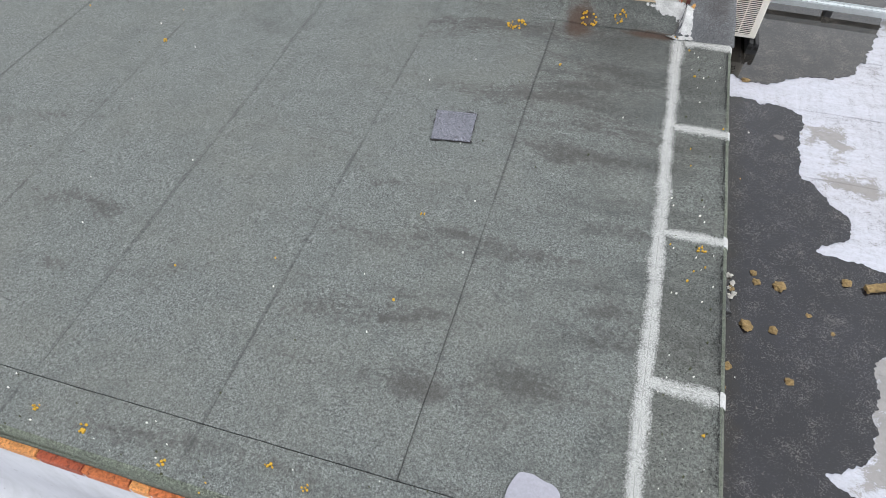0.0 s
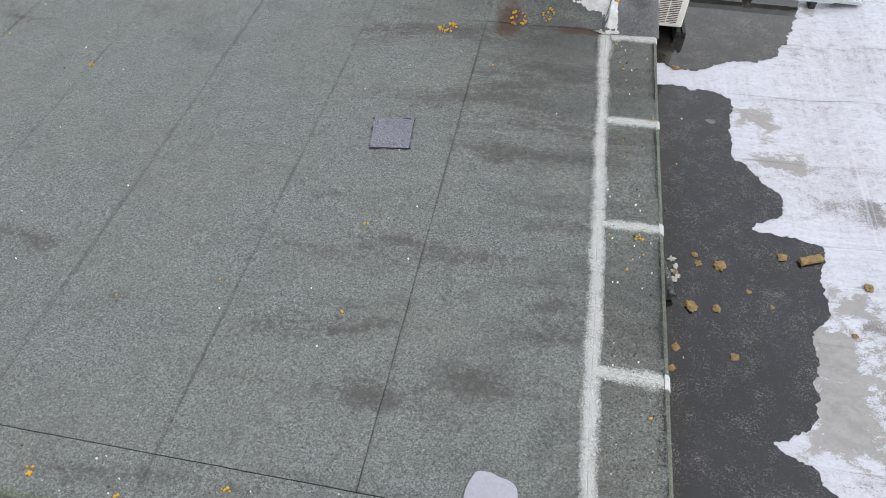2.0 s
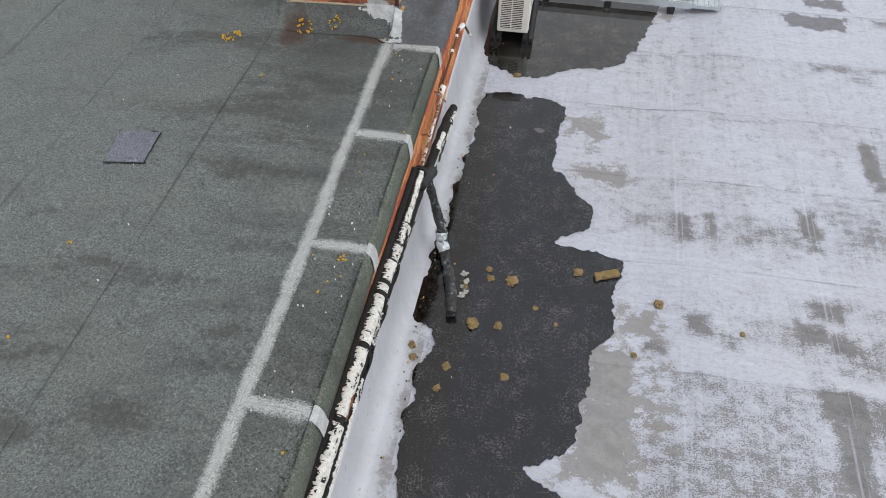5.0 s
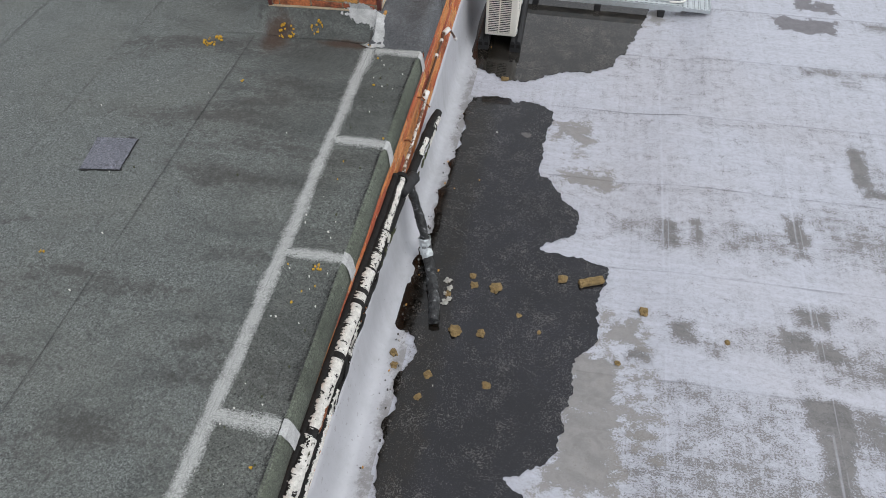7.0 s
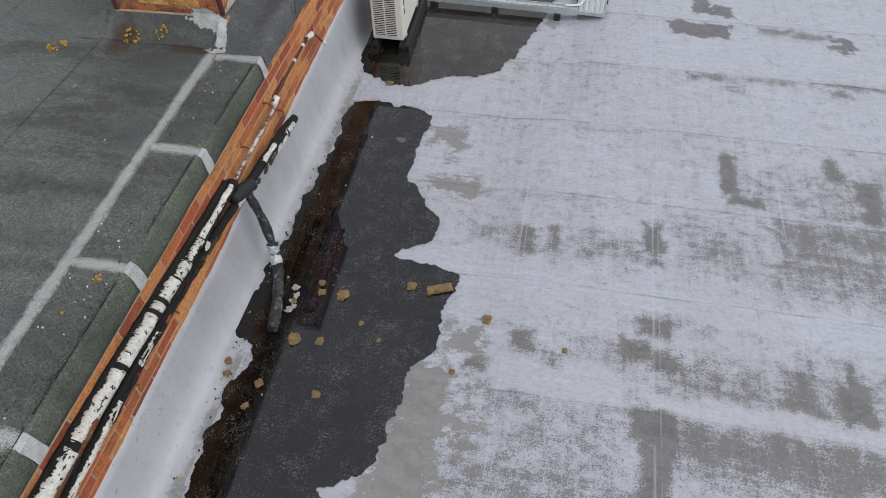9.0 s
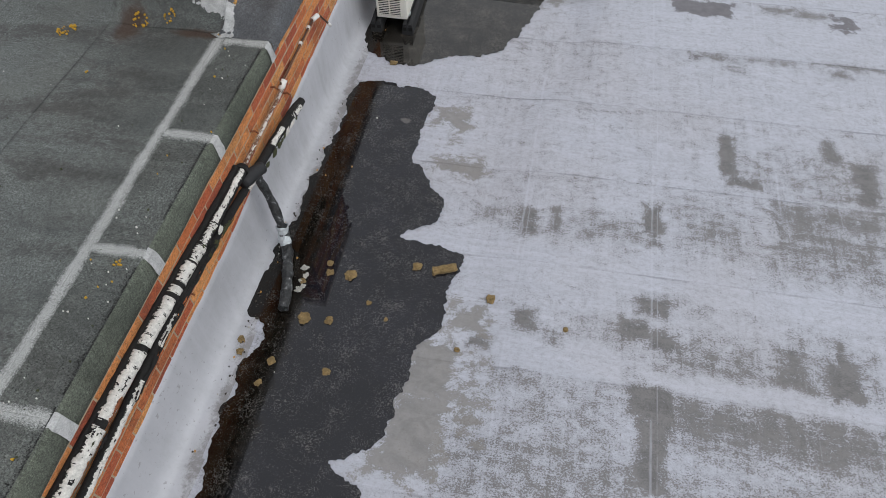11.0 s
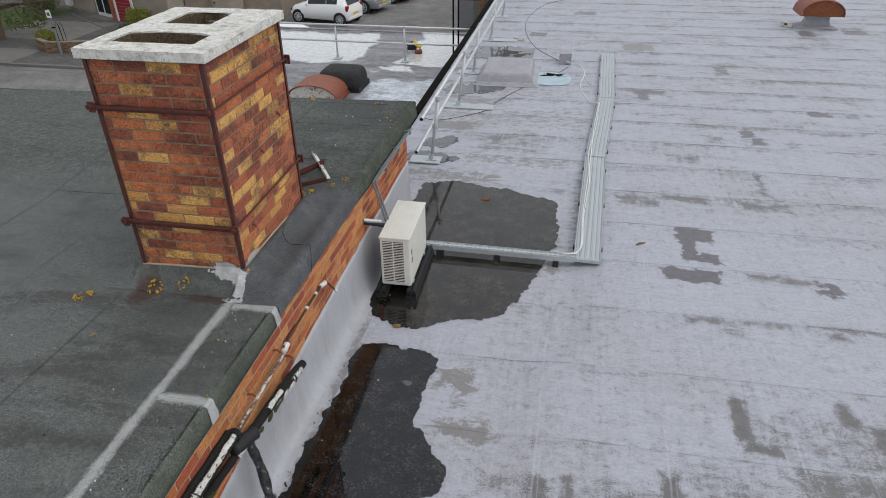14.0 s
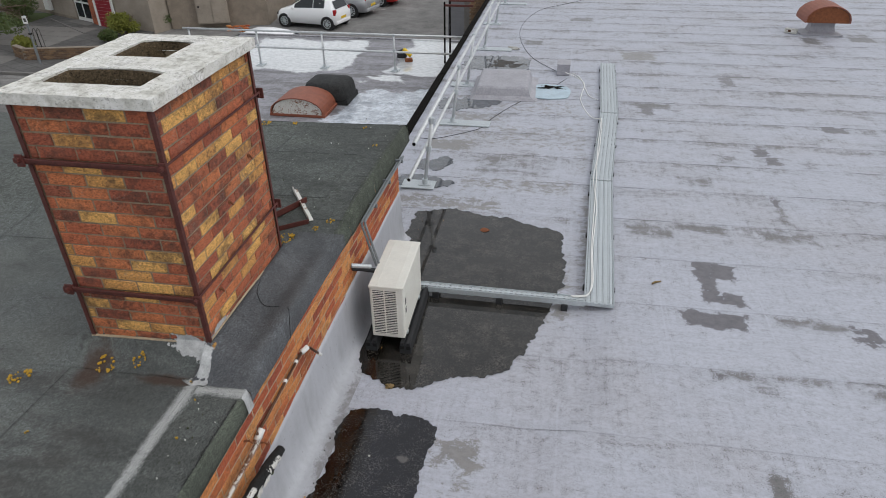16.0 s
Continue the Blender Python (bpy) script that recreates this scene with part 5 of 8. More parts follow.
# rusty bracket lying beside the chimney
bracket = thing("iron_bracket", "rusty angle iron bracket lying on the felt", "bracket")
for a, b, h in (((0.10, 5.98, 1.090), (0.289, 6.316, 1.100), 0.055), ((0.17, 5.84, 1.058), (0.424, 5.994, 1.078), 0.045), ((0.093, 6.482, 1.118), (0.414, 6.011, 1.092), 0.04)):
    bm = bmesh.new()
    a, b = Vector(a), Vector(b)
    d = (b - a).normalized()
    s = Vector((-d.y, d.x, 0)).normalized()
    up = Vector((0, 0, 1))
    for u, w in (((s, h), (up, 0.006)), ((up, h), (s, 0.006))):
        cs = [Vector(), u[0] * u[1], u[0] * u[1] + w[0] * w[1], w[0] * w[1]]
        va = [bm.verts.new(a + c) for c in cs]
        vb = [bm.verts.new(b + c) for c in cs]
        bm.faces.new(va)
        bm.faces.new(vb[::-1])
        for i in range(4):
            bm.faces.new((va[i], va[(i + 1) % 4], vb[(i + 1) % 4], vb[i]))
    part("angle_bar", bm, M_IRON if h != 0.04 else M_RUSTY_PANEL, bracket)

# loose wire over the saddle
bm = bmesh.new()
tube(bm, curve_points([(0.448, 5.0, 1.19), (0.475, 4.88, 1.172), (0.54, 4.82, 1.118), (0.64, 4.83, 1.108), (0.715, 4.80, 1.135), (0.752, 4.74, 1.128), (0.772, 4.68, 1.06), (0.775, 4.66, 0.99)], 8), 0.0019, 6)
whole("wire", bm, M_BLACK, "thin black wire lying over the felt", "wire")

# ---------------------------------------------------------------- air conditioner
ac = thing("air_conditioner", "ivory outdoor air conditioning unit on rubber feet", "air conditioner", m=pose(1.085, 6.205, 0, 0, 0, 1.0))
AX, AY = 0.145, 0.375
part("casing", slab(-AX, AX, -AY, AY, 0.095, 0.612, 0.012), M_PLASTIC, ac)
bm = slab(-AX - 0.006, AX + 0.006, -AY - 0.006, AY + 0.006, 0.607, 0.630, 0.007)
box(bm, -AX + 0.06, -AX + 0.068, -AY + 0.02, AY - 0.02, 0.628, 0.633)
box(bm, AX - 0.068, AX - 0.06, -AY + 0.02, AY - 0.02, 0.628, 0.633)
part("top_panel", bm, M_PLASTIC, ac)
for x0, x1 in ((-0.118, -0.022), (-0.012, 0.084)):
    part("grille", slab(x0, x1, -AY - 0.0015, -AY + 0.01, 0.13, 0.585), M_RUBBER, ac)
    slat = finish("slat", slab(x0 - 0.002, x1 + 0.002, -0.006, 0.0, -0.0030, 0.0030, 0.0008), M_PLASTIC)
    for i in range(25):
        ob = new("slat", slat)
        ob.parent = ac
        ob.matrix_basis = pose(0, -AY - 0.001, 0.139 + i * 0.0182, 18)
for x0, x1 in ((-0.128, -0.118), (-0.022, -0.012), (0.084, 0.094)):
    part("grille_bar", slab(x0, x1, -AY - 0.006, -AY + 0.002, 0.12, 0.595), M_PLASTIC, ac)
bm = slab(AX - 0.004, AX + 0.003, -AY + 0.035, -AY + 0.12, 0.30, 0.50, 0.002)
part("valve_cover", bm, M_PLASTIC, ac)
for z0, z1 in ((0.33, 0.39), (0.42, 0.48)):
    part("handle_recess", slab(AX - 0.004, AX + 0.0045, -AY + 0.055, -AY + 0.085, z0, z1), M_RUBBER, ac)
for x in (-0.17, 0.13):
    bm = bmesh.new()
    prof = [(-0.05, -0.041), (0.05, -0.041), (0.05, 0.03), (0.042, 0.075), (0.012, 0.075), (0.012, 0.05), (-0.012, 0.05), (-0.012, 0.075), (-0.042, 0.075), (-0.05, 0.03)]
    a = [bm.verts.new((x + px + 0.02, -AY - 0.045, pz)) for px, pz in prof]
    b = [bm.verts.new((x + px + 0.02, AY + 0.10, pz)) for px, pz in prof]
    bm.faces.new(a)
    bm.faces.new(b[::-1])
    for i in range(len(prof)):
        bm.faces.new((a[i], a[(i + 1) % 10], b[(i + 1) % 10], b[i]))
    foot = part("rubber_foot", bm, M_RUBBER, ac, "dark rubber mounting beam")
    for dx in (-0.028, 0.028):
        part("hollow", slab(x + 0.02 + dx - 0.017, x + 0.02 + dx + 0.017, -AY - 0.047, -AY - 0.03, 0.012, 0.045), M_BLACK, foot)
for x, y in ((-0.12, -0.26), (-0.12, 0.26), (0.12, -0.26), (0.12, 0.26)):
    part("mounting_bracket", slab(x - 0.03, x + 0.03, y - 0.025, y + 0.025, 0.072, 0.098, 0.003), M_ZINC, ac)

# conduit and lagged pipe from the unit up the wall
conduit = thing("wall_conduit", "grey metal conduit clipped along the brick wall", "conduit")
for dx, dz in ((0.0, 0.0), (0.03, 0.012)):
    bm = bmesh.new()
    tube(bm, curve_points([(0.785 + dx, 7.72, 0.955 + dz), (0.785 + dx, 7.0, 0.970 + dz), (0.785 + dx, 6.34, 0.975 + dz), (0.79 + dx, 6.26, 0.955 + dz), (0.82 + dx, 6.23, 0.88 + dz), (0.92 + dx, 6.17, 0.60)], 6), 0.011, 8)
    part("pipe", bm, M_ZINC_DULL, conduit)
for y in (6.6, 7.1, 7.6):
    part("clip", slab(0.742, 0.835, y - 0.012, y + 0.012, 0.945, 0.985, 0.004), M_ZINC_DULL, conduit)
lag = thing("lagged_pipe", "black lagged pipe ending in a metal sleeve", "pipe")
bm = bmesh.new()
tube(bm, [(0.75, 6.02, 0.655), (0.84, 6.06, 0.63), (0.96, 6.12, 0.58)], 0.022, 10)
part("pipe", bm, M_RUBBER, lag)
bm = bmesh.new()
tube(bm, [(0.745, 6.015, 0.685), (0.90, 6.08, 0.650)], 0.020, 10)
part("sleeve", bm, M_ZINC, lag)

# ---------------------------------------------------------------- cable tray
def cable_tray(name, x0, y0, x1, y1, w, h=0.045, lift=0.03, ribs=5, group="cable tray lengths"):
    """A perforated tray length with raised ribs, on two small blocks."""
    a, b = Vector((x0, y0, 0)), Vector((x1, y1, 0))
    length = (b - a).length
    m = Matrix.Translation((x0, y0, lift)) @ Matrix.Rotation(math.atan2(b.y - a.y, b.x - a.x), 4, "Z")
    t = thing(name, "galvanised perforated cable tray on small blocks", "cable tray", group, m=m)
    bm = slab(0, length - 0.012, -w / 2, w / 2, 0, h - 0.012)
    box(bm, 0, length - 0.012, -w / 2 - 0.004, -w / 2, -0.004, h)
    box(bm, 0, length - 0.012, w / 2, w / 2 + 0.004, -0.004, h)
    part("tray", bm, M_ZINC, t)
    for i in range(ribs):
        y = -w / 2 + w * (i + 0.5) / ribs
        part("rib", slab(0.004, length - 0.016, y - w / ribs * 0.22, y + w / ribs * 0.22, h - 0.013, h - 0.004, 0.002), M_ZINC, t)
    bm = bmesh.new()
    n = int(length / 0.05)
    for i in range(n):
        for j in range(ribs + 1 if ribs > 1 else 2):
            y = -w / 2 + w * j / ribs if ribs > 1 else (-0.018 + 0.036 * j)
            y = max(min(y, w / 2 - 0.012), -w / 2 + 0.012)
            x = 0.02 + i * 0.05
            z = h - 0.0105 if ribs > 1 else h - 0.0035
            v = [bm.verts.new((x + p, y + q, z)) for p, q in ((0, -0.0024), (0.026, -0.0024), (0.026, 0.0024), (0, 0.0024))]
            bm.faces.new(v)
    tagged(part("perforation", bm, M_RUBBER, t), kind="stuff")
    for s in (0.12, 0.5, 0.88):
        part("block", slab(length * s - 0.03, length * s + 0.03, -w / 2 - 0.02, w / 2 + 0.02, -lift + dip(x0 + (x1 - x0) * s, y0 + (y1 - y0) * s), -0.001, 0.004), M_RUBBER, t)
    return t


cable_tray("cable_tray", 2.91, 6.665, 3.005, 9.38, 0.272)
cable_tray("cable_tray", 3.005, 9.39, 3.20, 11.95, 0.272)
cable_tray("cable_tray", 3.20, 11.96, 3.275, 14.84, 0.272)
cable_tray("cable_tray", 1.15, 6.70, 2.79, 6.70, 0.085, 0.05, 0.03, 1)


def cable(name, pts, r, mat, label):
    bm = bmesh.new()
    tube(bm, curve_points(pts, 8), r, 6)
    return whole(name, bm, mat, label, "cable", smooth=True)


for d in (0.0, 0.012):
    cable("cable", [(2.66 - d, 6.71 + d, 0.086), (2.74, 6.72 + d, 0.09), (2.81, 6.77 + d, 0.088), (2.845 + d, 7.0, 0.084), (2.85 + d, 7.6, 0.085), (2.90 + 2 * d, 8.6, 0.086), (2.94 - 3 * d, 9.4, 0.086), (2.98 + 2 * d, 10.4, 0.086), (3.06 + d, 11.6, 0.085)], 0.007, M_WHITE, "white flex lying along a cable tray")
cable("cable", [(3.06, 11.6, 0.085), (2.9, 11.9, 0.01), (2.75, 12.7, 0.008), (2.82, 13.6, 0.008), (2.66, 14.0, 0.01), (2.46, 13.97, 0.10)], 0.008, M_WHITE, "white flex looped on the membrane")
cable("cable", [(3.02, 12.6, 0.06), (2.88, 13.0, 0.01), (2.76, 13.9, 0.01), (2.6, 14.2, 0.02)], 0.008, M_WHITE, "white flex looped on the membrane")
cable("cable", [(2.5, 13.9, 0.01), (2.1, 13.0, 0.006), (1.7, 12.4, 0.006), (1.35, 11.6, 0.006), (1.2, 11.1, 0.006), (0.6, 10.6, 0.006), (0.3, 10.5, 0.05)], 0.004, M_RUBBER, "thin black wire trailing over the membrane")
cable("cable", [(2.35, 14.2, 0.02), (1.75, 15.3, 0.006), (1.4, 16.8, 0.006), (1.35, 18.3, 0.006), (1.7, 20.0, 0.006), (2.6, 21.2, 0.006), (4.2, 23.5, 0.006)], 0.004, M_RUBBER, "thin black wire trailing over the membrane")

# ---------------------------------------------------------------- pipes on the wall
pipes = thing("wall_pipes", "two lagged pipes with flaking white tape along the wall", "pipe")
UPPER = curve_points([(0.784, 0.9, 0.852), (0.784, 1.5, 0.832), (0.786, 2.0, 0.808), (0.790, 2.4, 0.784), (0.795, 2.8, 0.752), (0.79, 3.28, 0.730)], 14)
LOWER = curve_points([(0.79, 0.9, 0.690), (0.79, 1.5, 0.696), (0.79, 2.0, 0.706), (0.79, 2.5, 0.690), (0.795, 3.0, 0.630), (0.80, 3.3, 0.590)], 14)


def along(path, f):
    """The point at a share f of a path."""
    k = min(max(f, 0), 1) * (len(path) - 1)
    i = min(int(k), len(path) - 2)
    return path[i].lerp(path[i + 1], k - i)


def shell(path, f0, f1, r, a0, a1, bulge=0.0):
    """A skin round part of a pipe, between two angles up from the outer side."""
    def at(u, v):
        p = along(path, f0 + (f1 - f0) * u)
        a = radians(a0 + (a1 - a0) * v)
        q = r + 0.004 * noise.noise(p * 23 + Vector((0, 0, v * 2))) + bulge * noise.noise(Vector((p.y * 7, v * 3, 1)))
        return (p.x + q * math.cos(a), p.y, p.z + q * math.sin(a))
    return at


def taped(path, y0, y1, r, a0, a1, keep, seed, label="flaking white tape"):
    """Tape round a pipe between two places along it, frayed in fine teeth and holed."""
    f0, f1 = (y0 - path[0].y) / (path[-1].y - path[0].y), (y1 - path[0].y) / (path[-1].y - path[0].y)
    surf = shell(path, f0, f1, r, a0, a1)
    nu, nv = max(8, int((y1 - y0) / 0.0028)), 22
    bm = bmesh.new()
    grid = [[bm.verts.new(surf(i / nu, j / nv)) for i in range(nu + 1)] for j in range(nv + 1)]
    for j in range(nv):
        for i in range(nu):
            u, v = (i + 0.5) / nu, (j + 0.5) / nv
            y = y0 + (y1 - y0) * u
            end = min(y - y0, y1 - y) / 0.03
            teeth = noise.noise(Vector((y * 95, v * 1.6 + seed, 0))) + 0.6 * noise.noise(Vector((y * 260, v * 4, seed))) + 0.7 * noise.noise(Vector((y * 17, v, seed + 4)))
            hole = noise.noise(Vector((y * 42, v * 5, seed + 9))) + 0.5 * noise.noise(Vector((y * 130, v * 12, seed)))
            if min(v * 1.3, (1 - v) * 1.0, 0.5 * end) + 0.21 * teeth > keep and hole > -0.44:
                bm.faces.new((grid[j][i], grid[j][i + 1], grid[j + 1][i + 1], grid[j + 1][i]))
    for v in [v for v in bm.verts if not v.link_faces]:
        bm.verts.remove(v)
    return part("tape", bm, M_TAPE, pipes, label)


for path, r, name in ((UPPER, 0.034, "upper_pipe"), (LOWER, 0.026, "lower_pipe")):
    bm = bmesh.new()
    tube(bm, path, [r + 0.004 * noise.noise(p * 11) + 0.003 * noise.noise(p * 37) for p in path], 16)
    part(name, bm, M_LAG_BLACK, pipes, "black foam pipe lagging", True)
for y0, y1, keep, seed in ((0.92, 1.40, 0.16, 1.0), (1.42, 1.775, 0.10, 2.0), (1.80, 2.245, 0.10, 3.0), (2.268, 2.44, 0.12, 4.0), (2.44, 2.60, 0.22, 5.0)):
    taped(UPPER, y0, y1, 0.0385, -48, 118, keep, seed)
taped(UPPER, 2.60, 2.80, 0.0385, 5, 105, 0.25, 6.0)
taped(UPPER, 2.79, 3.22, 0.0385, 22, 92, 0.16, 7.0)
for y0, y1, a0, a1, keep, seed in ((0.92, 1.69, -30, 62, 0.16, 8.0), (1.86, 2.07, -20, 60, 0.22, 9.0), (3.07, 3.29, -45, 60, 0.16, 10.0)):
    taped(LOWER, y0, y1, 0.0305, a0, a1, keep, seed)
tagged(flaked("rust_stain", M_RUST, pipes, shell(UPPER, 0.20, 0.30, 0.0400, -30, 40), 90, 18, 9.0, 0.95, "rust showing through the tape", 20, 0.9), kind="stuff")
for f0, f1, k, mat in ((0.50, 0.70, 1, M_LAG_BLACK), (0.28, 0.44, 2, M_LAG_BLACK), (0.66, 0.80, 3, M_MOSS), (0.42, 0.52, 4, M_LAG_BLACK), (0.62, 0.80, 5, M_MOSS)):
    tagged(flaked("torn_flap", mat, pipes, shell(LOWER, f0, f1, 0.034, -80, 40 if mat is M_LAG_BLACK else 60, 0.014), 150, 26, 20.0 + k, 0.40 if mat is M_LAG_BLACK else 0.90, "torn flap of old lagging", 19, 0.9), kind="stuff")
for i in range(16):
    y = 1.42 + 0.08 * random.random() if i < 7 else 2.42 + 0.42 * random.random()
    p = along(UPPER, (y - 0.9) / 2.38)
    bm = lump(random.uniform(0.009, 0.019), 90 + i * 2.3, 0.5, 2, 0.9)
    for v in bm.verts:
        v.co = Vector((p.x + 0.028 + v.co.z * 0.6, y + v.co.y * 1.4, p.z + 0.012 - 0.03 * (i % 3) + v.co.x))
    part("tatter", bm, (M_MOSS, M_RUST, M_LAG_BLACK)[i % 3] if i < 7 else (M_MOSS, M_LAG_BLACK, M_TAPE)[i % 3], pipes)
# added black tube that stands in for the shaded gap behind the upper pipe
bm = bmesh.new()
pts = curve_points([(0.757, 0.9, 0.862), (0.757, 1.6, 0.842), (0.757, 2.2, 0.812), (0.757, 2.8, 0.765), (0.758, 3.25, 0.748)], 14)
tube(bm, pts, [0.024 + 0.006 * noise.noise(p * 7) + 0.005 * noise.noise(p * 31) for p in pts], 14)
part("lagging", bm, M_LAG_BLACK, pipes, "black tube added for the shade between pipe and wall", True)
bm = bmesh.new()
pts = curve_points([(0.80, 3.30, 0.595), (0.81, 3.7, 0.56), (0.83, 4.02, 0.53), (0.84, 4.16, 0.515)], 12)
tube(bm, pts, [0.034 + 0.012 * noise.noise(p * 9) + 0.004 * noise.noise(p * 37) for p in pts], 14)
part("lagging", bm, M_LAG_BLACK, pipes, "torn black open-ended foam lagging", True)
taped(pts, 3.52, 3.68, 0.041, 20, 85, 0.20, 11.0)
taped(pts, 3.78, 3.98, 0.041, -20, 70, 0.26, 12.0)
for i in range(9):
    bm = lump(random.uniform(0.012, 0.026), 60 + i * 2.3, 0.5, 2, 0.8)
    y = 3.45 + 0.55 * random.random()
    for v in bm.verts:
        v.co = Vector((0.845 + 0.03 * (y - 3.4) + v.co.z * 0.6, y + v.co.y * 1.5, 0.575 - 0.09 * (y - 3.4) + v.co.x))
    part("tatter", bm, (M_TAPE, M_MOSS, M_MOSS)[i % 3], pipes)
bm = bmesh.new()
tube(bm, [(0.79, 3.25, 0.725), (0.78, 3.7, 0.712), (0.775, 4.08, 0.705)], 0.0115, 10)
part("thin_pipe", bm, M_THIN_PIPE, pipes, "thin pipe in scuffed white paint", True)
bm = bmesh.new()
tube(bm, [(0.763, 4.06, 0.735), (0.763, 4.45, 0.745), (0.763, 4.83, 0.75)], 0.0085, 8)
part("copper_tube", bm, M_COPPER, pipes, "tarnished copper tube", True)
bm = bmesh.new()
tube(bm, [(0.763, 4.83, 0.75), (0.79, 4.88, 0.735), (0.82, 4.97, 0.60)], 0.009, 8)
part("spout", bm, M_COPPER, pipes, "", True)
for p, q, r in (((0.763, 4.80, 0.75), (0.785, 4.86, 0.75), 0.02), ((0.76, 4.69, 0.748), (0.76, 4.715, 0.748), 0.014), ((0.76, 4.50, 0.746), (0.76, 4.525, 0.746), 0.014), ((0.76, 4.05, 0.70), (0.775, 4.11, 0.74), 0.022), ((0.815, 4.955, 0.62), (0.822, 4.985, 0.58), 0.013)):
    bm = bmesh.new()
    tube(bm, [p, q], r, 10)
    part("white_fitting", bm, M_WHITE, pipes, "white plastic pipe fitting", True)
for y, z in ((3.95, 0.80), (3.55, 0.77), (1.95, 0.615), (2.4, 0.60), (4.1, 0.62)):
    bm = bmesh.new()
    tube(bm, [(0.735, y, z), (0.775, y + 0.004, z + 0.004), (0.79, y + 0.01, z - 0.02)], 0.006, 6)
    part("hook", bm, M_RUST, pipes, "rusty pipe hook")
for y in (2.25, 3.24):
    bm = bmesh.new()
    p = min(UPPER, key=lambda q: abs(q.y - y))
    tube(bm, [(p.x, y, p.z), (p.x, y + 0.026, p.z - 0.001)], 0.0425, 16)
    part("strap", bm, M_LAG_BLACK, pipes)

def settle(p):
    """The lower end of the pipe lies in the hollow."""
    k = ease(p.z, 0.22, 0.06)
    return p + Vector((-0.050 * k, 0.055 * k, -0.042 * k))


leg = thing("wrapped_pipe", "black pipe wrapped in creased tape running down to the roof", "pipe")
bm = bmesh.new()
pts = [settle(p) for p in curve_points([(0.80, 3.33, 0.64), (0.835, 3.34, 0.50), (0.87, 3.33, 0.33), (0.92, 3.27, 0.18), (0.97, 3.19, 0.10)], 9)]
tube(bm, pts, [0.030 + 0.010 * noise.noise(p * 14) + 0.005 * noise.noise(p * 40) for p in pts], 14)
part("riser", bm, M_WRAP, leg, "", True)
bm = bmesh.new()
pts = [settle(p) for p in curve_points([(0.93, 3.27, 0.16), (0.985, 3.18, 0.085), (1.03, 3.08, 0.055), (1.075, 2.94, 0.05), (1.115, 2.80, 0.048), (1.14, 2.66, 0.05)], 9)]
tube(bm, pts, [0.038 + 0.007 * noise.noise(p * 16) for p in pts], 14)
for v in bm.verts:
    v.co += noise.noise_vector(v.co * 26) * 0.010 + noise.noise_vector(v.co * 70) * 0.004
part("sleeve", bm, M_WRAP, leg, "creased black sleeve with a cut end")
bm = bmesh.new()
pts = [settle(p) for p in curve_points([(0.93, 3.265, 0.165), (0.96, 3.21, 0.115), (1.0, 3.15, 0.075)], 8)]
tube(bm, pts, [0.040 + 0.009 * noise.noise(p * 34) for p in pts], 14, False)
for v in bm.verts:
    v.co += noise.noise_vector(v.co * 45) * 0.010
part("foil", bm, M_ZINC, leg, "creased silver foil")
bm = bmesh.new()
pts = [p for p in curve_points([(0.80, 3.20, 0.66), (0.815, 3.30, 0.64), (0.83, 3.40, 0.60)], 6)]
tube(bm, pts, [0.045 + 0.010 * noise.noise(p * 22) for p in pts], 12)
part("joint_wrap", bm, M_RUBBER, leg, "torn black wrapping at the joint", True)
for i, (x, y) in enumerate(((1.165, 3.06), (1.19, 3.0), (1.17, 2.95), (1.20, 2.91), (1.175, 2.88))):
    bm = lump(random.uniform(0.013, 0.021), i * 9.1 + 4, 0.5, 3, 1.3)
    whole("foil_scrap", bm, M_FLAKE, "crumpled pale foil scrap in a puddle", "scrap", "foil scraps", m=pose(x - 0.05, y + 0.02, WATER + 0.006, 0, 0, i * 50))

# ---------------------------------------------------------------- puddles and damp on the main roof
def puddle(outline, label, z=0.0075, rag=0.05, mat=None, scale=3.0, name="puddle"):
    return whole(name, film(outline, z, rag, 30, scale), mat or M_WATER, label, name, "puddles on the flat roofs", "structure")


puddle([sunk(*p) for p in [(1.02, 1.25), (1.01, 1.61), (0.98, 1.87), (0.97, 2.01), (0.99, 2.12), (0.96, 2.26), (1.01, 2.36), (1.04, 2.47), (1.00, 2.60), (0.87, 2.65), (0.82, 2.85), (0.82, 3.06), (0.87, 3.22), (0.91, 3.41), (0.92, 3.57), (0.93, 3.80), (0.94, 4.10), (0.98, 4.40), (0.98, 4.57), (0.95, 4.86), (1.02, 5.02), (1.13, 5.07), (1.29, 5.07), (1.36, 4.99), (1.47, 5.03), (1.66, 4.97), (1.70, 4.83), (1.66, 4.70), (1.65, 4.45), (1.65, 4.22), (1.79, 4.06), (1.88, 3.89), (1.98, 3.82), (1.94, 3.64), (1.81, 3.53), (1.73, 3.45), (1.92, 3.42), (2.13, 3.38), (2.20, 3.31), (2.14, 3.08), (2.16, 2.92), (2.14, 2.76), (2.03, 2.61), (2.02, 2.44), (2.02, 2.33), (1.97, 2.20), (1.97, 2.06), (1.93, 1.96), (1.79, 1.85), (1.68, 1.78), (1.78, 1.72), (1.90, 1.65), (1.92, 1.58), (2.05, 1.50), (2.10, 1.30), (1.9, 1.05), (1.5, 0.95), (1.15, 1.0)]], "still dark puddle along the foot of the wall", WATER, 0.032)
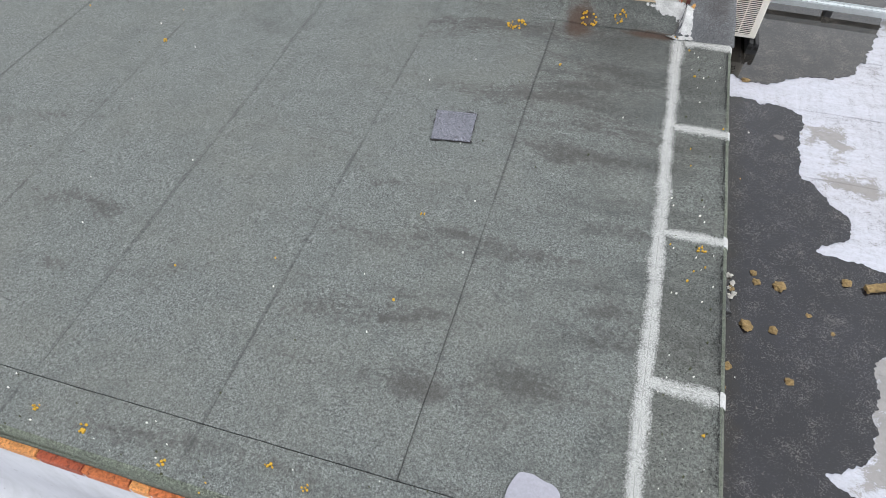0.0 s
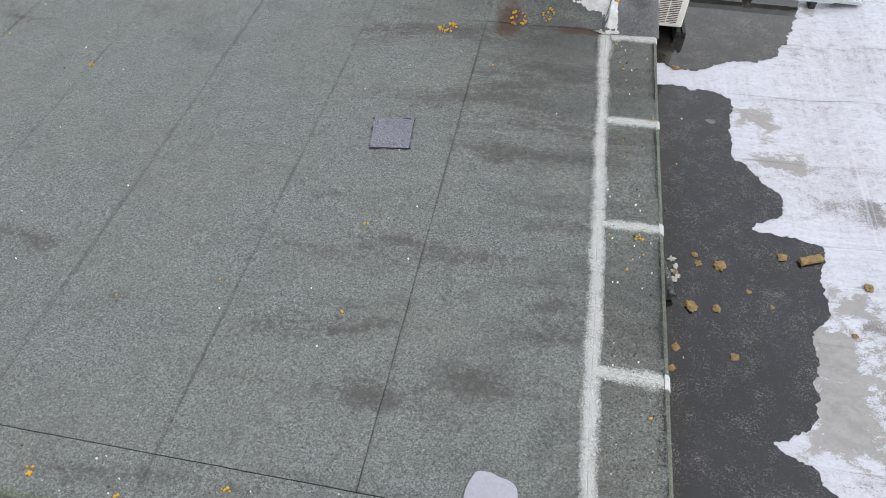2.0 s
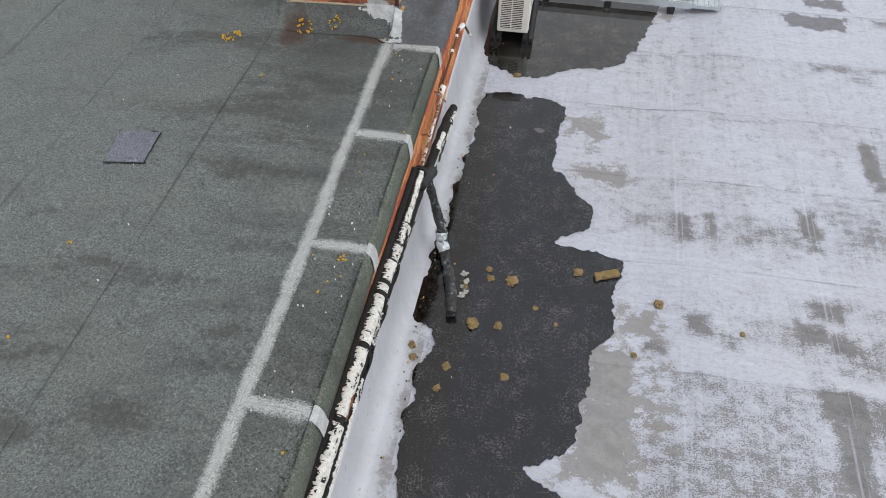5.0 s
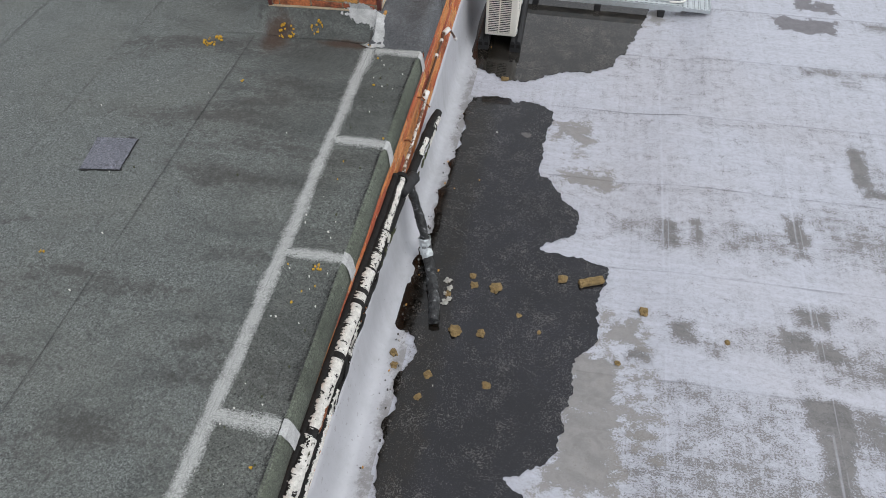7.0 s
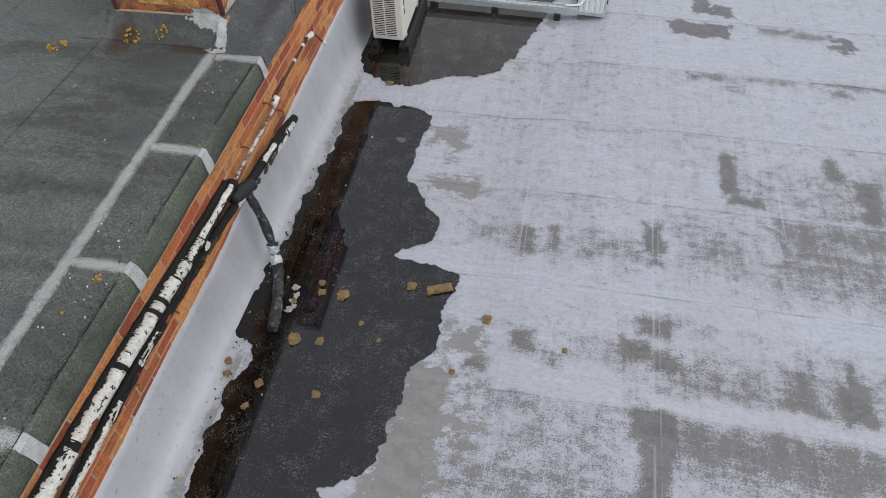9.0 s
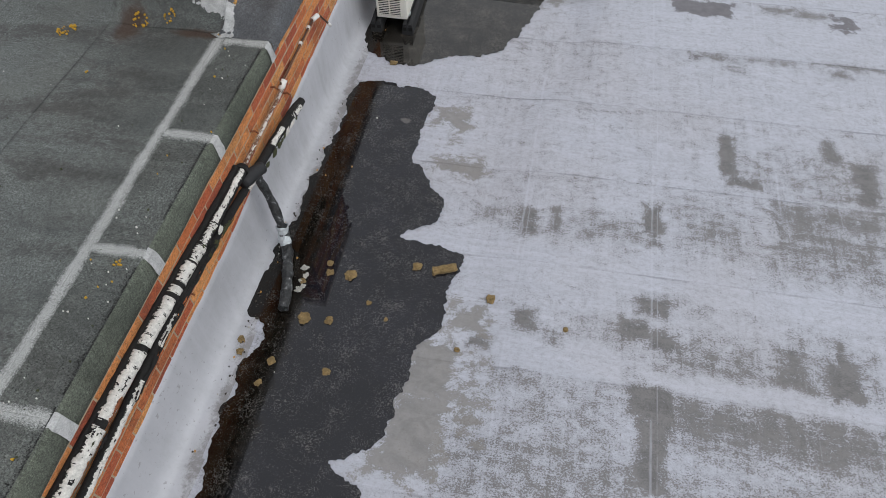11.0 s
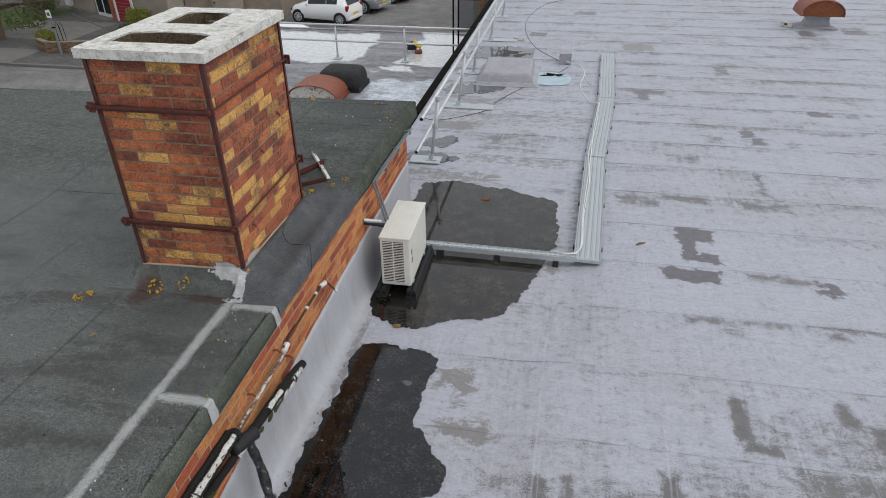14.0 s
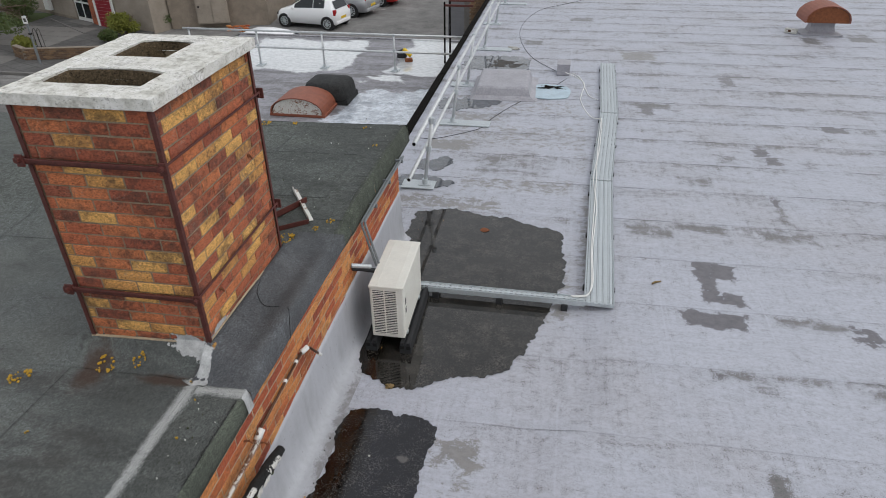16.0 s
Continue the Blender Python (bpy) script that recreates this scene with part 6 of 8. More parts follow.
puddle([sunk(*p) for p in [(0.80, 5.62), (0.79, 6.1), (0.79, 7.1), (0.79, 7.9), (0.86, 8.25), (1.15, 8.37), (1.68, 8.30), (2.2, 8.15), (2.53, 7.98), (2.55, 7.6), (2.60, 7.25), (2.50, 6.65), (2.33, 6.15), (2.27, 5.9), (1.99, 5.53), (1.7, 5.50), (1.41, 5.32), (1.14, 5.34)]], "still dark puddle round the air conditioner", WATER, mat=M_WATER_BROWN)
puddle([(0.42, 9.0), (0.8, 8.98), (1.15, 9.1), (1.05, 9.22), (0.7, 9.28), (0.42, 9.25)], "small puddle on the membrane", 0.0075, 0.08, M_WATER_MID, 4.0)
puddle([(0.55, 9.5), (0.8, 9.52), (1.0, 9.78), (0.9, 9.95), (0.65, 9.85), (0.5, 9.7)], "small puddle on the membrane", 0.0075, 0.08, M_WATER_MID, 4.0)
puddle([(0.42, 12.0), (0.7, 11.9), (1.0, 12.05), (1.5, 12.35), (1.2, 12.5), (0.72, 12.52), (0.4, 12.45)], "small puddle on the membrane", 0.0075, 0.10, M_WATER_MID, 4.0)
puddle([(0.5, 14.4), (0.9, 14.25), (1.3, 14.3), (1.75, 14.45), (1.6, 15.1), (1.2, 15.3), (0.7, 15.2), (0.45, 14.9)], "small puddle on the membrane", 0.0075, 0.12, M_WATER_MID, 4.0)
puddle([(-2.5, 12.0), (-1.6, 11.6), (-0.15, 11.5), (-0.12, 13.0), (-0.12, 14.6), (-0.15, 15.6), (-0.7, 15.9), (-1.3, 15.5), (-1.8, 15.75), (-2.2, 15.2), (-2.1, 14.4), (-2.45, 13.6), (-2.3, 12.8)], "broad puddle on the rear roof with sky sheen in its colour", Z2 + 0.004, 0.16, M_WATER_SHEEN, 1.6)
# crumbs of silt and grit along the foot of the wall
rr = random.Random(21)
for mat, label, count in ((M_SILT, "dark brown crumbs of silt", 90), (M_ORANGE, "small brick crumbs", 14), (M_FLAKE, "pale paint flakes", 12)):
    bm = bmesh.new()
    for i in range(count):
        y = rr.choice((rr.uniform(1.5, 4.9), rr.uniform(2.2, 3.6), rr.uniform(5.5, 8.2)))
        x = 0.86 + abs(rr.gauss(0, 0.08)) if mat is M_SILT else 0.84 + abs(rr.gauss(0, 0.16))
        q = rr.uniform(0.003, 0.009)
        prism(bm, [(x + q * rr.uniform(0.5, 1.2) * math.cos(k * 1.05), y + q * rr.uniform(0.6, 1.6) * math.sin(k * 1.05)) for k in range(6)], 0.004 + dip(x, y), 0.0105 + dip(x, y) + 0.3 * q)
    tagged(part("crumbs", bm, mat, lower, label), kind="stuff")

# ---------------------------------------------------------------- debris in the water
CHUNKS = [(2.092, 3.21, 0.075, 0), (1.154, 2.944, 0.03, 1), (1.318, 3.045, 0.035, 2), (1.463, 3.049, 0.055, 3), (1.898, 3.201, 0.045, 4), (2.44, 3.04, 0.045, 5), (1.251, 2.664, 0.06, 6), (1.423, 2.68, 0.04, 7), (1.148, 2.336, 0.035, 8), (1.51, 2.329, 0.035, 9), (1.227, 5.306, 0.045, 10), (0.905, 2.442, 0.035, 11), (1.30, 3.12, 0.03, 12), (2.284, 2.63, 0.025, 13), (2.954, 2.909, 0.025, 14), (1.645, 2.859, 0.024, 15), (1.785, 2.757, 0.02, 16), (0.93, 2.36, 0.03, 17), (1.12, 2.18, 0.03, 18)]
for x, y, r, s in CHUNKS:
    z = WATER - 0.001 if dip(x, y) < -0.03 else dip(x, y)
    x, y = sunk(x, y, 0.0141 * min(1.0, z / WATER))
    if s == 0:
        bm = slab(-0.085, 0.085, -0.028, 0.028, 0, 0.030, 0.006)
        bmesh.ops.subdivide_edges(bm, edges=bm.edges, cuts=5, use_grid_fill=True)
        for v in bm.verts:
            v.co += Vector((noise.noise(v.co * 40), noise.noise(v.co * 40 + Vector((5, 0, 0))), 0.5 * noise.noise(v.co * 40 + Vector((0, 5, 0))))) * 0.008
            v.co += noise.noise_vector(v.co * 60) * 0.007
        ob = whole("foam_chunk", bm, M_FOAM, "oblong torn chunk of yellow insulation foam", "foam chunk", "foam chunks", m=pose(x, y, z + 0.003, 0, 0, 22))
    else:
        ob = whole("foam_chunk", lump(r * 0.70, s * 5.3, 0.40, 3, 0.6), M_FOAM, "torn lump of yellow insulation foam", "foam chunk", "foam chunks", m=pose(x, y, z + r * 0.13, 0, 0, s * 67))
stick_bm = bmesh.new()
tube(stick_bm, [(-0.055, 0, 0), (-0.01, 0.006, 0.002), (0.055, -0.004, 0)], [0.009, 0.011, 0.007], 7)
whole("stick", stick_bm, M_FOAM, "short yellowish wooden stick lying on the roof", "stick", m=pose(3.49, 7.2, 0.012, 0, 0, 35))
whole("leaf", lump(0.05, 77, 0.2, 2, 0.3), M_RUST, "fallen rust-brown leaf floating on a puddle", "leaf", m=pose(1.659, 8.04, WATER + 0.004, 0, 0, 20))

# ---------------------------------------------------------------- lichen and droppings on the felt
def lichen(x, y, r, n, seed):
    bm = bmesh.new()
    rr = random.Random(seed)
    for i in range(2 * n):
        a = rr.uniform(0, 6.28)
        d = r * math.sqrt(rr.uniform(0.08, 1))
        px, py, q = x + d * math.cos(a), y + d * math.sin(a), rr.uniform(0.2, 0.52) * r / math.sqrt(n)
        ring = [(px + q * (1 + 0.4 * noise.noise(Vector((k, i, seed)))) * math.cos(k * 0.785), py + q * (1 + 0.4 * noise.noise(Vector((k, i, seed + 3)))) * math.sin(k * 0.785)) for k in range(8)]
        z = roof_z(px, py) + 0.010
        if 4.14 < py < 4.4 and -0.5 < px < 0.44:
            z += 0.7 * (py - 4.14)
        prism(bm, ring, z - 0.006, z + 0.002)
    return tagged(part("lichen", bm, M_LICHEN, deck, "yellow lichen rosette"), kind="stuff")


for x, y, r, n, s in ((-0.68, 4.0, 0.065, 14, 1), (-0.21, 4.15, 0.06, 12, 2), (0.0, 4.2, 0.042, 7, 3), (0.635, 2.247, 0.026, 6, 4), (-0.764, 2.111, 0.013, 3, 5), (-1.743, 0.6, 0.028, 4, 6), (-0.933, 0.654, 0.022, 3, 7), (-0.76, 0.618, 0.02, 3, 8), (-2.0, 0.62, 0.02, 4, 9), (-1.35, 0.55, 0.02, 3, 10), (0.40, 4.10, 0.02, 3, 11), (0.593, 6.03, 0.035, 7, 12), (0.50, 5.92, 0.03, 6, 13), (0.31, 5.76, 0.075, 22, 18), (-0.9, 8.15, 0.07, 9, 14), (-0.55, 8.17, 0.04, 5, 15), (0.3, 8.1, 0.03, 4, 19), (0.55, 7.6, 0.03, 4, 20), (-3.0, 3.2, 0.02, 3, 16), (-0.3, 3.6, 0.012, 2, 17)):
    lichen(x, y, r, n, s)
rr = random.Random(11)
bm = bmesh.new()
for i in range(1700):
    near = i < 1300
    y = rr.uniform(0.55, 4.0) if near else rr.uniform(5.9, 8.2)
    if noise.noise(Vector((y * 2.3, 0, 4))) < -0.25:
        continue
    x = (0.728 + lean(y) if near else 0.685) + 0.006 * noise.noise(Vector((y * 5, 2, 0))) + -abs(rr.gauss(0, 0.005 if rr.random() < 0.55 else 0.022))
    q = rr.uniform(0.0007, 0.0021)
    prism(bm, [(x + q * rr.uniform(0.5, 1.2) * math.cos(k * 1.257), y + q * rr.uniform(0.8, 2.4) * math.sin(k * 1.257)) for k in range(5)], roof_z(x, y) - 0.002, roof_z(x, y) + 0.0078)
tagged(part("grit", bm, M_BITUMEN, deck, "dark grit along the turned edge"), kind="stuff")
rr = random.Random(5)
for name, count, mat, size, label in (("droppings", 120, M_DROPPING, (0.0016, 0.0048), "small white droppings and chips"), ("moss_specks", 130, M_MOSS, (0.002, 0.005), "dark moss specks"), ("lichen_specks", 22, M_LICHEN, (0.003, 0.007), "tiny yellow lichen specks")):
    bm = bmesh.new()
    for i in range(count):
        if rr.random() < 0.45:
            x, y = rr.uniform(0.47, 0.72), rr.uniform(0.5, 4.0)
        elif rr.random() < 0.4:
            x, y = rr.uniform(-3, 0.4), rr.uniform(0.48, 0.75)
        elif rr.random() < 0.5:
            x, y = 0.72 - abs(rr.gauss(0, 0.55)), rr.uniform(5.9, 8.5)
        else:
            x, y = rr.uniform(-4, 0.4), rr.uniform(0.8, 4.0)
        if name == "moss_specks" and x > 0.42 and rr.random() < 0.6:
            continue
        q = rr.uniform(*size) * (0.7 + 0.6 * rr.random())
        prism(bm, [(x + q * rr.uniform(0.5, 1.2) * math.cos(k * 1.05), y + q * rr.uniform(0.5, 1.2) * math.sin(k * 1.05)) for k in range(6)], roof_z(x, y) + 0.002, roof_z(x, y) + 0.0115)
    tagged(part(name, bm, mat, deck, label), kind="stuff")

# ---------------------------------------------------------------- guard rails
def rail_post(x, y, z, h, lean, plate_x0, plate_x1, group, label):
    """A free-standing rail post with its foot and ballast plate."""
    t = thing("guard_post", label, "guard rail", group, m=pose(x, y, z))
    bm = bmesh.new()
    tube(bm, [(0, 0, 0.02), (lean, 0, h)], 0.024, 12)
    part("tube", bm, M_TUBE, t, smooth=True)
    for zz in (h * 0.56, h - 0.03):
        part("clamp", tube(bmesh.new(), [(lean * zz / h, 0, zz - 0.03), (lean * zz / h, 0, zz + 0.03)], 0.034, 12), M_ZINC, t)
    bm = slab(plate_x0, plate_x1, -0.12, 0.12, 0.006, 0.022, 0.004)
    part("base_plate", bm, M_ZINC, t)
    bm = bmesh.new()
    tube(bm, [(0, 0, 0.022), (0, 0, 0.10)], 0.036, 12)
    box(bm, -0.08, 0.08, -0.05, 0.05, 0.02, 0.032, 0.004)
    part("socket", bm, M_ZINC, t)
    return t


def rail_bar(pts, r, group, label):
    bm = bmesh.new()
    tube(bm, pts, r, 12)
    ob = whole("guard_rail_tube", bm, M_TUBE, label, "guard rail", group, smooth=True)
    bm = bmesh.new()
    a, b = Vector(pts[0]), Vector(pts[1])
    tube(bm, [a - (b - a).normalized() * 0.002, a + (b - a).normalized() * 0.002], r * 0.8, 12)
    part("open_end", bm, M_BLACK, ob)
    return ob


LEANS = [(9.0, 0.762), (11.28, 0.74), (13.24, 0.69), (15.8, 0.69), (18.2, 0.68), (20.7, 0.67), (23.2, 0.66)]
for i, (y, x) in enumerate(LEANS):
    rail_post(x, y, 0, 0.93, 0.11, -0.27 if i % 2 else -0.30, 0.60 if i % 2 else 0.13, "guard rail on the main roof", "leaning galvanised guard rail post on a base plate")
rail_bar([(0.81, 8.25, 0.885), (0.80, 15.0, 0.90), (0.76, 25.0, 0.91)], 0.026, "guard rail on the main roof", "galvanised top tube of the guard rail")
rail_bar([(0.765, 8.12, 0.50), (0.76, 15.0, 0.52), (0.72, 25.0, 0.53)], 0.024, "guard rail on the main roof", "galvanised middle tube of the guard rail")
for x in (-7.15, -5.3, -3.57, -1.72, -0.03):
    rail_post(x, 17.27, Z2, 0.90, 0.0, -0.10, 0.10, "guard rail on the rear roof", "upright galvanised guard rail post on a base plate")
rail_bar([(-7.3, 17.25, Z2 + 0.88), (-3, 17.25, Z2 + 0.88), (0.10, 17.28, Z2 + 0.88)], 0.025, "guard rail on the rear roof", "galvanised top tube of the guard rail")
rail_bar([(-7.3, 17.25, Z2 + 0.47), (-3, 17.25, Z2 + 0.47), (0.10, 17.28, Z2 + 0.47)], 0.025, "guard rail on the rear roof", "galvanised middle tube of the guard rail")

# dark steel frame beside the rear roof
frame_t = thing("steel_frame", "dark rusted steel frame rising beside the roof", "frame")
for x, y in ((-0.60, 18.1), (-0.49, 18.25)):
    part("upright", slab(x - 0.02, x + 0.02, y - 0.02, y + 0.02, Z2, 0.52, 0.003), M_BLACK_EDGE, frame_t)
part("cross_bar", slab(-0.62, 0.12, 18.08, 18.12, 0.41, 0.46, 0.003), M_IRON, frame_t)
part("cross_bar", slab(-0.51, 0.12, 18.23, 18.27, 0.50, 0.54, 0.003), M_IRON, frame_t)

# yellow tool bag on the rear roof
bag = thing("tool_bag", "black tool bag with a yellow tool on the wet roof", "bag")
part("bag_body", lump(0.14, 3, 1.0, 3, 0.25), M_RUBBER, bag).matrix_basis = pose(-1.80, 18.35, Z2 + 0.12)
bm = slab(-0.17, 0.12, -0.045, 0.045, 0, 0.10, 0.03, m=pose(0, 0, 0, 0, 28, -28))
part("yellow_tool", bm, M_YELLOW, bag, "bright yellow tool").matrix_basis = pose(-1.62, 18.2, Z2 + 0.16)
part("tool_foot", slab(-0.10, 0.10, -0.05, 0.05, 0.0, 0.10, 0.02), M_RUST, bag).matrix_basis = pose(-1.56, 18.1, Z2 + 0.005, 0, 0, 20)


# ---------------------------------------------------------------- vents
def cowl(name, label, x, y, z, w, d, h, lift, mat, face_mat, pedestal):
    """A barrel-topped roof vent, open-ended along y, on a flared pedestal."""
    t = thing(name, label, "roof vent", "roof vents", m=pose(x, y, z))
    n = 16
    arch = [(-w / 2 * math.cos(math.pi * i / n), lift + h * math.sin(math.pi * i / n) ** 0.8) for i in range(n + 1)]
    bm = bmesh.new()
    outer = [[(px, py, pz) for px, pz in arch] for py in (0, d * 0.5, d)]
    inner = [[(px * 0.965, py, lift + (pz - lift) * 0.95) for px, pz in arch] for py in (d, d * 0.5, 0)]
    loft(bm, outer + inner + [outer[0]])
    part("hood", bm, mat, t, smooth=False)
    for py in (0.03, d - 0.04):
        bm = bmesh.new()
        a = [bm.verts.new((px * 0.93, py, lift + (pz - lift) * 0.92)) for px, pz in arch]
        b = [bm.verts.new((px * 0.93, py + 0.012, lift + (pz - lift) * 0.92)) for px, pz in arch]
        bm.faces.new(a)
        bm.faces.new(b[::-1])
        for i in range(len(arch)):
            bm.faces.new((a[i], a[(i + 1) % len(arch)], b[(i + 1) % len(arch)], b[i]))
        part("end_panel", bm, face_mat, t)
    if pedestal:
        bm = bmesh.new()
        prof = [(1.0, 0.006), (0.97, 0.03), (0.62, 0.08), (0.55, lift * 0.6), (0.56, lift + 0.02)]
        rows = []
        for s, zz in prof:
            a, b = w * 0.48 * s, d * 0.30 * s
            cy = d / 2
            rows.append([(-a, cy - b, zz), (a, cy - b, zz), (a, cy + b, zz), (-a, cy + b, zz), (-a, cy - b, zz)])
        loft(bm, rows)
        part("pedestal", bm, M_COATING, t)
    else:
        part("base", slab(-w * 0.52, w * 0.52, 0.02, d + 0.05, 0.004, lift + 0.01, 0.006), mat, t)
    return t


cowl("roof_vent", "terracotta hooded vent on a pale pedestal", 8.17, 17.85, 0, 0.95, 0.75, 0.37, 0.31, M_COWL, M_RUST, True)
cowl("roof_vent", "terracotta hooded vent with a flaking end panel", -2.95, 13.72, Z2, 1.16, 0.82, 0.36, 0.05, M_COWL, M_RUSTY_PANEL, False)
vent = thing("roof_vent", "black dirty hooded vent on the rear roof", "roof vent", "roof vents", m=pose(-2.62, 14.95, Z2))
bm = bmesh.new()
rows = []
for s, zz in ((0.99, 0.10), (1.02, 0.13), (1.0, 0.24), (0.97, 0.35), (0.90, 0.42), (0.80, 0.455), (0.45, 0.475)):
    ring = []
    for k in range(33):
        c, q = math.cos(k * math.pi / 16), math.sin(k * math.pi / 16)
        ring.append((0.50 * s * math.copysign(abs(c) ** 0.38, c), 0.42 * s * math.copysign(abs(q) ** 0.38, q), zz + 0.006 * noise.noise(Vector((c * 3, q * 3, zz * 9)))))
    rows.append(ring)
g = loft(bm, rows)
bm.faces.new(g[-1][:-1])
bm.faces.new(g[0][:-1])
part("hood", bm, M_COWL_OLD, vent, smooth=True)
part("base", slab(-0.42, 0.50, -0.38, 0.42, 0.004, 0.12, 0.01), M_COWL_OLD, vent)
small = thing("vent_block", "small weathered block beside the roof vent", "block", m=pose(7.55, 18.2, 0.004, 0, 0, -35))
part("body", slab(-0.13, 0.13, -0.06, 0.06, 0, 0.10, 0.01), M_STONE, small)
part("recess", slab(-0.05, 0.02, -0.062, -0.058, 0.03, 0.08), M_COPPER, small)

# low membrane-covered upstand, pad and box
bm = bmesh.new()
rows = []
for s, zz, o in ((1.12, 0.004, 0.05), (1.05, 0.02, 0.03), (0.97, 0.06, 0.0), (0.90, 0.17, 0.0), (0.86, 0.20, 0.0), (0.80, 0.205, 0.0)):
    a, b = 0.50 * s, 0.62 * s
    rows.append([(-a, -b, zz), (a + o, -b, zz), (a + o, b, zz), (-a, b, zz), (-a, -b, zz)])
g = loft(bm, rows)
bm.faces.new(g[-1][:-1])
whole("roof_hatch", bm, M_COATING, "low roof hatch covered in pale membrane", "roof hatch", m=pose(1.38, 13.15, 0.002, 0, 0, 2))
bm = film([(1.92, 12.72), (2.5, 12.74), (2.53, 13.33), (2.3, 13.42), (1.95, 13.4)], 0.016, 0.02, 8, 4, 0.012)
whole("blue_pad", bm, plain("pale_blue_coating", (0.42, 0.53, 0.60), 0.35, 0, 0.25, 5), "pale blue patch of wet coating", "patch", kind="structure")
blk = thing("junction_box", "grey junction box lying on the membrane", "box", m=pose(2.42, 14.25, 0.004))
part("body", slab(-0.12, 0.12, -0.18, 0.18, 0, 0.20, 0.008), M_COATING, blk)
part("lid", slab(-0.125, 0.125, -0.185, 0.185, 0.20, 0.215, 0.004), M_COATING, blk)
for i, (x, y) in enumerate(((1.35, 15.9), (1.28, 15.95), (2.75, 21.6))):
    whole("packet", lump(0.09, 40 + i, 0.3, 2, 0.7), M_FLAKE, "crumpled silver packet on the membrane", "litter", "litter", m=pose(x, y, 0.02, 0, 0, i * 40))
flaked("scum", M_SILT, lower, lambda u, v: (0.75 + 0.95 * u, 14.35 + 0.75 * v, 0.0095), 90, 70, 5.0, 0.75, "dark scum in a shallow puddle", 5.0, 0.9)
flaked("scum", M_BLACK_EDGE, lower, lambda u, v: (1.93 + 0.58 * u, 13.15 + 0.28 * v, 0.0185), 80, 40, 2.0, 0.75, "black flakes along a wet patch", 12.0, 0.9)


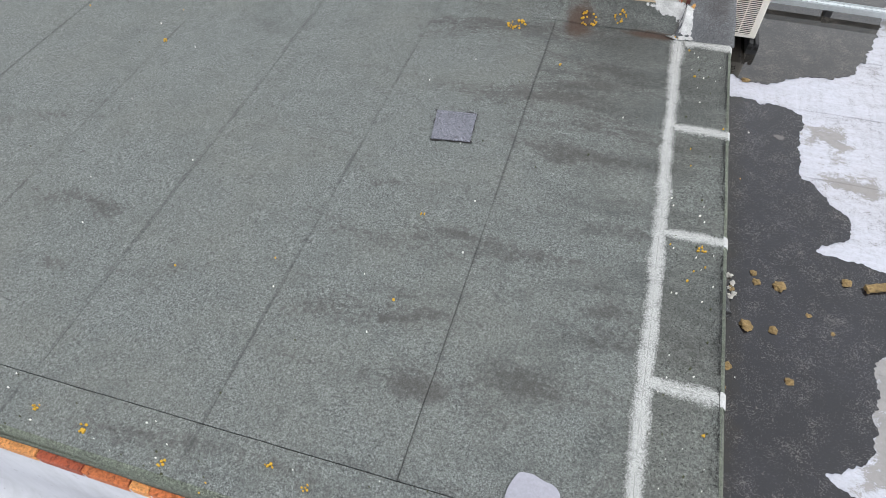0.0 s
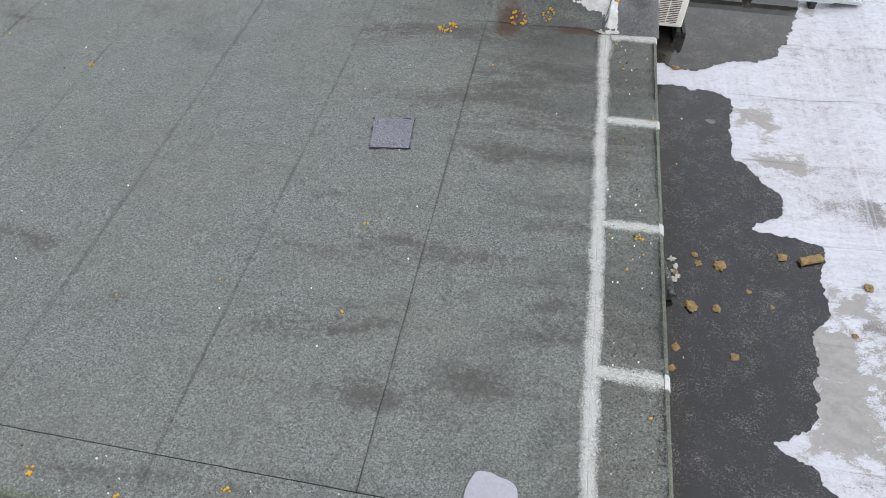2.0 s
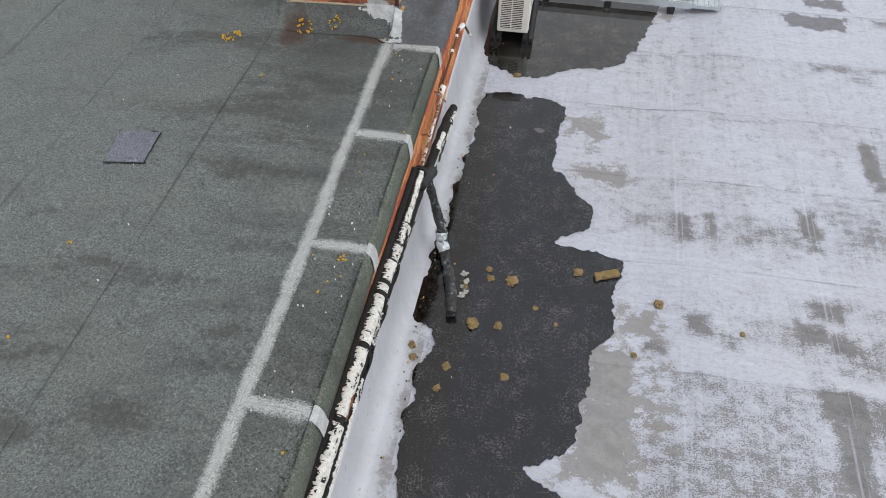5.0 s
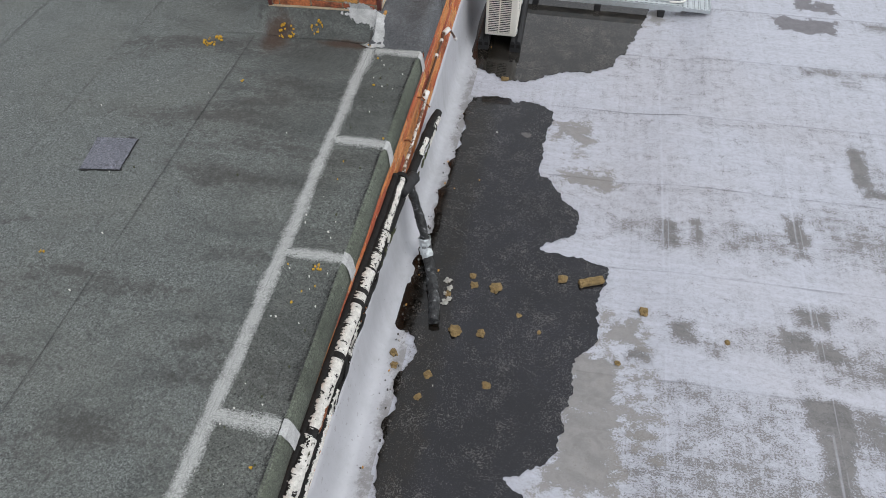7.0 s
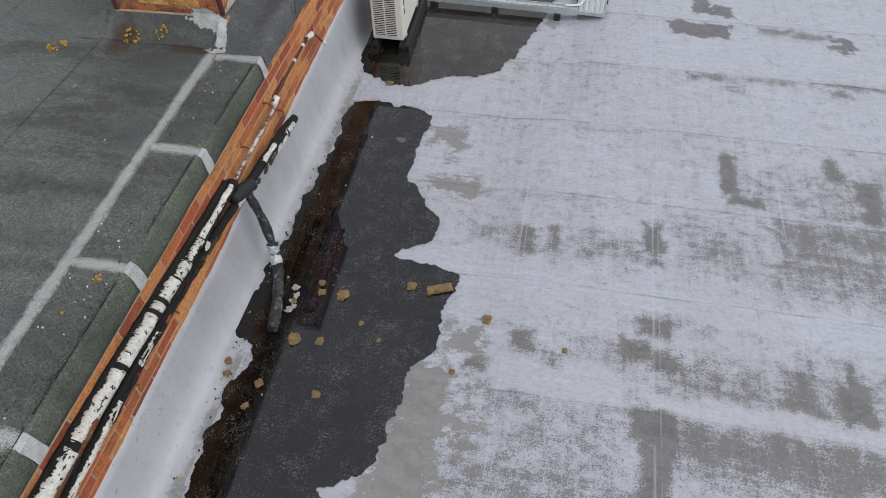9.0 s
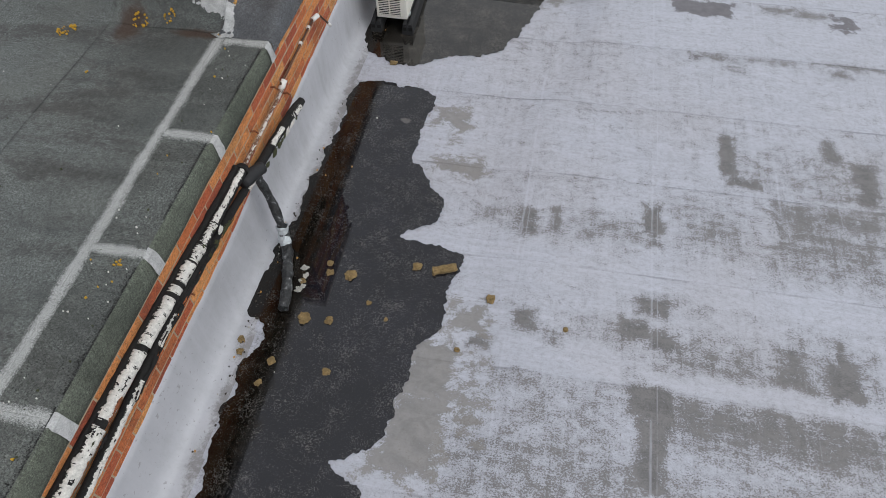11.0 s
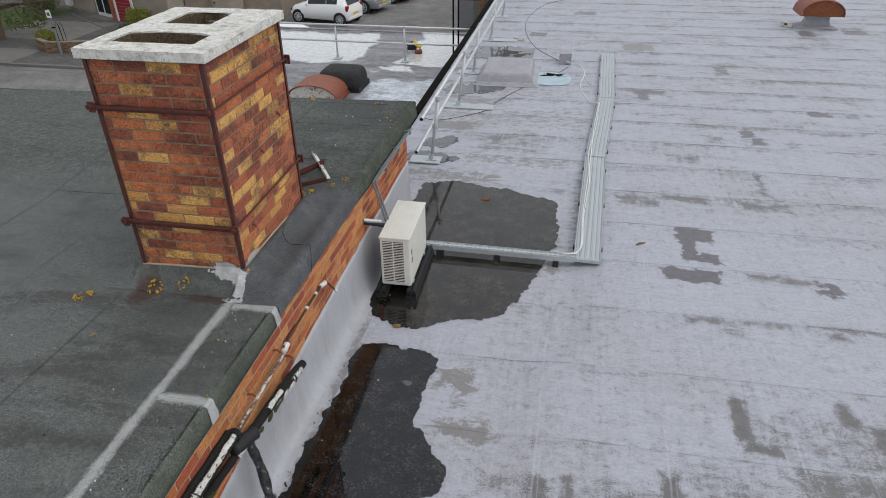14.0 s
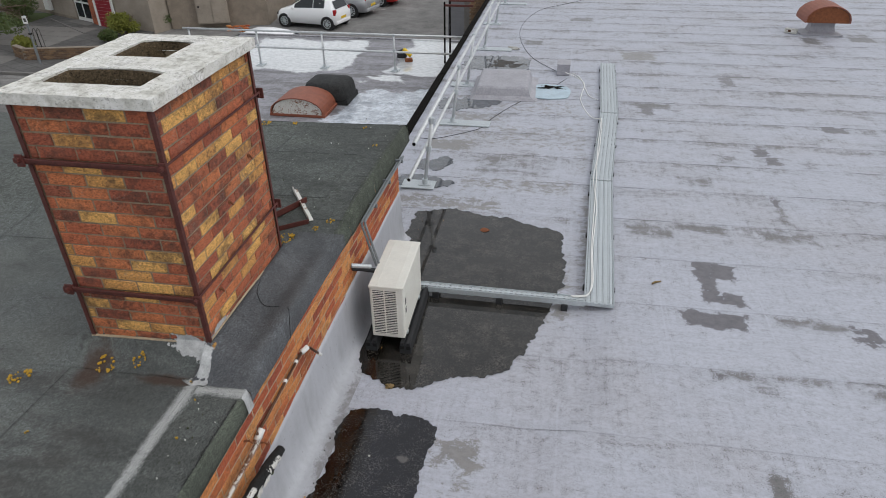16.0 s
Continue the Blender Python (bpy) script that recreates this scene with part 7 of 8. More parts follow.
# ---------------------------------------------------------------- cars
def car(label, x, y, heading, paint, stations, axles, wheel_r, scale=1.0):
    """A small hatchback; local x forwards from the rear bumper."""
    t = thing("car", label, "car", "parked cars", m=pose(x, y, GROUND, 0, 0, heading) @ Matrix.Scale(scale, 4))

    def at(px):
        for a, b in zip(stations, stations[1:]):
            if a[0] <= px <= b[0]:
                f = (px - a[0]) / (b[0] - a[0])
                return [u + (v - u) * f for u, v in zip(a, b)]
        return list(stations[-1])

    def ring(s):
        px, sill, belt, roof, w, rw = s
        mid = (sill + belt) / 2
        half = [(0.75 * w, sill), (0.97 * w, sill + 0.06), (w, mid), (0.985 * w, belt), (0.96 * w, belt + 0.02 * (roof > belt + 0.1)), (rw + 0.02, roof - 0.05 * (roof > belt + 0.1)), (rw * 0.8, roof - 0.004), (0, roof + 0.01)]
        return [(px, yy, zz) for yy, zz in half] + [(px, -yy, zz) for yy, zz in half[-2::-1]]

    bm = bmesh.new()
    g = loft(bm, [ring(s) + [ring(s)[0]] for s in stations])
    bm.faces.new(g[0][:-1])
    bm.faces.new(g[-1][:-1])
    part("body", bm, paint, t, smooth=True)
    for s in (1, -1):
        for x0, x1 in ((stations[3][0] + 0.12, 1.24), (1.27, stations[6][0] - 0.08)):
            bm = bmesh.new()
            rows = []
            for i in range(7):
                px = x0 + (x1 - x0) * i / 6
                _, sill, belt, roof, w, rw = at(px)
                top = roof - 0.065
                lo_z = belt + 0.03
                if top < lo_z + 0.03:
                    top = lo_z + 0.03
                f = lambda zz: 0.96 * w + (rw + 0.02 - 0.96 * w) * (zz - belt - 0.02) / max(roof - 0.05 - belt - 0.02, 0.05)
                rows.append([(px, s * (f(lo_z) + 0.008), lo_z), (px, s * (f((lo_z + top) / 2) + 0.009), (lo_z + top) / 2), (px, s * (f(top) + 0.008), top)])
            loft(bm, rows)
            part("side_window", bm, M_CAR_GLASS, t)
        for ax in axles:
            # dark disc wider than the tyre, standing in for shade inside the arch
            arch_shade = part("arch_shade", tube(bmesh.new(), [(ax, s * (at(ax)[4] - 0.17), wheel_r), (ax, s * (at(ax)[4] + 0.012), wheel_r)], wheel_r * 1.16, 24), M_RUBBER, t)
            part("tyre", tube(bmesh.new(), [(ax, s * (at(ax)[4] - 0.15), wheel_r), (ax, s * (at(ax)[4] + 0.022), wheel_r)], wheel_r, 24), M_TYRE, arch_shade)
            bm = bmesh.new()
            tube(bm, [(ax, s * (at(ax)[4] + 0.018), wheel_r), (ax, s * (at(ax)[4] + 0.03), wheel_r)], wheel_r * 0.22, 12)
            for k in range(10):
                a = k * math.pi / 5
                tube(bm, [(ax + wheel_r * 0.15 * math.cos(a), s * (at(ax)[4] + 0.026), wheel_r + wheel_r * 0.15 * math.sin(a)), (ax + wheel_r * 0.66 * math.cos(a), s * (at(ax)[4] + 0.026), wheel_r + wheel_r * 0.66 * math.sin(a))], 0.02, 5)
            tube(bm, [(ax + wheel_r * 0.67 * math.cos(k * 0.2618), s * (at(ax)[4] + 0.026), wheel_r + wheel_r * 0.67 * math.sin(k * 0.2618)) for k in range(25)], 0.016, 5, False)
            part("rim", bm, M_ZINC, arch_shade)
        part("tail_lamp", slab(0.02, 0.16, min(s * 0.60, s * 0.79), max(s * 0.60, s * 0.79), 0.72, 0.98, 0.03), M_LAMP_RED, t)
        part("head_lamp", slab(stations[-1][0] - 0.30, stations[-1][0] - 0.08, min(s * 0.50, s * 0.72), max(s * 0.50, s * 0.72), 0.56, 0.70, 0.03), M_CAR_GLASS, t)
        part("mirror", slab(2.28, 2.40, min(s * 0.84, s * 0.99), max(s * 0.84, s * 0.99), 0.92, 1.04, 0.03), paint, t)
    bm = bmesh.new()
    a, b = stations[1], stations[2]
    loft(bm, [[(a[0] + (b[0] - a[0]) * f - 0.035, yy * (a[5] + (b[5] - a[5]) * f) * 0.9, a[3] + (b[3] - a[3]) * f) for yy in (-1, 0, 1)] for f in (0.04, 0.96)])
    part("rear_window", bm, M_CAR_GLASS, t)
    bm = bmesh.new()
    a, b = stations[5], stations[7]
    loft(bm, [[(px + 0.012, yy * at(px)[5] * 0.9, at(px)[3] + 0.016) for yy in (-1, 0, 1)] for px in (a[0] + 0.10, stations[6][0], b[0] - 0.06)])
    part("windscreen", bm, M_CAR_GLASS, t)
    part("number_plate", slab(-0.012, 0.01, -0.25, 0.25, 0.50, 0.61), M_YELLOW, t)
    part("rear_bumper", slab(-0.02, 0.16, -0.72, 0.72, 0.27, 0.46, 0.05), paint, t)
    return t


HATCH = [(0.0, 0.30, 0.75, 0.80, 0.74, 0.66), (0.10, 0.22, 0.90, 0.99, 0.79, 0.68), (0.30, 0.20, 0.99, 1.36, 0.81, 0.60), (0.50, 0.20, 1.02, 1.46, 0.82, 0.585), (1.2, 0.20, 1.00, 1.49, 0.82, 0.60), (1.95, 0.20, 0.97, 1.42, 0.82, 0.60), (2.42, 0.20, 0.94, 1.16, 0.82, 0.66), (2.72, 0.20, 0.90, 0.96, 0.81, 0.72), (3.18, 0.22, 0.80, 0.87, 0.78, 0.68), (3.46, 0.26, 0.62, 0.68, 0.70, 0.58), (3.54, 0.34, 0.50, 0.55, 0.60, 0.50)]
LONG = [(0.0, 0.32, 0.78, 0.84, 0.78, 0.68), (0.12, 0.24, 0.96, 1.04, 0.84, 0.70), (0.55, 0.22, 0.98, 1.33, 0.87, 0.62), (0.9, 0.20, 0.97, 1.43, 0.88, 0.60), (1.6, 0.20, 0.95, 1.47, 0.88, 0.62), (2.3, 0.20, 0.93, 1.43, 0.88, 0.62), (2.95, 0.20, 0.92, 1.12, 0.88, 0.68), (3.3, 0.20, 0.90, 0.98, 0.87, 0.74), (3.8, 0.22, 0.80, 0.86, 0.82, 0.70), (4.15, 0.28, 0.62, 0.68, 0.72, 0.60), (4.22, 0.34, 0.52, 0.56, 0.62, 0.52)]
car("small white hatchback parked on the asphalt", -8.45, 33.45, 169, M_CAR_WHITE, HATCH, (0.50, 3.0), 0.31, 0.98)
car("silver hatchback parked beside a white car", -7.75, 36.4, 169, M_CAR_SILVER, LONG, (0.80, 3.42), 0.32, 1.05)
car("bright red car parked in the row", -7.0, 39.3, 169, M_CAR_RED, LONG, (0.80, 3.42), 0.32, 1.0)
car("pale car parked close below the rear roof", -7.9, 26.3, 169, M_CAR_WHITE, LONG, (0.80, 3.42), 0.32, 0.98)
for i, (x, y) in enumerate(((-7.7, 34.7), (-6.7, 37.9), (-6.4, 41.0))):
    whole("bay_line", slab(-0.2, 0.8, -0.05, 0.05, 0, 0.006), M_FLAKE, "worn white parking bay line on asphalt", "bay line", "parking bay lines", "structure", m=pose(x - 1.0, y, GROUND + 0.002, 0, 0, 169))

# ---------------------------------------------------------------- street, pavement and drive
part_g = thing("pavement", "grey pavement with a kerb along the street", "pavement", kind="structure")
part("footway", slab(-60, -9.0, 23.95, 26.6, GROUND - 0.1, GROUND + 0.10), M_PAVE, part_g)
x = -40.0
kerb = finish("kerbstone", slab(-0.45, 0.45, -0.07, 0.07, 0, 0.115, 0.012), M_PAVE_LIGHT)
while x < -9:
    ob = new("kerbstone", kerb)
    ob.parent = part_g
    ob.matrix_basis = pose(x, 23.87, GROUND, 0, 0, random.uniform(-0.3, 0.3))
    x += 0.91
part("crossover", slab(-26, -20.6, 23.96, 26.0, GROUND + 0.09, GROUND + 0.106), M_PAVE_LIGHT, part_g)
whole("road_line", slab(-60, -9, 23.35, 23.45, GROUND, GROUND + 0.005), M_PAVE_LIGHT, "pale worn line along the gutter", "road line", kind="structure")
drive = thing("driveway", "concrete slab driveway in front of a house", "driveway", kind="structure")
part("bed", slab(-27, -17.3, 26.6, 34.8, GROUND - 0.1, GROUND + 0.105), M_PAVE, drive)
slab_mesh = finish("paving_slab", slab(-0.44, 0.44, -0.44, 0.44, 0, 0.02, 0.006), M_PAVE_LIGHT)
for i in range(5):
    for j in range(4):
        ob = new("paving_slab", slab_mesh)
        ob.parent = drive
        ob.matrix_basis = pose(-24.6 + i * 0.9, 28.0 + j * 0.9 + 0.02 * i, GROUND + 0.10, 0, 0, -6 + random.uniform(-0.5, 0.5))
part("edging", slab(-2.28, 2.28, -0.04, 0.04, 0.1, 0.16, 0.01, m=pose(-22.4, 31.4, GROUND, 0, 0, -34.4)), M_PAVE_LIGHT, drive)
whole("lawn", slab(-34, -25.0, 27, 34, GROUND, GROUND + 0.12), M_GRASS, "patchy green lawn beside the drive", "lawn", kind="structure")

# low brick garden wall
gw = thing("garden_wall", "low red brick garden wall along the pavement", "wall", kind="structure")
for x0, y0, x1, y1 in ((-20.9, 26.0, -20.0, 25.5), (-20.0, 25.5, -13.5, 27.2)):
    a = math.degrees(math.atan2(y1 - y0, x1 - x0))
    L = math.hypot(x1 - x0, y1 - y0)
    bm = slab(0, L, 0, 0.21, 0, 0.52, m=pose(x0, y0, GROUND + 0.05, 0, 0, a))
    part("core", bm, M_RENDER_OLD, gw)
    for c in range(6):
        n = int(L / 0.225)
        for i in range(min(n, 16)):
            ob = new("brick", brick_mesh(0.215, M_BRICK_BROWN, (i + c) % 4))
            ob.parent = gw
            ob.matrix_basis = pose(x0, y0, 0, 0, 0, a) @ pose(0.11 + i * 0.225 + 0.1 * (c % 2), 0, GROUND + 0.14 + c * 0.075)

# street sign pole
sp = thing("sign_pole", "grey tapered pole with a small sign", "pole", m=pose(-18.95, 25.08, GROUND + 0.1))
part("shaft", tube(bmesh.new(), [(0, 0, 0), (0, 0, 0.75), (0, 0, 0.8), (0, 0, 1.95)], [0.052, 0.05, 0.036, 0.032], 12), M_ZINC_DULL, sp)
part("sign", slab(-0.11, 0.11, -0.055, -0.04, 1.62, 1.93, 0.01), M_WHITE, sp, "small white sign")
part("sign_mark", slab(-0.06, 0.06, -0.058, -0.054, 1.70, 1.84), M_PAVE, sp)
part("band", slab(-0.055, 0.055, -0.055, 0.055, 1.2, 1.25), M_BLACK_EDGE, sp)
bike = thing("bicycle_rack", "thin dark metal railing by the drive", "railing")
for k in range(2):
    part("hoop", tube(bmesh.new(), curve_points([(-20.45 + 0.22 * k, 26.9, GROUND + 0.1), (-20.5 + 0.2 * k, 26.95, GROUND + 0.9), (-20.4 + 0.2 * k, 27.0, GROUND + 1.0), (-20.3 + 0.2 * k, 26.95, GROUND + 0.1)], 6), 0.010, 6), M_BLACK_EDGE, bike)


# ---------------------------------------------------------------- houses and walls behind
house = thing("house", "pebble-dashed terraced house with a white door", "house", m=pose(-25.5, 34.1, GROUND, 0, 0, -25.5))
bm = bmesh.new()
for x0, x1, z0, z1 in ((-9, 2.95, 0, 5.4), (2.95, 4.55, 2.18, 5.4), (4.55, 5.25, 0, 5.4), (0, 0, 0, 0)):
    if x1 > x0:
        box(bm, x0, x1, 0, 0.3, z0, z1)
box(bm, -9, 5.25, 0.3, 7.0, 0, 5.4)
part("wall", bm, M_RENDER, house)
part("plinth", slab(-9, 2.9, -0.03, 0.0, 0, 0.22), M_RENDER_OLD, house)
door = part("door", slab(3.0, 4.5, 0.06, 0.12, 0.12, 2.15), M_WHITE, house, "white framed glazed door")
for x0 in (3.12, 3.82):
    for z0, z1 in ((0.3, 1.0), (1.1, 2.0)):
        part("pane", slab(x0, x0 + 0.56, 0.045, 0.058, z0, z1), M_CAR_GLASS, door)
    part("glazing_bar", slab(x0 - 0.05, x0 - 0.01, 0.04, 0.06, 0.2, 2.1), M_WHITE, door)
part("doorstep", slab(2.8, 4.7, -0.5, 0.05, 0, 0.12, 0.01), M_PAVE_LIGHT, house)
part("brick_pier", slab(4.6, 5.2, -0.05, 0.0, 0, 2.6), M_BRICK_CHIM, house, "ochre brick pier")
win = part("window", slab(-0.6, 1.9, -0.04, 0.02, 1.15, 2.3), M_WHITE, house, "white framed window")
part("pane", slab(-0.5, 0.6, -0.05, -0.042, 1.3, 2.2), M_CAR_GLASS, win)
part("pane", slab(0.7, 1.8, -0.05, -0.042, 1.3, 2.2), M_CAR_GLASS, win)
part("sill", slab(-0.7, 2.0, -0.14, 0.0, 1.08, 1.15, 0.01), M_WHITE, house)
part("meter_box", slab(0.1, 0.65, -0.20, 0.0, 0.35, 1.05, 0.02), M_WHITE, house, "white meter box")
bm = bmesh.new()
loft(bm, [[(-9.3, -0.4, 5.2), (5.5, -0.4, 5.2)], [(-9.3, 3.6, 7.6), (5.5, 3.6, 7.6)], [(-9.3, 7.4, 5.2), (5.5, 7.4, 5.2)]])
part("roof", bm, M_RENDER_OLD, house)

garage = thing("garage", "rendered garage with a maroon slatted door", "garage", m=pose(-20.58, 31.62, GROUND, 0, 0, -14))
part("wall", slab(-0.3, 3.4, 0.12, 4.8, 0, 3.2), M_RENDER, garage)
part("door_frame", slab(-0.28, 1.0, 0.04, 0.12, 0, 2.2), M_WHITE, garage)
slat = finish("door_slat", slab(0, 1.0, 0, 0.03, 0, 0.155, 0.012), M_RED_DOOR)
for i in range(13):
    ob = new("door_slat", slat)
    ob.parent = garage
    ob.matrix_basis = pose(-0.1, 0.02, 0.06 + i * 0.162)
part("downpipe", tube(bmesh.new(), [(1.08, 0.0, 0.1), (1.08, 0.0, 3.0)], 0.045, 10), M_WHITE, garage, "white downpipe")
part("white_board", slab(1.2, 3.4, 0.06, 0.12, 1.95, 2.05), M_WHITE, garage)

yard = thing("boundary_wall", "weathered rendered boundary wall with exposed bricks", "wall", kind="structure")
for x0, y0, x1, y1, h in ((-16.9, 31.9, -12.45, 33.55, 2.2), (-12.45, 33.55, -13.6, 42.0, 2.1)):
    a = math.degrees(math.atan2(y1 - y0, x1 - x0))
    bm = slab(0, math.hypot(x1 - x0, y1 - y0), 0, 0.25, 0, h, 0.02, m=pose(x0, y0, GROUND, 0, 0, a))
    part("face", bm, M_RENDER_OLD, yard)
    m = pose(x0, y0, GROUND, 0, 0, a)
    for k in range(24):
        u, v = random.choice(((0.3, 1.95), (0.55, 1.9), (2.9, 1.9), (3.1, 1.6), (1.0, 1.98))) if y1 < 40 else (random.uniform(1.2, 2.6), 1.75)
        ob = new("brick", brick_mesh(0.215, M_BRICK_CHIM, k % 4))
        ob.parent = yard
        ob.matrix_basis = m @ pose(u + 0.225 * (k % 3) + 0.11 * ((k // 3) % 2), 0.012, v - 0.075 * (k // 3 % 4) if v > 1 else v)
part("coping", slab(-0.05, 3.2, -0.04, 0.3, 2.2, 2.27, 0.01, m=pose(-16.9, 31.9, GROUND, 0, 0, 20.3)), M_PAVE_LIGHT, yard)
cab = thing("meter_cabinet", "brown meter cabinet with a yellow warning sign", "cabinet", m=pose(-15.55, 32.15, GROUND, 0, 0, 20))
part("body", slab(0, 1.5, -0.12, 0.10, 0.25, 2.05, 0.01), M_RENDER, cab)
for x0 in (0.06, 0.77):
    part("door", slab(x0, x0 + 0.67, -0.145, -0.12, 0.3, 2.0, 0.006), M_RENDER, cab)
bm = bmesh.new()
v = [bm.verts.new(p) for p in ((0.12, -0.150, 1.55), (0.40, -0.150, 1.55), (0.26, -0.150, 1.85))]
w = [bm.verts.new((p.co.x, -0.146, p.co.z)) for p in v]
bm.faces.new(v)
bm.faces.new(w[::-1])
for i in range(3):
    bm.faces.new((v[i], v[(i + 1) % 3], w[(i + 1) % 3], w[i]))
part("warning_sign", bm, M_YELLOW, cab, "yellow triangular warning sign")
part("notice", slab(0.42, 0.62, -0.150, -0.146, 1.5, 1.58), M_WHITE, cab)
part("latch", slab(0.10, 0.18, -0.165, -0.146, 1.05, 1.13), M_BLACK, cab)
sign = thing("wall_sign", "small blue and white notice on the wall", "sign", m=pose(-13.05, 33.32, GROUND + 1.35, 0, 0, 20.3))
part("plate", slab(-0.22, 0.22, -0.03, -0.015, 0, 0.32), M_WHITE, sign)
part("blue_bar", slab(-0.20, 0.20, -0.034, -0.03, 0.16, 0.30), M_BLUE, sign)
part("text_bar", slab(-0.16, 0.16, -0.034, -0.03, 0.04, 0.08), M_BLUE, sign)
junk = thing("rubble_heap", "small heap of red bricks against the wall", "rubble")
for k in range(16):
    ob = part("brick", slab(-0.107, 0.107, -0.05, 0.05, 0, 0.065, 0.004), M_BRICK_WALL, junk)
    ob.matrix_basis = pose(-13.9 + 0.22 * (k % 5), 32.0 + 0.12 * (k % 3), GROUND + 0.068 * (k // 4), 0, 0, random.uniform(-20, 40))
pier = thing("brick_pier", "brown brick pier with a pale render edge", "pier", kind="structure")
part("face", slab(-1.66, -0.4, 30.0, 30.6, GROUND, -0.9), M_RENDER_OLD, pier)
part("pale_edge", slab(-1.90, -1.66, 30.02, 30.5, GROUND, -0.9), M_PAVE_LIGHT, pier)
for c in range(20):
    for i in range(5):
        ob = new("brick", brick_mesh(0.215, M_BRICK_BROWN, (i + c) % 4))
        ob.parent = pier
        ob.matrix_basis = pose(-1.5 + i * 0.225 - 0.06 * (c % 2), 30.0, -1.2 - c * 0.075)
bm = bmesh.new()
prism(bm, [(-3.05, 32.5), (-2.2, 32.6), (-3.5, 44.0), (-5.0, 44.0)], GROUND - 0.02, GROUND + 0.006)
whole("lane", bm, M_LANE, "dark newer asphalt strip along the building", "lane", kind="structure")


# ---------------------------------------------------------------- planting
def leaves(bm, centre, radius, count, size, rnd, squash=0.8):
    """Many small leaves scattered through an uneven clump."""
    for i in range(count):
        d = Vector((rnd.gauss(0, 1), rnd.gauss(0, 1), rnd.gauss(0, 1))).normalized()
        r = radius * (0.55 + 0.45 * rnd.random()) * (1 + 0.35 * noise.noise(d * 2.2 + Vector(centre)))
        p = Vector(centre) + Vector((d.x * r, d.y * r, d.z * r * squash))
        u = Vector((rnd.gauss(0, 1), rnd.gauss(0, 1), rnd.gauss(0, 1))).normalized()
        v = u.orthogonal().normalized()
        s = size * rnd.uniform(0.6, 1.3)
        bm.faces.new([bm.verts.new(p + u * s), bm.verts.new(p + v * s * 0.45), bm.verts.new(p - u * s), bm.verts.new(p - v * s * 0.45)])


def shrub(label, x, y, r, mat, seed, squash=0.8, count=1800):
    rnd = random.Random(seed)
    t = thing("shrub", label, "shrub", "garden shrubs", m=pose(x, y, GROUND + 0.1))
    bm = bmesh.new()
    for k in range(7):
        a = rnd.uniform(0, 6.28)
        tube(bm, [(0, 0, 0), (0.4 * r * math.cos(a), 0.4 * r * math.sin(a), r * 0.6), (0.7 * r * math.cos(a), 0.7 * r * math.sin(a), r * 1.2)], [0.03, 0.02, 0.008], 5)
    part("stems", bm, M_BARK, t)
    bm = bmesh.new()
    for k in range(6):
        leaves(bm, (rnd.uniform(-0.4, 0.4) * r, rnd.uniform(-0.4, 0.4) * r, r * rnd.uniform(0.5, 1.0)), r * rnd.uniform(0.5, 0.75), count // 6, 0.055, rnd, squash)
    part("crown", bm, mat, t)
    return t


shrub("rounded yellow-green shrub behind the garden wall", -21.0, 26.8, 0.5, M_LEAF_YELLOW, 3, 0.8, 3600)
shrub("bright green shrub in front of the garage", -18.35, 30.25, 0.72, M_LEAF_YELLOW, 8, 0.8, 4800)
shrub("dark evergreen shrub against the render wall", -17.35, 31.8, 0.6, M_LEAF, 4, 0.8, 2600)
shrub("dense green shrub near the house", -25.6, 32.4, 0.95, M_LEAF, 5, 0.8, 3000)
shrub("low purple-brown shrub by the drive", -18.4, 28.9, 0.40, M_LEAF, 6, 0.8, 1600)

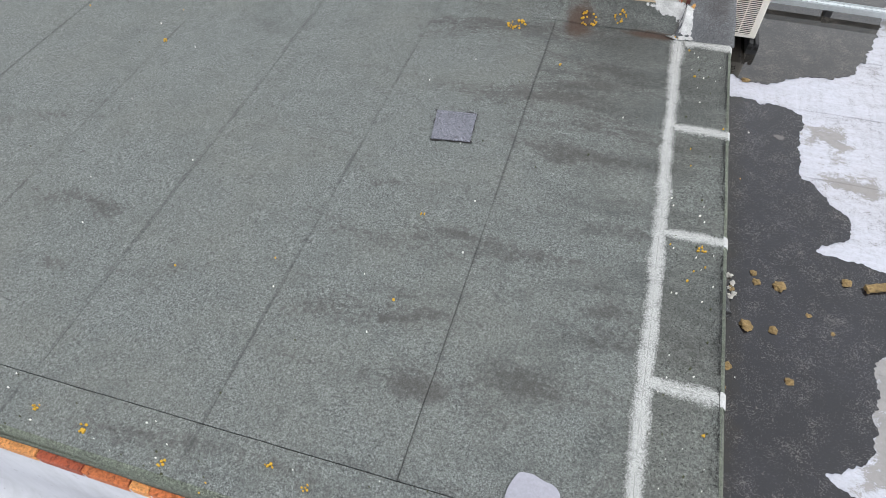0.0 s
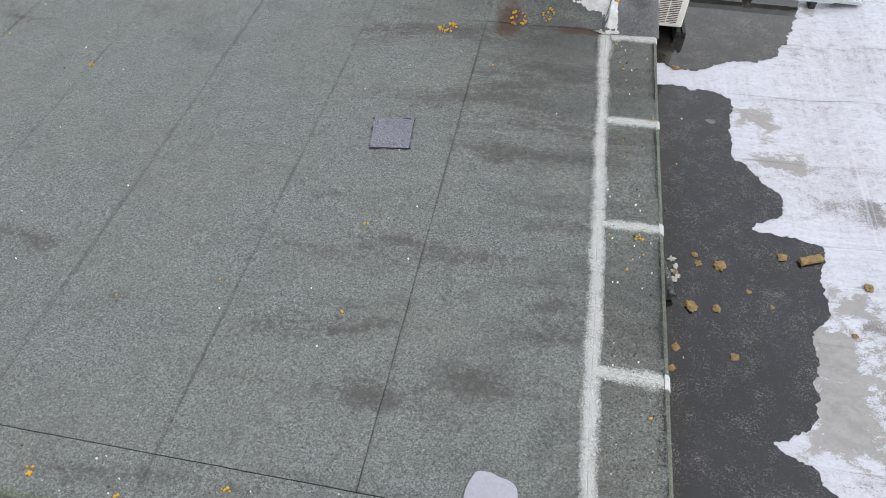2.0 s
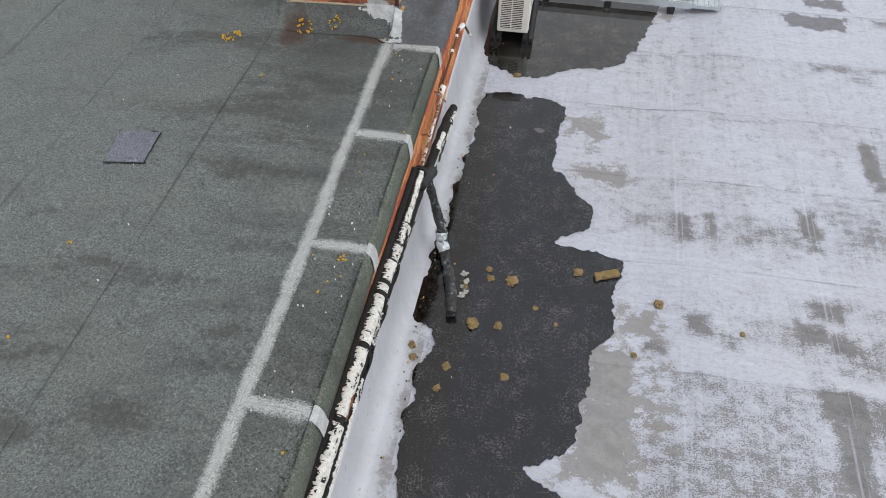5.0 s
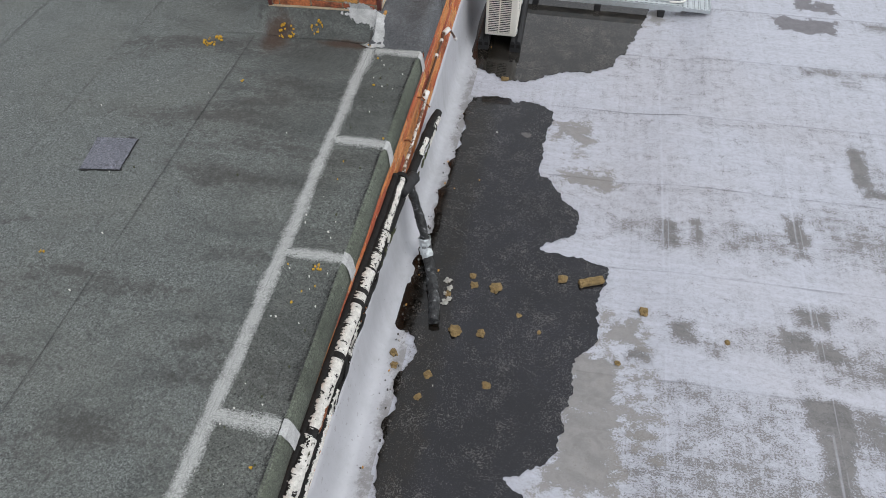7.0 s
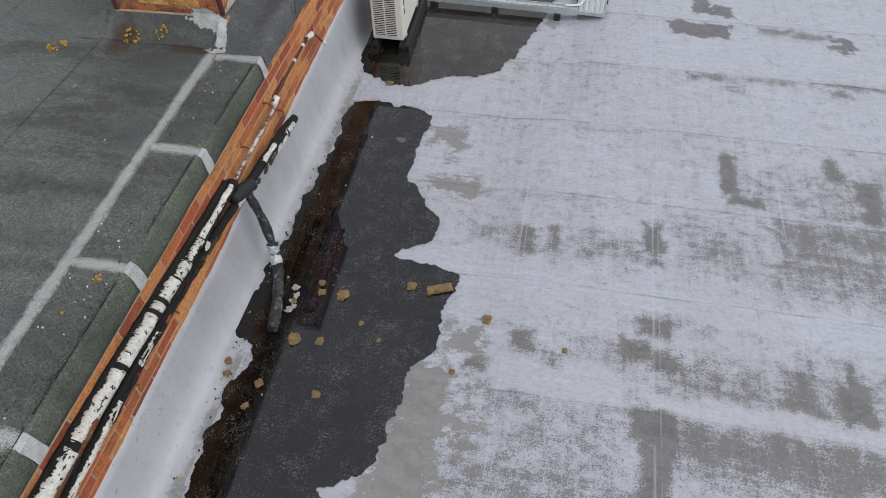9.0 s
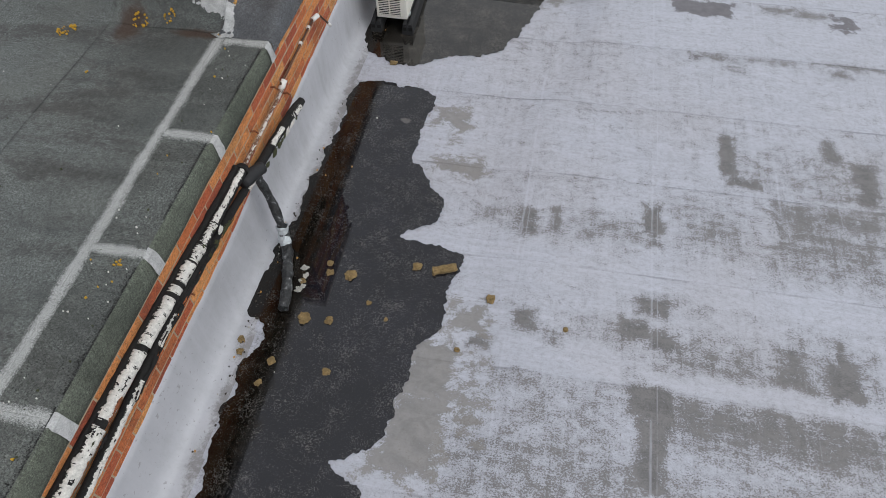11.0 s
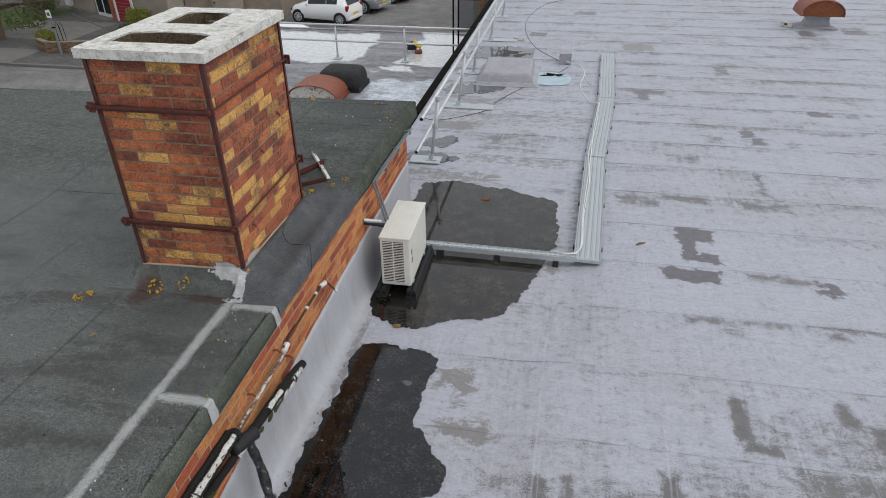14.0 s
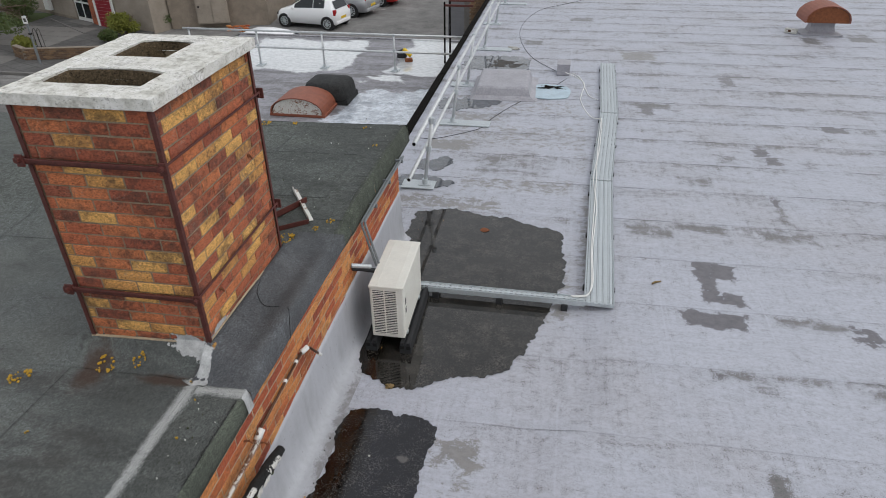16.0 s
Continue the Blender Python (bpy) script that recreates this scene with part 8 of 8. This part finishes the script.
tree = thing("tree", "bare branched tree with an ivy-dark crown", "tree", m=pose(-24.0, 27.2, GROUND))
rnd = random.Random(12)
bm = bmesh.new()
tube(bm, curve_points([(0, 0, 0), (0.1, 0.05, 1.4), (0.0, -0.1, 2.8), (0.15, 0.1, 4.2)], 5), [0.30 - 0.012 * i for i in range(16)], 10)
part("trunk", bm, M_BARK, tree)
bm = bmesh.new()
twigs = bmesh.new()
for k in range(46):
    a, z0 = rnd.uniform(0, 6.28), rnd.uniform(1.2, 4.2)
    L = rnd.uniform(1.5, 3.3)
    p0 = Vector((0, 0, z0))
    p1 = p0 + Vector((math.cos(a) * L * 0.5, math.sin(a) * L * 0.5, rnd.uniform(0.1, 0.7)))
    p2 = p1 + Vector((math.cos(a + 0.4) * L * 0.5, math.sin(a + 0.4) * L * 0.5, rnd.uniform(-1.1, 0.2)))
    tube(bm, curve_points([p0, p1, p2], 4), [0.07 - 0.0065 * i for i in range(9)], 6)
    for j in range(22):
        q = p1.lerp(p2, rnd.random()) if rnd.random() < 0.7 else p0.lerp(p1, rnd.uniform(0.4, 1))
        e = q + Vector((rnd.gauss(0, 0.5), rnd.gauss(0, 0.5), rnd.uniform(-0.9, 0.1)))
        tube(twigs, [q, (q + e) / 2 + Vector((rnd.gauss(0, 0.08), rnd.gauss(0, 0.08), 0.1)), e], [0.014, 0.010, 0.005], 3, False)
part("limbs", bm, M_BARK, tree)
tagged(part("twigs", twigs, M_BARK, tree), kind="stuff")
bm = bmesh.new()
for k in range(16):
    leaves(bm, (rnd.uniform(-2, 2), rnd.uniform(-1.6, 1.6), rnd.uniform(0.4, 3.8)), rnd.uniform(0.4, 0.8), 230, 0.07, rnd)
part("crown", bm, M_LEAF, tree)
pole = thing("timber_pole", "brown weathered timber pole at the kerb", "pole", m=pose(-20.6, 23.0, GROUND))
part("shaft", tube(bmesh.new(), [(0, 0, 0), (0, 0, 3.4), (0, 0, 7.5)], [0.20, 0.17, 0.14], 12), M_BARK, pole)

# ---------------------------------------------------------------- bricks of the walls
lay_bricks(wall_e, (0.722, Y_FRONT + 0.012), 90, Y_WALL - 0.012 - Y_FRONT, 8, 0.372, M_BRICK_WALL, 0.0760)
lay_bricks(wall_n, (0.734, Y_WALL - 0.014), 180, 0.33, 12, 0.03, M_BRICK_WALL, 0.0760)
for i in range(5):
    lay_bricks(wall_s, (-4.4 + 1.0 * i, Y_FRONT + 0.01), 0, 0.99, 1, 0.905 + 0.014 * (-3.9 + i), M_BRICK_WALL, 0.0745, depth=0.052)
